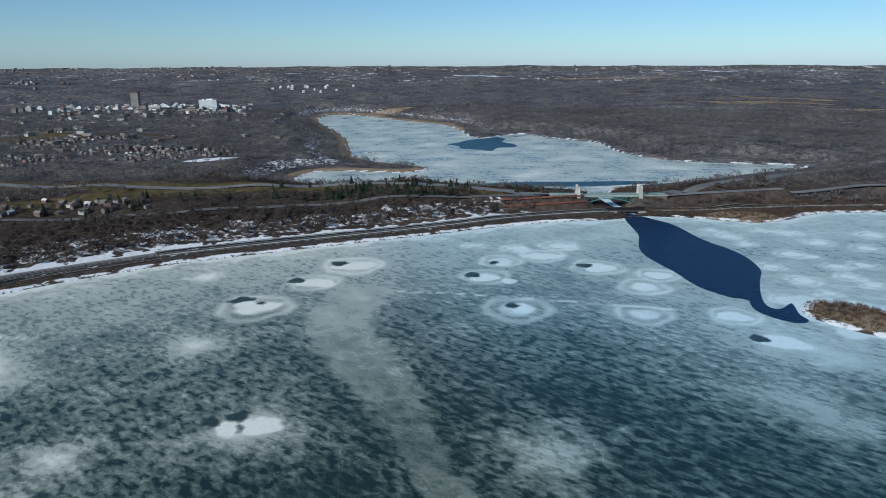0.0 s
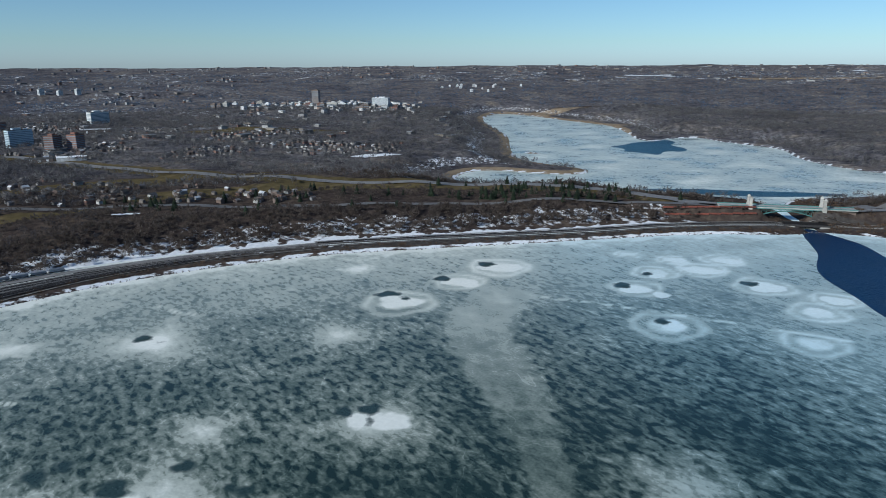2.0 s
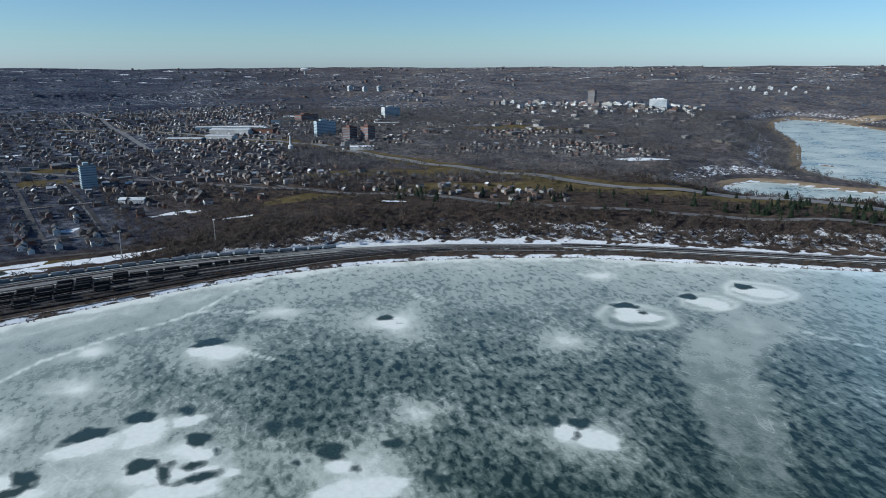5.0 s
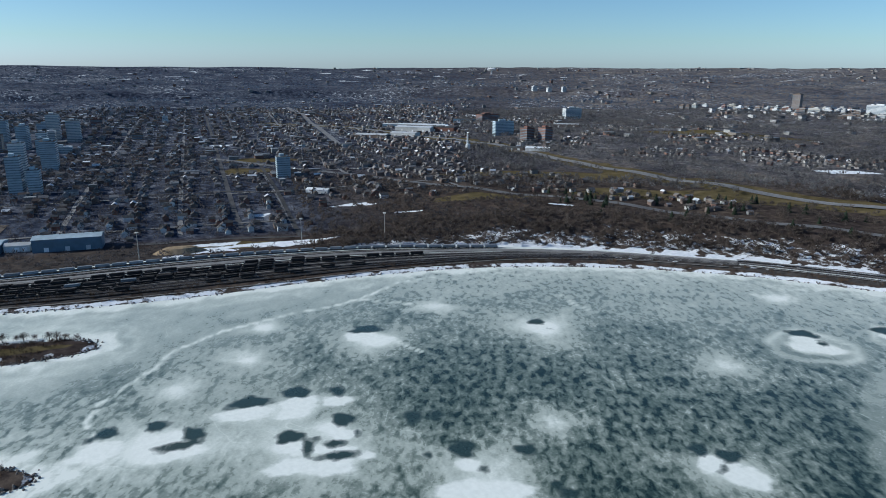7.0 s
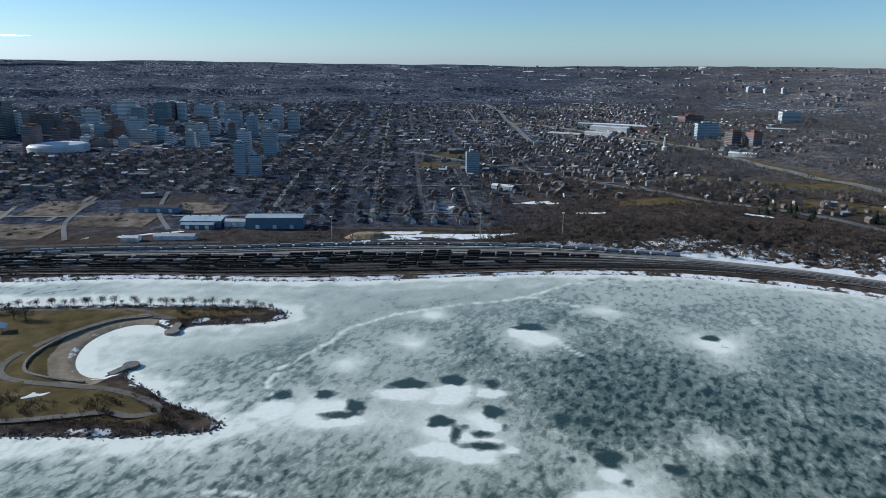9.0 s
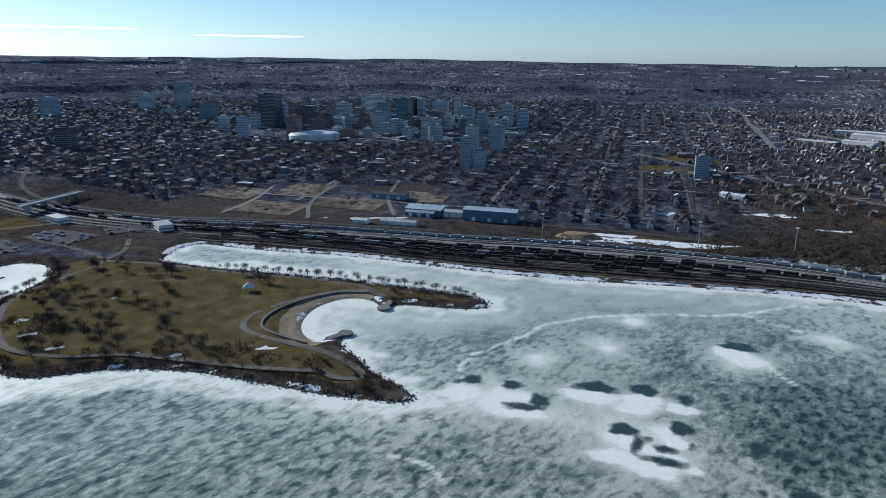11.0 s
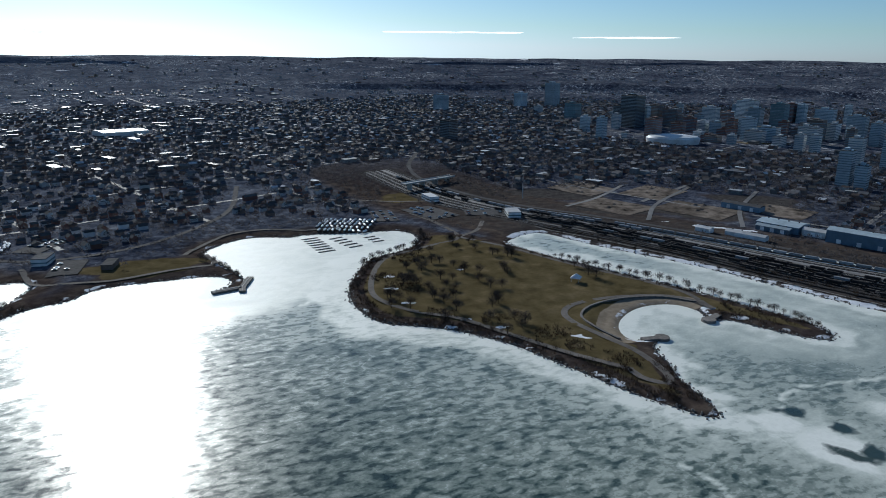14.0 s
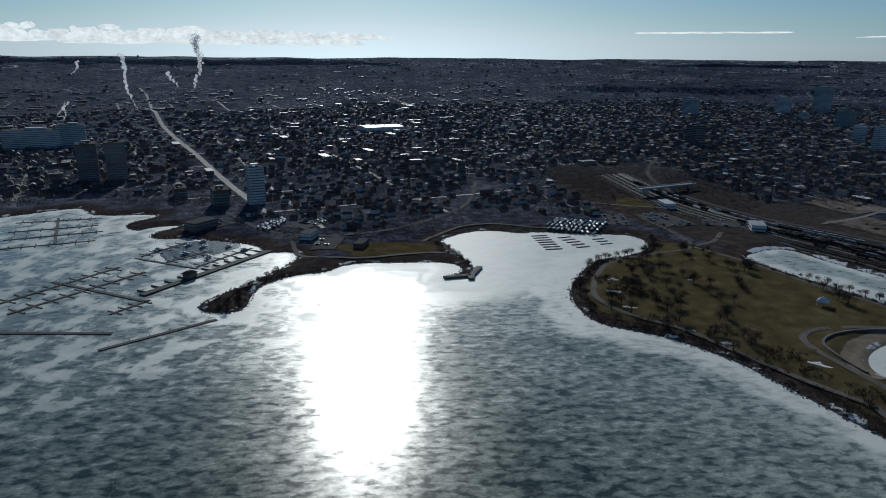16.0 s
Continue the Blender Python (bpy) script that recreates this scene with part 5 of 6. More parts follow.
# campus buildings beyond the woods
for k in range(64):
    u = rnd.random()
    x, y = -1290 + 640 * u + rnd.gauss(0, 18), 2240 + 60 * math.sin(5 * u) + rnd.gauss(0, 60)
    kind = rnd.choice(["pale", "brown", "white", "brick", "brown", "limestone"])
    block("campus_building", x, y, rnd.choice([16, 24, 34]), rnd.choice([11, 15]), rnd.choice([6, 8, 11, 14]), rnd.choice((5, 95)), kind,
          {"pale": "pale concrete campus building beyond woods", "white": "white campus building with a flat roof", "brick": "red brick campus building beyond woods", "brown": "brown brick campus building beyond woods", "limestone": "pale limestone campus hall"}[kind], rnd.choice(["roof_pale", "roof_dark"]), group="campus buildings")
block("campus_tower", -1010, 2330, 24, 22, 52, 5, "brown", "tall brown slab tower among campus buildings", category="tower")
block("campus_hospital", -733, 2215, 54, 24, 34, 5, "white", "white block with blue windows on the campus", "roof_pale")
for k in range(16):
    block("suburb_block", -780 + 22 * k + rnd.gauss(0, 16), 3300 + rnd.gauss(0, 90), rnd.choice([10, 14]), 9, rnd.choice([6, 9]), 5, "pale", "far pale apartment block above the woods", "roof_pale", group="far suburb blocks")


def stadium(x, y):
    z = ground_z(x, y)
    t = thing("arena", "white oval arena with a shallow domed roof", "arena", pose(x, y, z, 0, 0, 100))
    part("wall", Shape().drum(0, 0, -2, 36, 12, 40, -0.04, 1.35), "white", t)
    part("base", Shape().drum(0, 0, -2, 32, 6, 40, 0, 1.35), "brown", t)
    r = Shape().drum(0, 0, 10, 37, 3.5, 40, 0.08, 1.35).drum(0, 0, 13.5, 34, 2.5, 40, 0.4, 1.35)
    part("roof", r, "white", t, "white domed roof")


stadium(-1352, -103)


def shed(x, y, sx, sy, h, turn, wall, roof, label):
    t = thing("warehouse", label, "warehouse", pose(x, y, ground_z(x, y), 0, 0, turn))
    part("wall", Shape().box(0, 0, -2, sx, sy, h + 2), wall, t)
    r = Shape()
    r.add([(-sx / 2 - .4, -sy / 2 - .4, h), (sx / 2 + .4, -sy / 2 - .4, h), (sx / 2 + .4, 0, h + 2), (-sx / 2 - .4, 0, h + 2), (sx / 2 + .4, sy / 2 + .4, h), (-sx / 2 - .4, sy / 2 + .4, h)],
          [(0, 1, 2, 3), (3, 2, 4, 5), (1, 4, 2), (0, 3, 5), (0, 5, 4, 1)])
    part("roof", r, roof, t)
    for i in range(3):
        part("roller_door", Shape().box(-sx * 0.3 + i * sx * 0.3, -sy / 2 - 0.05, 0, 4, 0.2, 4.2), "white", t)
    for i in range(4):
        part("roof_vent", Shape().drum(-sx * 0.36 + i * sx * 0.24, sy * 0.06, h + 1.6, 0.7, 1.3, 8), "iron", t)


def at_far(az, dist):
    x, y = CX - dist * math.sin(radians(az)), CY + dist * math.cos(radians(az))
    return x, y, ground_z(x, y)


SHEDS = [(-684, 161, 59, 20, 12, 69, "roof_blue", "bluish", "long tall blue sheet-metal warehouse"), (-722, 92, 43, 28, 7, 67, "roof_blue", "bluish", "blue-grey gabled warehouse beside the yard"), (-706, 84, 34, 8, 5, 67, "roof_blue", "bluish", "low blue lean-to along the warehouse"),
         (-704, 122, 22, 12, 6, 67, "white", "roof_pale", "low white annex between warehouses"), (-800, 50, 46, 14, 6, 66, "roof_blue", "roof_dark", "low blue-grey shed behind the yard"),
         (-668, 60, 40, 9, 4, 68, "white", "roof_pale", "long low white shed beside tracks"), (-676, 20, 16, 9, 4, 68, "white", "roof_pale", "small white shed beside tracks"),
         (-950, -1134, 90, 60, 9, GT, "pale", "white", "wide low white-roofed warehouse"), (-1306, 1035, 90, 34, 10, 30, "pale", "white", "wide white-roofed sports hall"), (-1260, 1085, 60, 30, 9, 30, "brick", "roof_dark", "red brick hall with a dark roof"),
         (-1230, 950, 60, 30, 7, 30, "pale", "roof_pale", "low pale warehouse beside the highway")]
for s in SHEDS:
    shed(*s)

for wx, wy, sx, sy, h, wall, roof, lab in (
        (-1351, 1090, 120, 26, 7, "pale", "white", "long pale works hall with a white roof"), (-1400, 1060, 90, 22, 6, "roof_blue", "roof_pale", "long blue-grey works hall"),
        (-1330, 1040, 70, 24, 8, "brick", "roof_dark", "brick-fronted works hall with a dark roof"), (-1240, 870, 70, 34, 6, "brown", "roof_pale", "wide flat pale-roofed depot"),
        (-1500, 1420, 90, 20, 6, "pale", "white", "long white-roofed hall beyond the works"), (-1420, 1290, 60, 30, 8, "roof_blue", "roof_dark", "low dark-roofed arena hall among works"),
        (-1120, 1360, 60, 22, 7, "brown", "roof_pale", "low school building with pale roof"), (-860, 985, 44, 18, 6, "pale", "white", "white-roofed shop hall beside the highway"),
        (-900, 960, 40, 22, 5, "brown", "roof_dark", "dark low shop hall beside the highway"), (-760, 470, 30, 12, 5, "white", "white", "small white-roofed hall standing above the bluff")):
    shed(wx, wy, sx, sy, h, 38, wall, roof, lab)
for wx, wy, wr, wh in ((-955, 896, 4.5, 11), (-1290, 1120, 5, 6), (-1310, 1132, 5, 6), (-1275, 1105, 4, 6)):
    t = thing("storage_tank", "white round storage tank beside the works", "tank", pose(wx, wy, ground_z(wx, wy)))
    part("shell", Shape().drum(0, 0, -1, wr, wh + 1, 18), "white", t)
    part("cap", Shape().drum(0, 0, wh, wr * 1.02, 1.2, 18, 0.7), "white", t)
t = thing("chimney_stack", "slim pale brick chimney beside a white tank", "chimney", pose(-963, 902, ground_z(-963, 902)))
part("stack", Shape().drum(0, 0, -2, 2.2, 30, 12, 0.35), "pale", t)
t = thing("water_tower", "white domed water tower on the far plateau", "water tower", pose(*at_far(47.3, 4300)))
part("column", Shape().drum(0, 0, -6, 5, 30, 14, 0.2), "white", t)
part("bowl", Shape().drum(0, 0, 22, 20, 8, 22, -0.25, 1.3).drum(0, 0, 30, 25, 7, 22, 0.45, 1.3), "white", t)

# harbour-side buildings
for x, y, sx, sy, h, turn, wall, lab in ((-287, -1288, 90, 34, 32, GT, "pale", "large pale grain elevator block"), (-345, -1270, 46, 30, 38, GT, "bluish", "tall blue-grey mill building"),
                                         (-243, -578, 30, 16, 8, 15, "brown", "dark low boathouse at the quay"), (-318, -412, 20, 9, 4, 35, "brown", "brown waterfront pavilion on the shore"), (-300, -470, 20, 12, 6, 35, "pale", "small pale harbour office"),
                                         (-690, -300, 26, 12, 6, 50, "white", "small white park building"), (-655, -180, 24, 14, 6, 30, "white", "white-roofed rowing club shed")):
    block("harbour_building", x, y, sx, sy, h, turn, wall, lab, "roof_pale" if wall == "white" else "roof_dark", top=h > 20)
for x, y, r in ((-250, -1640, 46), (-150, -1420, 30)):
    t = thing("storage_dome", "pale domed storage hall in the industrial quarter", "hall", pose(x, y, ground_z(x, y)))
    part("base", Shape().drum(0, 0, -2, r, 8, 28), "pale", t)
    d = Shape()
    for k in range(4):
        d.drum(0, 0, 6 + k * r * 0.13, r * (1 - 0.05 * k * k), r * 0.13, 28, 0.06 + 0.05 * k)
    part("roof", d, "white", t)


def mast(x, y, h):
    """A light mast with its lamp ring."""
    t = thing("light_mast", "tall slim steel light mast", "mast", pose(x, y, ground_z(x, y)))
    part("pole", Shape().drum(0, 0, -1, 0.5, h, 8, 0.5), "concrete", t)
    part("head", Shape().drum(0, 0, h - 1, 1.6, 0.7, 10), "concrete", t)


for p in ((-749, -201, 32), (-560, 340, 26), (-520, 410, 26), (-600, 200, 26), (-1030, 590, 36)):
    mast(*p)

# ---- houses ----
def house_shape(w, d, h, rise):
    walls = Shape().box(0, 0, -1.5, w, d, h + 1.5)
    walls.add([(-w / 2, -d / 2, h), (w / 2, -d / 2, h), (0, -d / 2, h + rise), (-w / 2, d / 2, h), (w / 2, d / 2, h), (0, d / 2, h + rise)], [(0, 1, 2), (4, 3, 5)])
    roof = Shape()
    o = 0.45
    roof.add([(-w / 2 - o, -d / 2 - o, h - 0.3), (0, -d / 2 - o, h + rise + 0.12), (0, d / 2 + o, h + rise + 0.12), (-w / 2 - o, d / 2 + o, h - 0.3),
              (w / 2 + o, -d / 2 - o, h - 0.3), (w / 2 + o, d / 2 + o, h - 0.3)], [(0, 1, 2, 3), (1, 4, 5, 2)][::1])
    return walls, roof


rnd = random.Random(21)
spots = []
for o in np.arange(-1950, 1180, 58.0):
    for side in (-12, 12):
        for s in np.arange(-2500, 2500, 8.5):
            p = (o + side + rnd.gauss(0, 4.5)) * V + (s + rnd.uniform(-4, 4)) * U
            spots.append((p[0], p[1]))
spots = np.array(spots)
r = np.hypot(spots[:, 0] - CX, spots[:, 1] - CY)
rs = np.random.RandomState(3)
ok = (city_mask(spots[:, 0], spots[:, 1]) > rs.uniform(0.2, 0.9, len(spots))) & (rs.rand(len(spots)) < np.where(azimuth(spots[:, 0], spots[:, 1]) < 50, 0.8, np.where(r < 1500, 0.74, 0.58)))
ok &= np.hypot((spots[:, 0] + 1600) / 330, (spots[:, 1] - 20) / 330) > 1
ok &= np.hypot((spots[:, 0] + 800) / 115, (spots[:, 1] + 30) / 190) > 1
for px, py, sx, sy, *_ in SHEDS:
    ok &= np.hypot(spots[:, 0] - px, spots[:, 1] - py) > 0.7 * sx
for px, py, w, d, h, _ in TOWERS + TOWERS_B + TOWERS_C:
    ok &= np.hypot(spots[:, 0] - px, spots[:, 1] - py) > 0.8 * max(w, d) + 6
for key in ROADS:
    ok &= line_distance(ROADS[key][0], spots[:, 0], spots[:, 1]) > 7 + 0.5 * ROADS[key][1]
spots = spots[ok]
# gardens and small houses between the two roads below the woods
lanes = np.array([(-800 + 480 * rnd.random(), 630 + 170 * rnd.random()) for _ in range(170)])
lanes = lanes[(line_distance(ROADS["boulevard"][0], lanes[:, 0], lanes[:, 1]) > 18) & (line_distance(ROADS["highway"][0], lanes[:, 0], lanes[:, 1]) > 45)
              & (lanes[:, 1] > 645 + 0.30 * (lanes[:, 0] + 625)) & (sdf(YARD, lanes[:, 0], lanes[:, 1]) < -60)]
spots = np.vstack([spots, lanes])
az = azimuth(spots[:, 0], spots[:, 1])
az = np.where(az < -150, az + 360, az)
r = np.hypot(spots[:, 0] - CX, spots[:, 1] - CY)
few = (az > 122) & (r > 700) & (rs.rand(len(spots)) < 0.2)
spots = spots[np.argsort(r + np.where(az < 50, 900, 0))[~few[np.argsort(r + np.where(az < 50, 900, 0))]]]
hz = height(spots[:, 0], spots[:, 1])
VAR = [house_shape(7.5, 11, 5.8, 2.6), house_shape(8.5, 12, 5.2, 2.9), house_shape(9.5, 10, 4.2, 2.4), house_shape(7, 13, 6.4, 2.2)]
WALLM = ["brick", "pale", "brown", "pale"]
VMESH = [(w.mesh("wall"), r_.mesh("roof"), Shape().box(1.6, 1.5, 5.5, 0.8, 0.8, 3.4).mesh("chimney")) for w, r_ in VAR]
HWORD = ["red brick house with a dark gable roof", "pale sided house with a gable roof", "brown brick bungalow with a gable roof", "pale sided narrow house with a gable roof"]
NEAR = 260
for k in range(min(NEAR, len(spots))):
    i, hs = rnd.choice((0, 0, 1, 2, 2, 3)), rnd.uniform(0.62, 0.85)
    t = thing("house", HWORD[i], "house", pose(spots[k, 0], spots[k, 1], hz[k], 0, 0, GT + rnd.choice((0, 90, 90))) @ Matrix.Diagonal((hs, hs, hs, 1)), "houses of the city")
    part("wall", VMESH[i][0], WALLM[i], t)
    part("roof", VMESH[i][1], "roof_dark", t)
    part("chimney", VMESH[i][2], "brick", t)


def scatter(name, shapes, pos, z, turns, scale, material, label, category):
    """Many alike small things joined into one mesh."""
    vs, fs, base = [], [], 0
    pick = np.random.RandomState(len(pos)).randint(0, len(shapes), len(pos))
    for j, s in enumerate(shapes):
        sv = np.array(s.v, float)
        tri = np.array([t3 for f in s.f for t3 in ((f[0], f[k1], f[k1 + 1]) for k1 in range(1, len(f) - 1))])
        idx = np.where(pick == j)[0]
        if not len(idx):
            continue
        c, q = np.cos(turns[idx]), np.sin(turns[idx])
        sc = scale[idx]
        x = (c[:, None] * sv[None, :, 0] - q[:, None] * sv[None, :, 1]) * sc[:, None] + pos[idx, 0][:, None]
        y = (q[:, None] * sv[None, :, 0] + c[:, None] * sv[None, :, 1]) * sc[:, None] + pos[idx, 1][:, None]
        zz = sv[None, :, 2] * sc[:, None] + z[idx][:, None]
        vs.append(np.stack([x, y, zz], -1).reshape(-1, 3))
        fs.append((tri[None] + (np.arange(len(idx)) * len(sv))[:, None, None] + base).reshape(-1, 3))
        base += len(idx) * len(sv)
    me = big_mesh(name, np.vstack(vs), np.vstack(fs))
    me.materials.append(M[material])
    return tagged(new(name, me), label, category, kind="stuff")


far = spots[NEAR:]
tn = np.radians(GT + np.where(rs.rand(len(far)) < 0.6, 90, 0))
sc = np.where(azimuth(far[:, 0], far[:, 1]) < 50, rs.uniform(0.5, 0.8, len(far)), rs.uniform(0.55, 0.9, len(far)))
for j in range(4):
    m = np.arange(len(far)) % 4 == j
    scatter("house_walls", [VAR[j][0]], far[m], hz[NEAR:][m], tn[m], sc[m], "house_wall", "rows of brick and sided houses", "houses")
    scatter("house_roofs", [VAR[j][1]], far[m], hz[NEAR:][m], tn[m], sc[m], "house_roof", "dark gable roofs of the houses", "roofs")


def random_land(n, seed, r0, r1, a0, a1):
    s = np.random.RandomState(seed)
    r = np.sqrt(s.uniform(r0 * r0, r1 * r1, n))
    a = np.radians(s.uniform(a0, a1, n))
    return np.stack([CX - r * np.sin(a), CY + r * np.cos(a)], 1), s


def put_blocks(n, seed, r0, r1, a0, a1, sizes, name, label, wall="block_wall"):
    p, s = random_land(n, seed, r0, r1, a0, a1)
    d = shore_distance(p[:, 0], p[:, 1])
    p = p[(d > 60) & (sdf(YARD, p[:, 0], p[:, 1]) < -60)]
    z = height(p[:, 0], p[:, 1])
    shapes = [Shape().box(0, 0, -4, a, b, h + 4) for a, b, h in sizes]
    roofs = [Shape().box(0, 0, h, a + 0.4, b + 0.4, 0.5) for a, b, h in sizes]
    tn = np.radians(GT + s.choice([0, 90], len(p)))
    sc = s.uniform(0.7, 1.3, len(p))
    scatter(name + "_walls", shapes, p, z, tn, sc, wall, label, "buildings")
    scatter(name + "_roofs", roofs, p, z + 0.02, tn, sc, "block_roof", "flat grey and white roofs, some snowy", "roofs")


put_blocks(380, 31, 900, 2400, 62, 128, [(15, 9, 4), (10, 8, 5), (22, 11, 4), (9, 9, 7)], "city_sheds", "flat-roofed shops and workshops of the city")
put_blocks(620, 32, 1000, 3000, 128, 176, [(16, 9, 3.5), (11, 8, 3), (30, 10, 4), (9, 7, 4)], "works", "long works halls of the industrial quarter")
put_blocks(800, 33, 2300, 4700, 30, 175, [(14, 9, 5), (24, 12, 4), (10, 9, 9)], "far_halls", "far halls and blocks on the rising land")
put_blocks(330, 34, 3700, 4780, -40, 32, [(14, 9, 4), (28, 12, 4), (12, 9, 6)], "far_suburb", "far pale buildings near the horizon")
put_blocks(110, 36, 2080, 2620, 16, 30.5, [(16, 10, 5), (24, 11, 7), (12, 10, 9)], "campus_halls", "pale low campus halls and workshops", "campus_wall")
put_blocks(60, 35, 1300, 2200, 14, 46, [(16, 11, 5), (24, 13, 5)], "suburb_sheds", "low flat-roofed suburb buildings")

# ---- trees ----
def bare_tree(seed, blades=640, h=9.0):
    """Trunk with limbs, and a loose crown of fine twigs."""
    q = random.Random(seed)
    tr, cr = Shape(), Shape()
    n = 6
    prof = [(0, 0.30), (0.15, 0.22), (0.4, 0.16), (0.75, 0.06)]
    v, f = [], []
    for k, (a, r_) in enumerate(prof):
        for i in range(n):
            v.append((r_ * math.cos(6.2832 * i / n) + 0.25 * math.sin(3 * a + seed) * a, r_ * math.sin(6.2832 * i / n), a * h))
    for k in range(3):
        f += [(k * n + i, k * n + (i + 1) % n, (k + 1) * n + (i + 1) % n, (k + 1) * n + i) for i in range(n)]
    tr.add(v, f)
    tips = []
    for k in range(13):
        a, z0 = q.uniform(0, 6.28), q.uniform(0.12, 0.5) * h
        L = q.uniform(0.28, 0.5) * h
        tip = Vector((math.cos(a) * L * 0.8, math.sin(a) * L * 0.8, z0 + L * q.uniform(0.5, 0.9)))
        tr.beam((0, 0, z0), tip, 0.14, 0.14)
        tips.append((Vector((0, 0, z0)), tip))
    for k in range(blades):
        a, e, rr = q.uniform(0, 6.28), q.uniform(-0.8, 1.0), q.random() ** 0.6
        c = math.sqrt(max(0.0, 1 - e * e))
        lobe = 1 + 0.28 * math.sin(3 * a + seed) + 0.16 * math.sin(5 * a + 2 * seed)
        b = Vector((0.44 * h * lobe * rr * c * math.cos(a), 0.44 * h * lobe * rr * c * math.sin(a), h * (0.46 + 0.36 * rr * e)))
        d = (Vector((c * math.cos(a), c * math.sin(a), e + 0.7)).normalized() + Vector((q.gauss(0, 0.4), q.gauss(0, 0.4), q.gauss(0, 0.3)))) * q.uniform(0.07, 0.14) * h
        side = d.cross(Vector((q.gauss(0, 1), q.gauss(0, 1), q.gauss(0, 1)))).normalized() * q.uniform(0.04, 0.10)
        cr.add([b - side, b + side, b + d], [(0, 1, 2)])
    return tr, cr


def shrub_shape(seed, blades=50, h=2.6, w=2.4):
    q = random.Random(seed)
    s = Shape()
    for k in range(blades):
        a, rr = q.uniform(0, 6.28), w * math.sqrt(q.random()) * 0.7
        b = Vector((rr * math.cos(a), rr * math.sin(a), q.uniform(0, 0.25) * h))
        d = Vector((math.cos(a) * q.uniform(0, 0.7), math.sin(a) * q.uniform(0, 0.7), 1)).normalized() * h * q.uniform(0.45, 1.0)
        side = d.cross(Vector((q.gauss(0, 1), q.gauss(0, 1), 0.2))).normalized() * q.uniform(0.05, 0.13)
        s.add([b - side, b + side, b + d], [(0, 1, 2)])
    return s


def clump(seed, blades, h, w, low=0.1):
    """A far bare tree: a loose rounded crown of twig blades on a stem."""
    q = random.Random(seed)
    s = Shape()
    for k in range(blades):
        a, e, rr = q.uniform(0, 6.28), q.uniform(-0.7, 1.0), q.random() ** 0.5
        c = math.sqrt(max(0.0, 1 - e * e))
        b = Vector((0.75 * w * rr * c * math.cos(a), 0.75 * w * rr * c * math.sin(a), h * (0.48 + low + 0.28 * rr * e)))
        d = Vector((c * math.cos(a) + q.gauss(0, 0.4), c * math.sin(a) + q.gauss(0, 0.4), e + 0.5)).normalized() * h * q.uniform(0.16, 0.32)
        side = d.cross(Vector((q.gauss(0, 1), q.gauss(0, 1), 0.3))).normalized() * w * q.uniform(0.08, 0.17)
        s.add([b - side, b + side, b + d], [(0, 1, 2)])
    s.add([(-0.02 * h, 0, -0.1 * h), (0.02 * h, 0, -0.1 * h), (0, 0, 0.7 * h)], [(0, 1, 2)])
    return s


def conifer(seed, h=9.0):
    q = random.Random(seed)
    tr = Shape().drum(0, 0, -0.5, 0.22, h * 0.9, 6, 0.8)
    cr = Shape()
    for k in range(150):
        z = h * (0.08 + 0.9 * q.random() ** 1.3)
        rr = 3.4 * (1 - z / h) ** 0.8 + 0.2
        a = q.uniform(0, 6.28)
        b = Vector((0, 0, z + 0.25 * rr))
        tip = Vector((rr * math.cos(a), rr * math.sin(a), z - 0.25 * rr))
        side = Vector((-math.sin(a), math.cos(a), 0)) * (0.22 + 0.28 * rr)
        m = b.lerp(tip, 0.6)
        cr.add([b, m - side, tip, m + side], [(0, 1, 2, 3)])
    return tr, cr


TREES = [(bare_tree(k)[0].mesh("trunk"), bare_tree(k)[1].mesh("crown")) for k in range(5)]
CONES = [(conifer(k)[0].mesh("trunk"), conifer(k)[1].mesh("crown")) for k in range(3)]


def tree(x, y, s, label="bare leafless tree in winter", group="bare trees of the park"):
    k = rnd.randrange(len(TREES))
    t = thing("tree", label, "tree", pose(x, y, ground_z(x, y) - 0.1, 0, 0, rnd.uniform(0, 360)) @ Matrix.Diagonal((s, s, s * rnd.uniform(0.85, 1.1), 1)), group)
    part("trunk", TREES[k][0], "bark", t)
    part("crown", TREES[k][1], "crown", t)


def evergreen(x, y, s):
    k = rnd.randrange(3)
    t = thing("conifer", "dark green conifer standing in the cemetery", "tree", pose(x, y, ground_z(x, y) - 0.1, 0, 0, rnd.uniform(0, 360)) @ Matrix.Diagonal((s, s, s, 1)), "conifers of the cemetery")
    part("trunk", CONES[k][0], "bark", t)
    part("crown", CONES[k][1], "needle", t)


rnd = random.Random(77)
park_line = chaikin(PARK + [(-538, -240), (-560, -200)], 1)
GROVES = [(-400, -150, 38, 15), (-455, -170, 40, 16), (-365, -165, 22, 10), (-350, -120, 22, 10), (-440, -120, 30, 9), (-500, -190, 28, 11), (-385, -95, 20, 6), (-345, -70, 16, 7), (-475, -60, 18, 6), (-505, -130, 22, 8)]
for gx, gy, gs, n in GROVES:
    for _ in range(int(n * 0.75)):
        x, y = rnd.gauss(gx, gs * 0.6), rnd.gauss(gy, gs * 0.6)
        if sdf(park_line, np.array([x]), np.array([y]))[0] > 6:
            tree(x, y, rnd.uniform(0.75, 1.25))
north = along([(-522, -92), (-504, -30), (-489, 18), (-468, 62), (-452, 98), (-434, 113)], 6.5)
for p in north:
    tree(p[0] - 2 + rnd.gauss(0, 1.2), p[1] + rnd.gauss(0, 1.5), rnd.uniform(0.5, 0.95), "bare tree in the row along the inlet", "row of trees along the inlet")
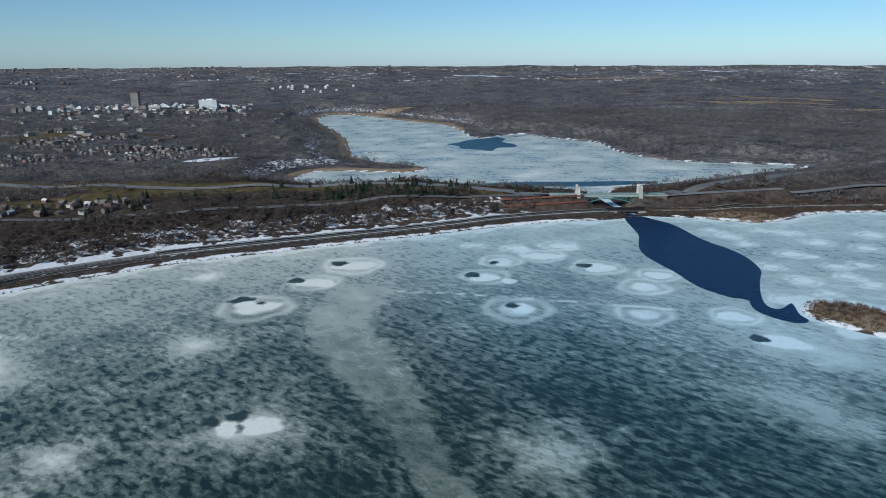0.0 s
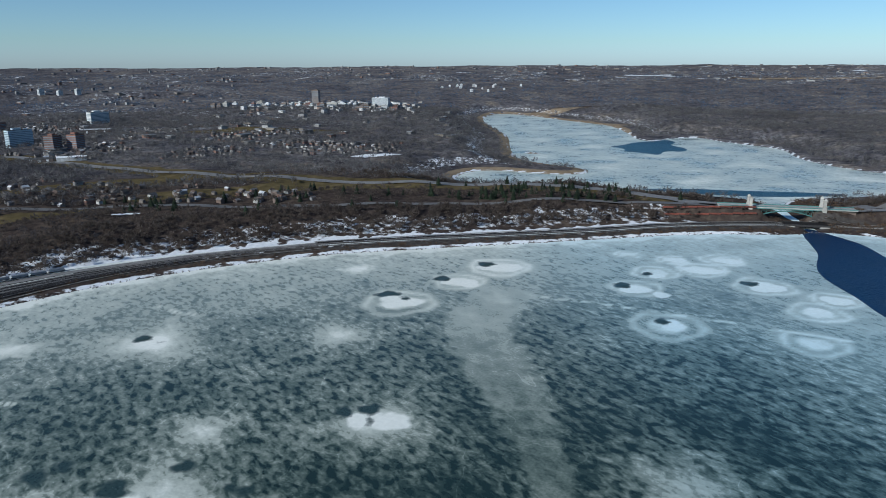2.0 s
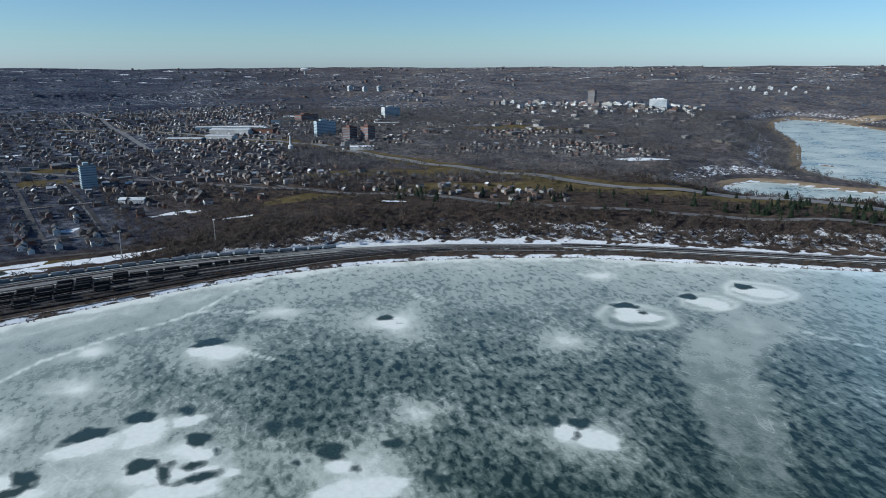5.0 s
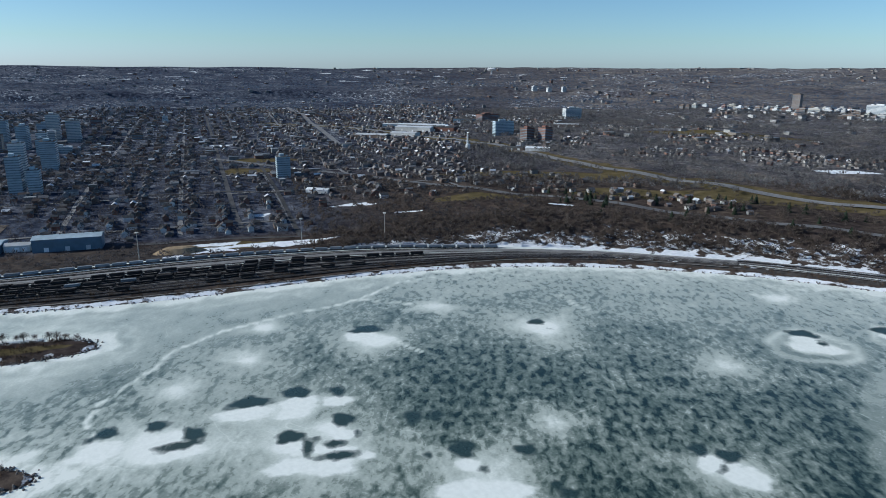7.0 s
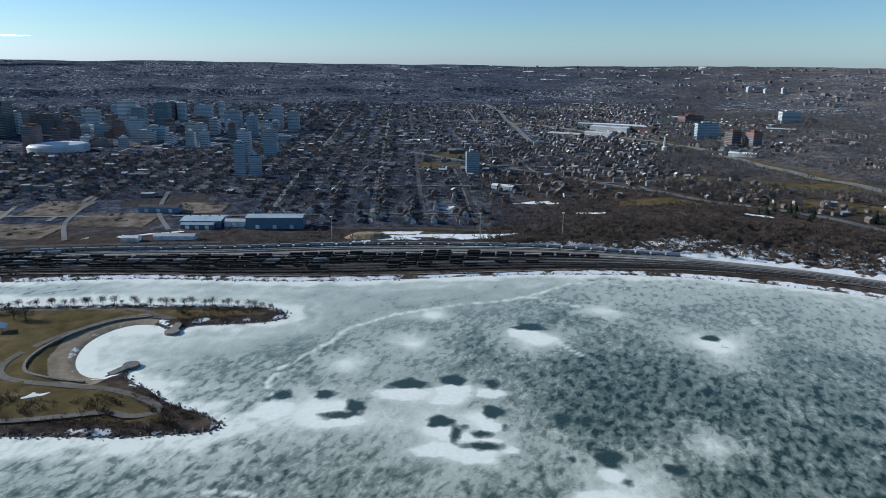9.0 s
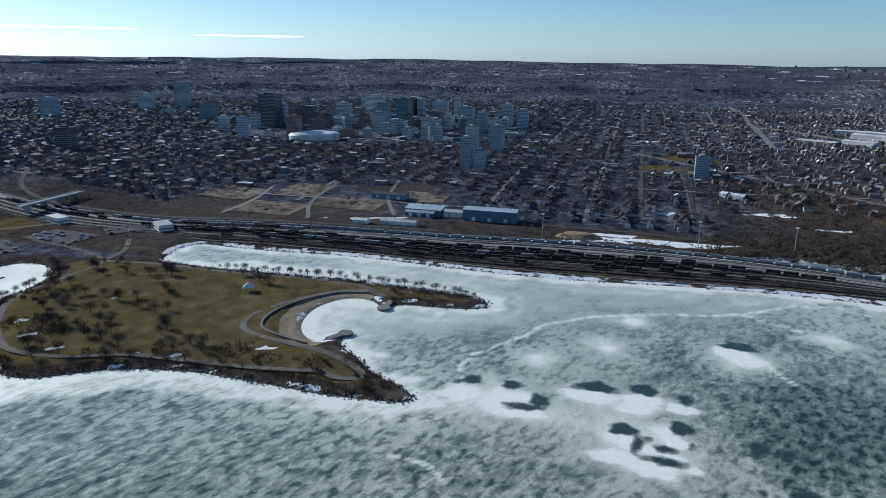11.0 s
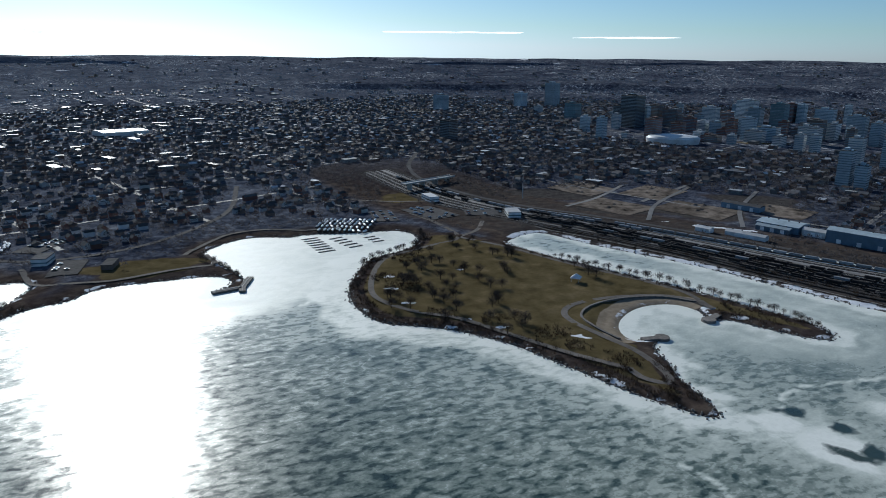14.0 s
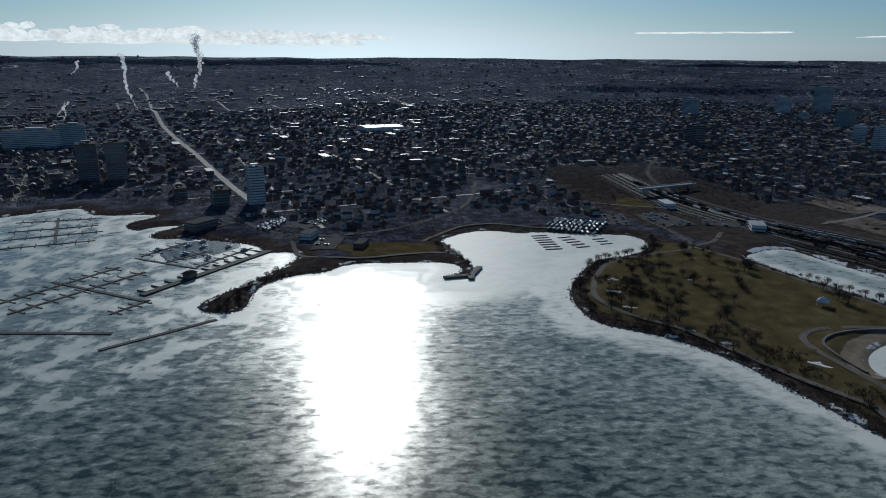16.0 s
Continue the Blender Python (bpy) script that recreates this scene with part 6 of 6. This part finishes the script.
for p in along([(-220, -398), (-190, -386), (-160, -362), (-145, -350)], 7):
    tree(p[0] + rnd.gauss(0, 2), p[1] + rnd.gauss(0, 2), rnd.uniform(0.5, 0.9), "bare tree on the stony marina point", "trees on the point")
for p in along([(-372, -365), (-364, -335), (-350, -308)], 6):
    tree(p[0] + rnd.gauss(0, 2), p[1] + rnd.gauss(0, 2), rnd.uniform(0.5, 0.8), "bare tree beside the breakwater", "trees by the breakwater")
for p in along([(-425, -238), (-460, -240), (-512, -228), (-545, -245)], 8):
    tree(p[0] + rnd.gauss(0, 2), p[1] + 6 + rnd.gauss(0, 2), rnd.uniform(0.6, 0.9), "bare tree along the cove's shore", "trees along the cove")
for k in range(150):
    a = rnd.uniform(-12, 44) if k < 70 else rnd.gauss(8, 5)
    rr = rnd.uniform(730, 880) if k < 70 else rnd.uniform(775, 850)
    x, y = CX - rr * math.sin(radians(a)), CY + rr * math.cos(radians(a))
    if shore_distance(np.array([x]), np.array([y]))[0] > 100:
        evergreen(x, y, rnd.uniform(0.7, 1.4))

for _ in range(16):
    u = rnd.random()
    tree(262 + 78 * u + rnd.gauss(0, 4), 468 - 66 * u + rnd.gauss(0, 7), rnd.uniform(0.4, 0.75), "small bare tree on the islet", "trees on the islet")
fill = [clump(k, 34, 10.0, 4.0) for k in range(5)]
mid = [clump(k + 9, 18, 10.0, 4.4) for k in range(5)]
sparse = [clump(k + 60, 5, 10.0, 7.0) for k in range(4)]
near_city = [clump(k + 40, 14, 10.0, 4.8) for k in range(5)]
thin = [clump(k + 20, 8, 10.0, 5.5) for k in range(4)]
brush = [shrub_shape(k, 26, 2.6, 2.2) for k in range(4)]


def wood(n, seed, r0, r1, a0, a1, shapes, density, size, name, label, lift=-0.6):
    p, s = random_land(n, seed, r0, r1, a0, a1)
    p = p[density(p[:, 0], p[:, 1]) > s.rand(len(p))]
    z = height(p[:, 0], p[:, 1])
    # woods beyond 2000 m take the twigs tinted blue for haze
    return scatter(name, shapes, p, z + lift, s.uniform(0, 6.28, len(p)), s.uniform(*size, len(p)), "hazed_twig" if r0 > 2000 else "lit_west_twig" if "valley" in name else "dim_town_twig" if a0 > 40 else "twig", label, "trees")


def clear_of(x, y):
    """1 where trees may stand: off the roads, yards, lawns and lots."""
    d = shore_distance(x, y)
    m = smooth(d, 3, 8) * (sdf(YARD, x, y) < -5)
    m = m * (np.hypot((x + 760) / 110, (y + 50) / 170) > 1)
    for key in ROADS:
        m = m * (line_distance(ROADS[key][0], x, y) > 0.5 * ROADS[key][1] + (16 if key == "highway" else 7 if ROADS[key][1] > 8 else 2.5))
    for px, py, a, b in DIRT + FIELDS:
        m = m * (oval(x, y, px, py, a, b, 0.1) > 1.0)
    for px, py, a, b in LAWN:
        m = m * np.where(oval(x, y, px, py, a, b, 0.1) > 1.0, 1, 0.06)
    for px, py, a, b in SNOWS:
        m = m * (oval(x, y, px, py, a, b, 0.1) > 1.1)
    m = m * (sdf(park_line, x, y) < 0)
    for lx, ly, sx, sy, tn_ in LOTS:
        m = m * (np.hypot(x - lx, y - ly) > 0.6 * max(sx, sy))
    for px, py, sx, sy, *_ in SHEDS:
        m = m * (np.hypot(x - px, y - py) > 0.62 * sx)
    return m


def bluff_wood(x, y):
    d = shore_distance(x, y)
    return clear_of(x, y) * smooth(d, 52, 66) * (1 - 0.8 * smooth(d, 125, 150))


wood(17000, 41, 560, 1000, -24, 64, fill, bluff_wood, (0.55, 0.95), "bluff_woods", "bare brown woods on the snowy bluff above the tracks")


def west_wood(x, y):
    d = shore_distance(x, y)
    return clear_of(x, y) * smooth(d, 8, 30) * (0.55 + 0.45 * smooth(wave(x, y, 260, 5), -0.4, 0.3)) * (1 - 0.30 * city_mask(x, y))


wood(34000, 42, 880, 2350, -40, 50, mid, west_wood, (0.75, 1.25), "valley_woods", "bare grey-brown woods round the shallow bay")


def city_trees(x, y):
    d = shore_distance(x, y)
    lots = np.where((x > -720) & (x < -540) & (y > -340) & (y < -160), 0.12, 1.0)
    az = azimuth(x, y)
    az = np.where(az < -150, az + 360, az)
    lots = lots * (1 - 0.25 * smooth(az, 112, 134) * smooth(np.hypot(x - CX, y - CY), 650, 850))
    return lots * clear_of(x, y) * smooth(d, 14, 30) * (0.7 + 0.4 * wave(x, y, 200, 6)) * (np.hypot((x + 1600) / 300, (y - 20) / 300) > 1)


wood(66000, 45, 380, 1350, 44, 205, near_city, city_trees, (0.40, 0.80), "garden_trees", "bare garden trees between the nearer houses")
wood(46000, 43, 1300, 2400, 44, 205, thin, city_trees, (0.40, 0.75), "street_trees", "bare street and garden trees between the houses")
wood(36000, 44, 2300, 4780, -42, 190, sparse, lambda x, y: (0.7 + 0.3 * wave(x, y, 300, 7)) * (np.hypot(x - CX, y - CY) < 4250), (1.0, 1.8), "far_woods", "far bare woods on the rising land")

# brush on the shores
def shore_brush(x, y):
    d = shore_distance(x, y)
    park = sdf(park_line, x, y)
    south = np.where(park > -2, (d > 1.5) * (1 - smooth(d, 7, 15)) * ((y < 45) & (y - 0.9 * x > -20) & (x > -400) | (y < -195) & (x > -440)), 0)
    tip = (park > 1) * (1 - smooth(np.hypot(x + 300, y - 48), 10, 22))
    spit = (park > 1) * (x + 0.45 * y < -385) * (y > 52) * 0.6
    rail = (sdf(YARD, x, y) < -1) * (d > 4) * (d < 26) * (y > -130) * (x < 200) * (park < -20) * 0.3
    point = (d > 1) * (np.hypot(x + 175, y + 370) < 55) * 0.5
    banks = (d > 1) * (d < 60) * (x > 235) * (y > 700) * 0.7
    for bx, by, bs in ((-343, -40, 13), (-318, 8, 15), (-347, -81, 10), (-377, -168, 16), (-340, -120, 12), (-395, -190, 16), (-452, -205, 14), (-330, -20, 8)):
        spit = spit + (park > 2) * (np.hypot(x - bx, y - by) < bs) * 0.75
    spit = spit + (park > 1) * (d < 12) * (x + 0.42 * y < -455) * 0.5
    isle = (sdf(ISLET_LINE, x, y) > 1) * 0.9
    beach = line_distance([(-446, 30), (-440, 8), (-420, -6), (-396, -11), (-374, -9), (-362, 0), (-350, 14)], x, y) > 14
    south, tip = south * beach, tip * beach
    return np.clip(south * 0.9 + tip + spit + rail + point + banks + isle, 0, 1)


p, s_ = random_land(150000, 51, 250, 960, -42, 178)
p = p[shore_brush(p[:, 0], p[:, 1]) > s_.rand(len(p))]
scatter("shore_brush", brush, p, height(p[:, 0], p[:, 1]) - 0.1, s_.uniform(0, 6.28, len(p)), s_.uniform(0.5, 1.35, len(p)), "shrub", "dry brown brush along the shore", "brush")

# stones along the water's edge
def stones():
    shapes = []
    for k in range(4):
        q = random.Random(k + 60)
        s = Shape().drum(0, 0, -0.4, 0.8, 1.1, 6, 0.45, q.uniform(0.8, 1.4))
        s.v = [(a + q.uniform(-.15, .15), b + q.uniform(-.15, .15), c + q.uniform(-.15, .15)) for a, b, c in s.v]
        shapes.append(s)
    q = np.random.RandomState(8)
    line = np.vstack([LAND_LINE, LAND_LINE[:1]])
    seg = np.hypot(*np.diff(line, axis=0).T)
    pts = []
    for (a, b), L in zip(zip(line[:-1], line[1:]), seg):
        m = (a + b) / 2
        if np.hypot(*(m - (CX, CY))) > 900 or L > 200:
            continue
        n = int(L * (1.5 if m[0] > -545 and m[1] < 130 else 0.5))
        t = q.rand(n)[:, None]
        d = (b - a) / max(L, 1e-6)
        pts.append(a + (b - a) * t + np.array((-d[1], d[0])) * q.normal(0.0, 1.3, n)[:, None])
    pts = np.vstack(pts)
    keep = line_distance([(-446, 30), (-440, 8), (-420, -6), (-396, -11), (-374, -9), (-364, -2)], pts[:, 0], pts[:, 1]) > 12
    pts = pts[keep]
    z = np.maximum(height(pts[:, 0], pts[:, 1]), 0)
    scatter("shore_stones", shapes, pts, z, q.uniform(0, 6.28, len(pts)), q.uniform(0.35, 1.1, len(pts)), "rock", "dark armour stones along the shore", "stones")


stones()

# ---- docks, boats and cars ----
def dock(a, b, width=2.4, fingers=0, reach=7.0, sides=(1, -1), name="floating_dock", label="weathered plank floating dock frozen into the ice", z=0.35):
    a, b = Vector((*a, 0)), Vector((*b, 0))
    L = (b - a).length
    d = (b - a).normalized()
    t = thing(name, label, "dock", pose(a.x, a.y, 0.05, 0, 0, math.degrees(math.atan2(d.y, d.x))), "docks of the marina")
    w = Shape().box(L / 2, 0, 0, L, width, z + 0.1)
    for k in range(max(2, int(L / 12))):
        w.drum((k + 0.5) * L / max(2, int(L / 12)), width / 2 + 0.15, 0, 0.16, 1.4, 8)
    part("walkway", w, "wood", t)
    if fingers:
        fm = Shape().box(0, reach / 2, 0, 1.1, reach, z).mesh("finger")
        pm = Shape().drum(0, reach, 0, 0.16, 1.3, 8).mesh("mooring_post")
        for k in range(fingers):
            for sd in sides:
                o = part("finger", fm, "wood", t)
                o.location = ((k + 0.5) * L / fingers, sd * width / 2, 0)
                o.rotation_euler = (0, 0, 0 if sd > 0 else math.pi)
                part("mooring_post", pm, "wood", o)
    return t


dock((-37, -474), (-133, -506), 2.6, 9, 8)
dock((-35, -446), (-143, -478), 2.6, 9, 8)
dock((-80, -502), (-114, -405), 3.0)
dock((-5, -428), (-73, -361), 3.2, name="floating_breakwater", label="dark floating breakwater frozen into the ice")
dock((-57, -339), (-133, -337), 3.2, name="floating_breakwater", label="dark floating breakwater frozen into the ice")
dock((-117, -421), (-252, -463), 6.5, 11, 9, (1,), "pier", "wide timber pier with mooring fingers", 0.9)
dock((-85, -397), (-117, -407), 2.2, 4, 6)
dock((-154, -524), (-178, -457), 2.4)
dock((-160, -526), (-210, -544), 2.2, 5, 7)
dock((-168, -493), (-214, -502), 2.2, 5, 7)
dock((-180, -462), (-245, -483), 2.2, 6, 7)
for a, b in (((-77, -639), (-151, -612)), ((-88, -673), (-170, -645)), ((-100, -705), (-176, -675)), ((-117, -745), (-186, -710))):
    dock(a, b, 2.4, 7, 6)
dock((-157, -739), (-119, -626), 2.6)
for k in range(7):
    f = k / 6
    dock((-484 + 30 * f, -322 + 41 * f), (-470 + 30 * f, -331 + 41 * f), 2.0)
for k in range(5):
    f = k / 4
    dock((-497 + 17 * f, -302 + 34 * f), (-484 + 17 * f, -308 + 34 * f), 2.0)
for k in range(3):
    dock((-515 + 5 * k, -275 + 8 * k), (-504 + 5 * k, -281 + 8 * k), 2.0)
dock((-365, -395), (-352, -378), 2.0, 3, 5)
t = thing("pier_house", "dark timber pier house on the marina pier", "building", pose(-162, -436, 0.9, 0, 0, 17))
part("wall", Shape().box(0, 0, 0, 9, 6, 4), "brown", t)
part("roof", Shape().box(0, 0, 4, 11, 8, 1.8, inset=0.6), "roof_dark", t)


def boat_parts(t, L=6.4, wrapped=True):
    h = Shape()
    n = 9
    v = []
    for i in range(n):
        u = i / (n - 1)
        w = 1.3 * (1 - u ** 3) ** 0.7 + 0.03
        x = -L / 2 + L * u
        v += [(x, -w * 0.35, 0.1 + 0.3 * u * u), (x, -w, 1.3 + 0.3 * u), (x, w, 1.3 + 0.3 * u), (x, w * 0.35, 0.1 + 0.3 * u * u)]
    f = [(4 * i + k, 4 * i + (k + 1) % 4, 4 * i + 4 + (k + 1) % 4, 4 * i + 4 + k) for i in range(n - 1) for k in range(4)] + [(3, 2, 1, 0)]
    h.add(v, f)
    part("hull", h, "hull", t)
    if wrapped:
        c = Shape()
        v = []
        for i in range(n):
            u = i / (n - 1)
            w = 1.35 * (1 - u ** 3) ** 0.7 + 0.05
            x = -L / 2 + L * u
            v += [(x, -w, 1.3 + 0.3 * u), (x, 0, 2.4 - 0.5 * u * u), (x, w, 1.3 + 0.3 * u)]
        c.add(v, [(3 * i + k, 3 * i + 3 + k, 3 * i + 4 + k, 3 * i + 1 + k) for i in range(n - 1) for k in range(2)] + [(0, 1, 2)])
        part("cover", c, "cover", t, "pale plastic winter cover")
    else:
        part("cabin", Shape().box(-0.6, 0, 1.3, 3.2, 1.9, 1.5, inset=0.15), "white", t)
        part("mast", Shape().drum(0.5, 0, 1.4, 0.09, 9.5, 6), "steel", t)
    for x in (-2, 2):
        part("cradle", Shape().box(x, 0, -0.8, 0.3, 2.2, 1.3), "iron", t)


BOAT = thing("boat", "boat in pale winter wrap on the snowy shore", "boat", pose(-513, -318, ground_z(-513, -318) + 1.0, 0, 0, 20), "boats laid up for winter")
boat_parts(BOAT)
YACHT = thing("sailing_boat", "white sailing boat with a bare mast", "boat", pose(-205, -530, 0.4, 0, 0, 15), "boats at the marina")
boat_parts(YACHT, 9.0, False)
for i in range(5):
    for k in range(11):
        if (i, k) == (0, 0):
            continue
        x, y = -500 - 3.2 * i - 0.42 * 5.2 * k + rnd.gauss(0, 0.5), -338 + 0.91 * 5.2 * k - 6.5 * i * 0.4 + rnd.gauss(0, 0.6)
        x -= 6.0 * i
        copy_thing(BOAT, pose(x, y, max(ground_z(x, y), 0.3) + 0.7, 0, 0, 25 + rnd.gauss(0, 14)))
for x, y in ((-190, -505), (-222, -535), (-200, -480), (-230, -500), (-178, -535), (-212, -515), (-235, -480)):
    copy_thing(YACHT, pose(x, y, 0.4, 0, 0, 15 + rnd.gauss(0, 8)))
for k in range(26):
    x, y = -285 + 12 * (k % 7) * -0.5 + rnd.gauss(0, 1), -520 - 5.5 * (k // 7) + rnd.gauss(0, 1) - 4 * (k % 7)
    copy_thing(BOAT, pose(x, y, ground_z(x, y) + 1.0, 0, 0, 60 + rnd.gauss(0, 8)))

CAR = thing("car", "parked passenger car in the lot", "car", pose(-620, -275, ground_z(-620, -275) + 0.7, 0, 0, 60), "cars in the lots")
part("body", Shape().box(0, 0, 0.35, 4.4, 1.8, 0.65, inset=0.05), "car_paint", CAR)
part("cabin", Shape().box(-0.2, 0, 1.0, 2.5, 1.6, 0.55, inset=0.25), "pane", CAR)
for x in (-1.4, 1.4):
    for y in (-0.85, 0.85):
        w = Shape()
        ring = [(x + 0.33 * math.cos(0.7854 * i), 0.33 + 0.33 * math.sin(0.7854 * i)) for i in range(8)]
        w.add([(px, y - 0.1, pz) for px, pz in ring] + [(px, y + 0.1, pz) for px, pz in ring], [tuple(range(8)), tuple(range(15, 7, -1))] + [(i, 8 + i, 8 + (i + 1) % 8, (i + 1) % 8) for i in range(8)])
        part("wheel", w, "tyre", CAR)
for lx, ly, sx, sy, tn_ in LOTS:
    c, q = math.cos(radians(tn_)), math.sin(radians(tn_))
    for row in np.arange(-sy / 2 + 4, sy / 2 - 2, 9.0):
        for col in np.arange(-sx / 2 + 3, sx / 2 - 2, 2.9):
            if rnd.random() < 0.26:
                x, y = lx + c * col - q * row, ly + q * col + c * row
                copy_thing(CAR, pose(x, y, max(ground_z(x, y), 0.6) + 0.62, 0, 0, tn_ + 90 + rnd.choice((0, 180))))

t = thing("beach_wall", "low dark stone wall behind the beach", "wall")
part("stonework", strip("stonework", [(-449, 36), (-449, 12), (-431, -13), (-404, -30), (-381, -32), (-366, -20), (-354, 0)], 1.6, "rock", 1.0, 4, thick=1.3), "rock", t)
# park pavilion and benches
t = thing("pavilion", "small white tent-roofed pavilion on the lawn", "pavilion", pose(-454, -55, ground_z(-454, -55)))
for x in (-3, 3):
    for y in (-3, 3):
        part("post", Shape().drum(x, y, 0, 0.15, 3.2, 8), "white", t)
part("roof", Shape().box(0, 0, 3.2, 8, 8, 3.2, inset=0.92), "white", t)
t = thing("breakwater_pier", "bent dark concrete pier at the end of the breakwater", "pier")
for a, b in (((-352, -294), (-330, -283)), ((-330, -283), (-309, -294)), ((-330, -283), (-322, -276))):
    part("deck", Shape().beam((*a, 0.9), (*b, 0.9), 5.0, 1.6), "rock", t)
    part("kerb", Shape().beam((*a, 1.85), (*b, 1.85), 0.5, 0.3), "concrete", t)
for x, y, turn, L in ((-424, 50, -20, 15), (-366, 18, 130, 14)):
    t = thing("jetty", "short dark stone jetty with a rounded head", "jetty", pose(x, y, 0, 0, 0, turn))
    part("walk", Shape().box(0, 0, -0.3, L, 5, 2.0), "rock", t)
    part("head", Shape().drum(L / 2, 0, -0.3, 5, 2.1, 14, 0.05), "rock", t)

# ---- clouds and steam near the horizon ----
def puffs(name, blobs, label, category):
    vs, fs, base = [], [], 0
    bm = bmesh.new()
    bmesh.ops.create_icosphere(bm, subdivisions=2, radius=1.0)
    sv = np.array([v.co[:] for v in bm.verts])
    sf = np.array([[v.index for v in f.verts] for f in bm.faces])
    bm.free()
    q = np.random.RandomState(len(blobs))
    for x, y, z, rx, rz in blobs:
        th = math.atan2(y - CY, x - CX) + math.pi / 2
        v = sv * (1 + 0.08 * q.randn(len(sv), 1))
        v = v * (rx, rx * 0.5, rz)
        c, s = math.cos(th), math.sin(th)
        vs.append(np.column_stack([c * v[:, 0] - s * v[:, 1] + x, s * v[:, 0] + c * v[:, 1] + y, v[:, 2] + z]))
        fs.append(sf + base)
        base += len(sv)
    me = big_mesh(name, np.vstack(vs), np.vstack(fs), True)
    me.materials.append(M["steam" if category == "steam" else "cloud"])
    return tagged(new(name, me), label, category, kind="stuff")


def at(az, dist, z):
    return CX - dist * math.sin(radians(az)), CY + dist * math.cos(radians(az)), z


q = random.Random(9)
blobs = []
for k in range(330):
    u = q.random() ** 0.8
    az = 169 - 30 * u
    thick = 78 * math.sqrt(1 - u) * (0.65 + 0.35 * math.sin(az * 1.7) * math.sin(az * 0.6)) + 10
    x, y, z = at(az, 4700 + q.uniform(0, 60), 272 + 16 * u + thick * q.random())
    blobs.append((x, y, z, q.uniform(16, 46), q.uniform(9, 17) * (1.15 - 0.5 * u)))
for k in range(130):
    u = q.random()
    x, y, z = at(169 - 27 * u, 4770, 252 + q.uniform(0, 34) * (1 - 0.5 * u))
    blobs.append((x, y, z, q.uniform(70, 130), q.uniform(8, 15)))
puffs("cloud_bank", blobs, "low white cloud bank above the far horizon", "cloud")
for az0, az1, el, th in ((109, 119, 1.9, 3.5), (98, 104, 1.55, 3)):
    blobs = []
    for k in range(40):
        az = q.uniform(az0, az1)
        x, y, z = at(az, 4740, 172 + 4740 * math.tan(radians(el)) + q.gauss(0, 2))
        blobs.append((x, y, z, q.uniform(40, 110), th * q.uniform(0.5, 1.0)))
    puffs("cloud_streak", blobs, "thin pale cloud streak above the horizon", "cloud")
for x, y, h, lean, w in ((-617, -1664, 130, 14, 7), (-1186, -2491, 190, -14, 16), (-1128, -2533, 60, 20, 10), (-430, -1590, 40, -10, 6), (-700, -3300, 130, 30, 14), (-430, -3300, 90, 10, 10), (-1010, -3300, 60, -20, 9), (-300, -2600, 90, 12, 11)):
    z0 = ground_z(x, y) + 20
    blobs = []
    n = int(h / 3.5)
    for k in range(n):
        u = k / n
        ww = w * (0.25 + 0.6 * u) * q.uniform(0.5, 1.1)
        blobs.append((x + lean * 1.6 * u + w * 0.7 * math.sin(7 * u + x) + q.gauss(0, w * 0.3 * (0.3 + u)), y + q.gauss(0, w * 0.3), z0 + h * u, ww, ww * q.uniform(0.8, 1.2)))
    puffs("steam_plume", blobs, "white steam plume rising from the works", "steam")
    t = thing("chimney_stack", "slim pale works chimney under a steam plume", "chimney", pose(x, y, z0 - 20))
    part("stack", Shape().drum(0, 0, -2, w * 0.28, 24, 10, 0.2), "concrete", t)
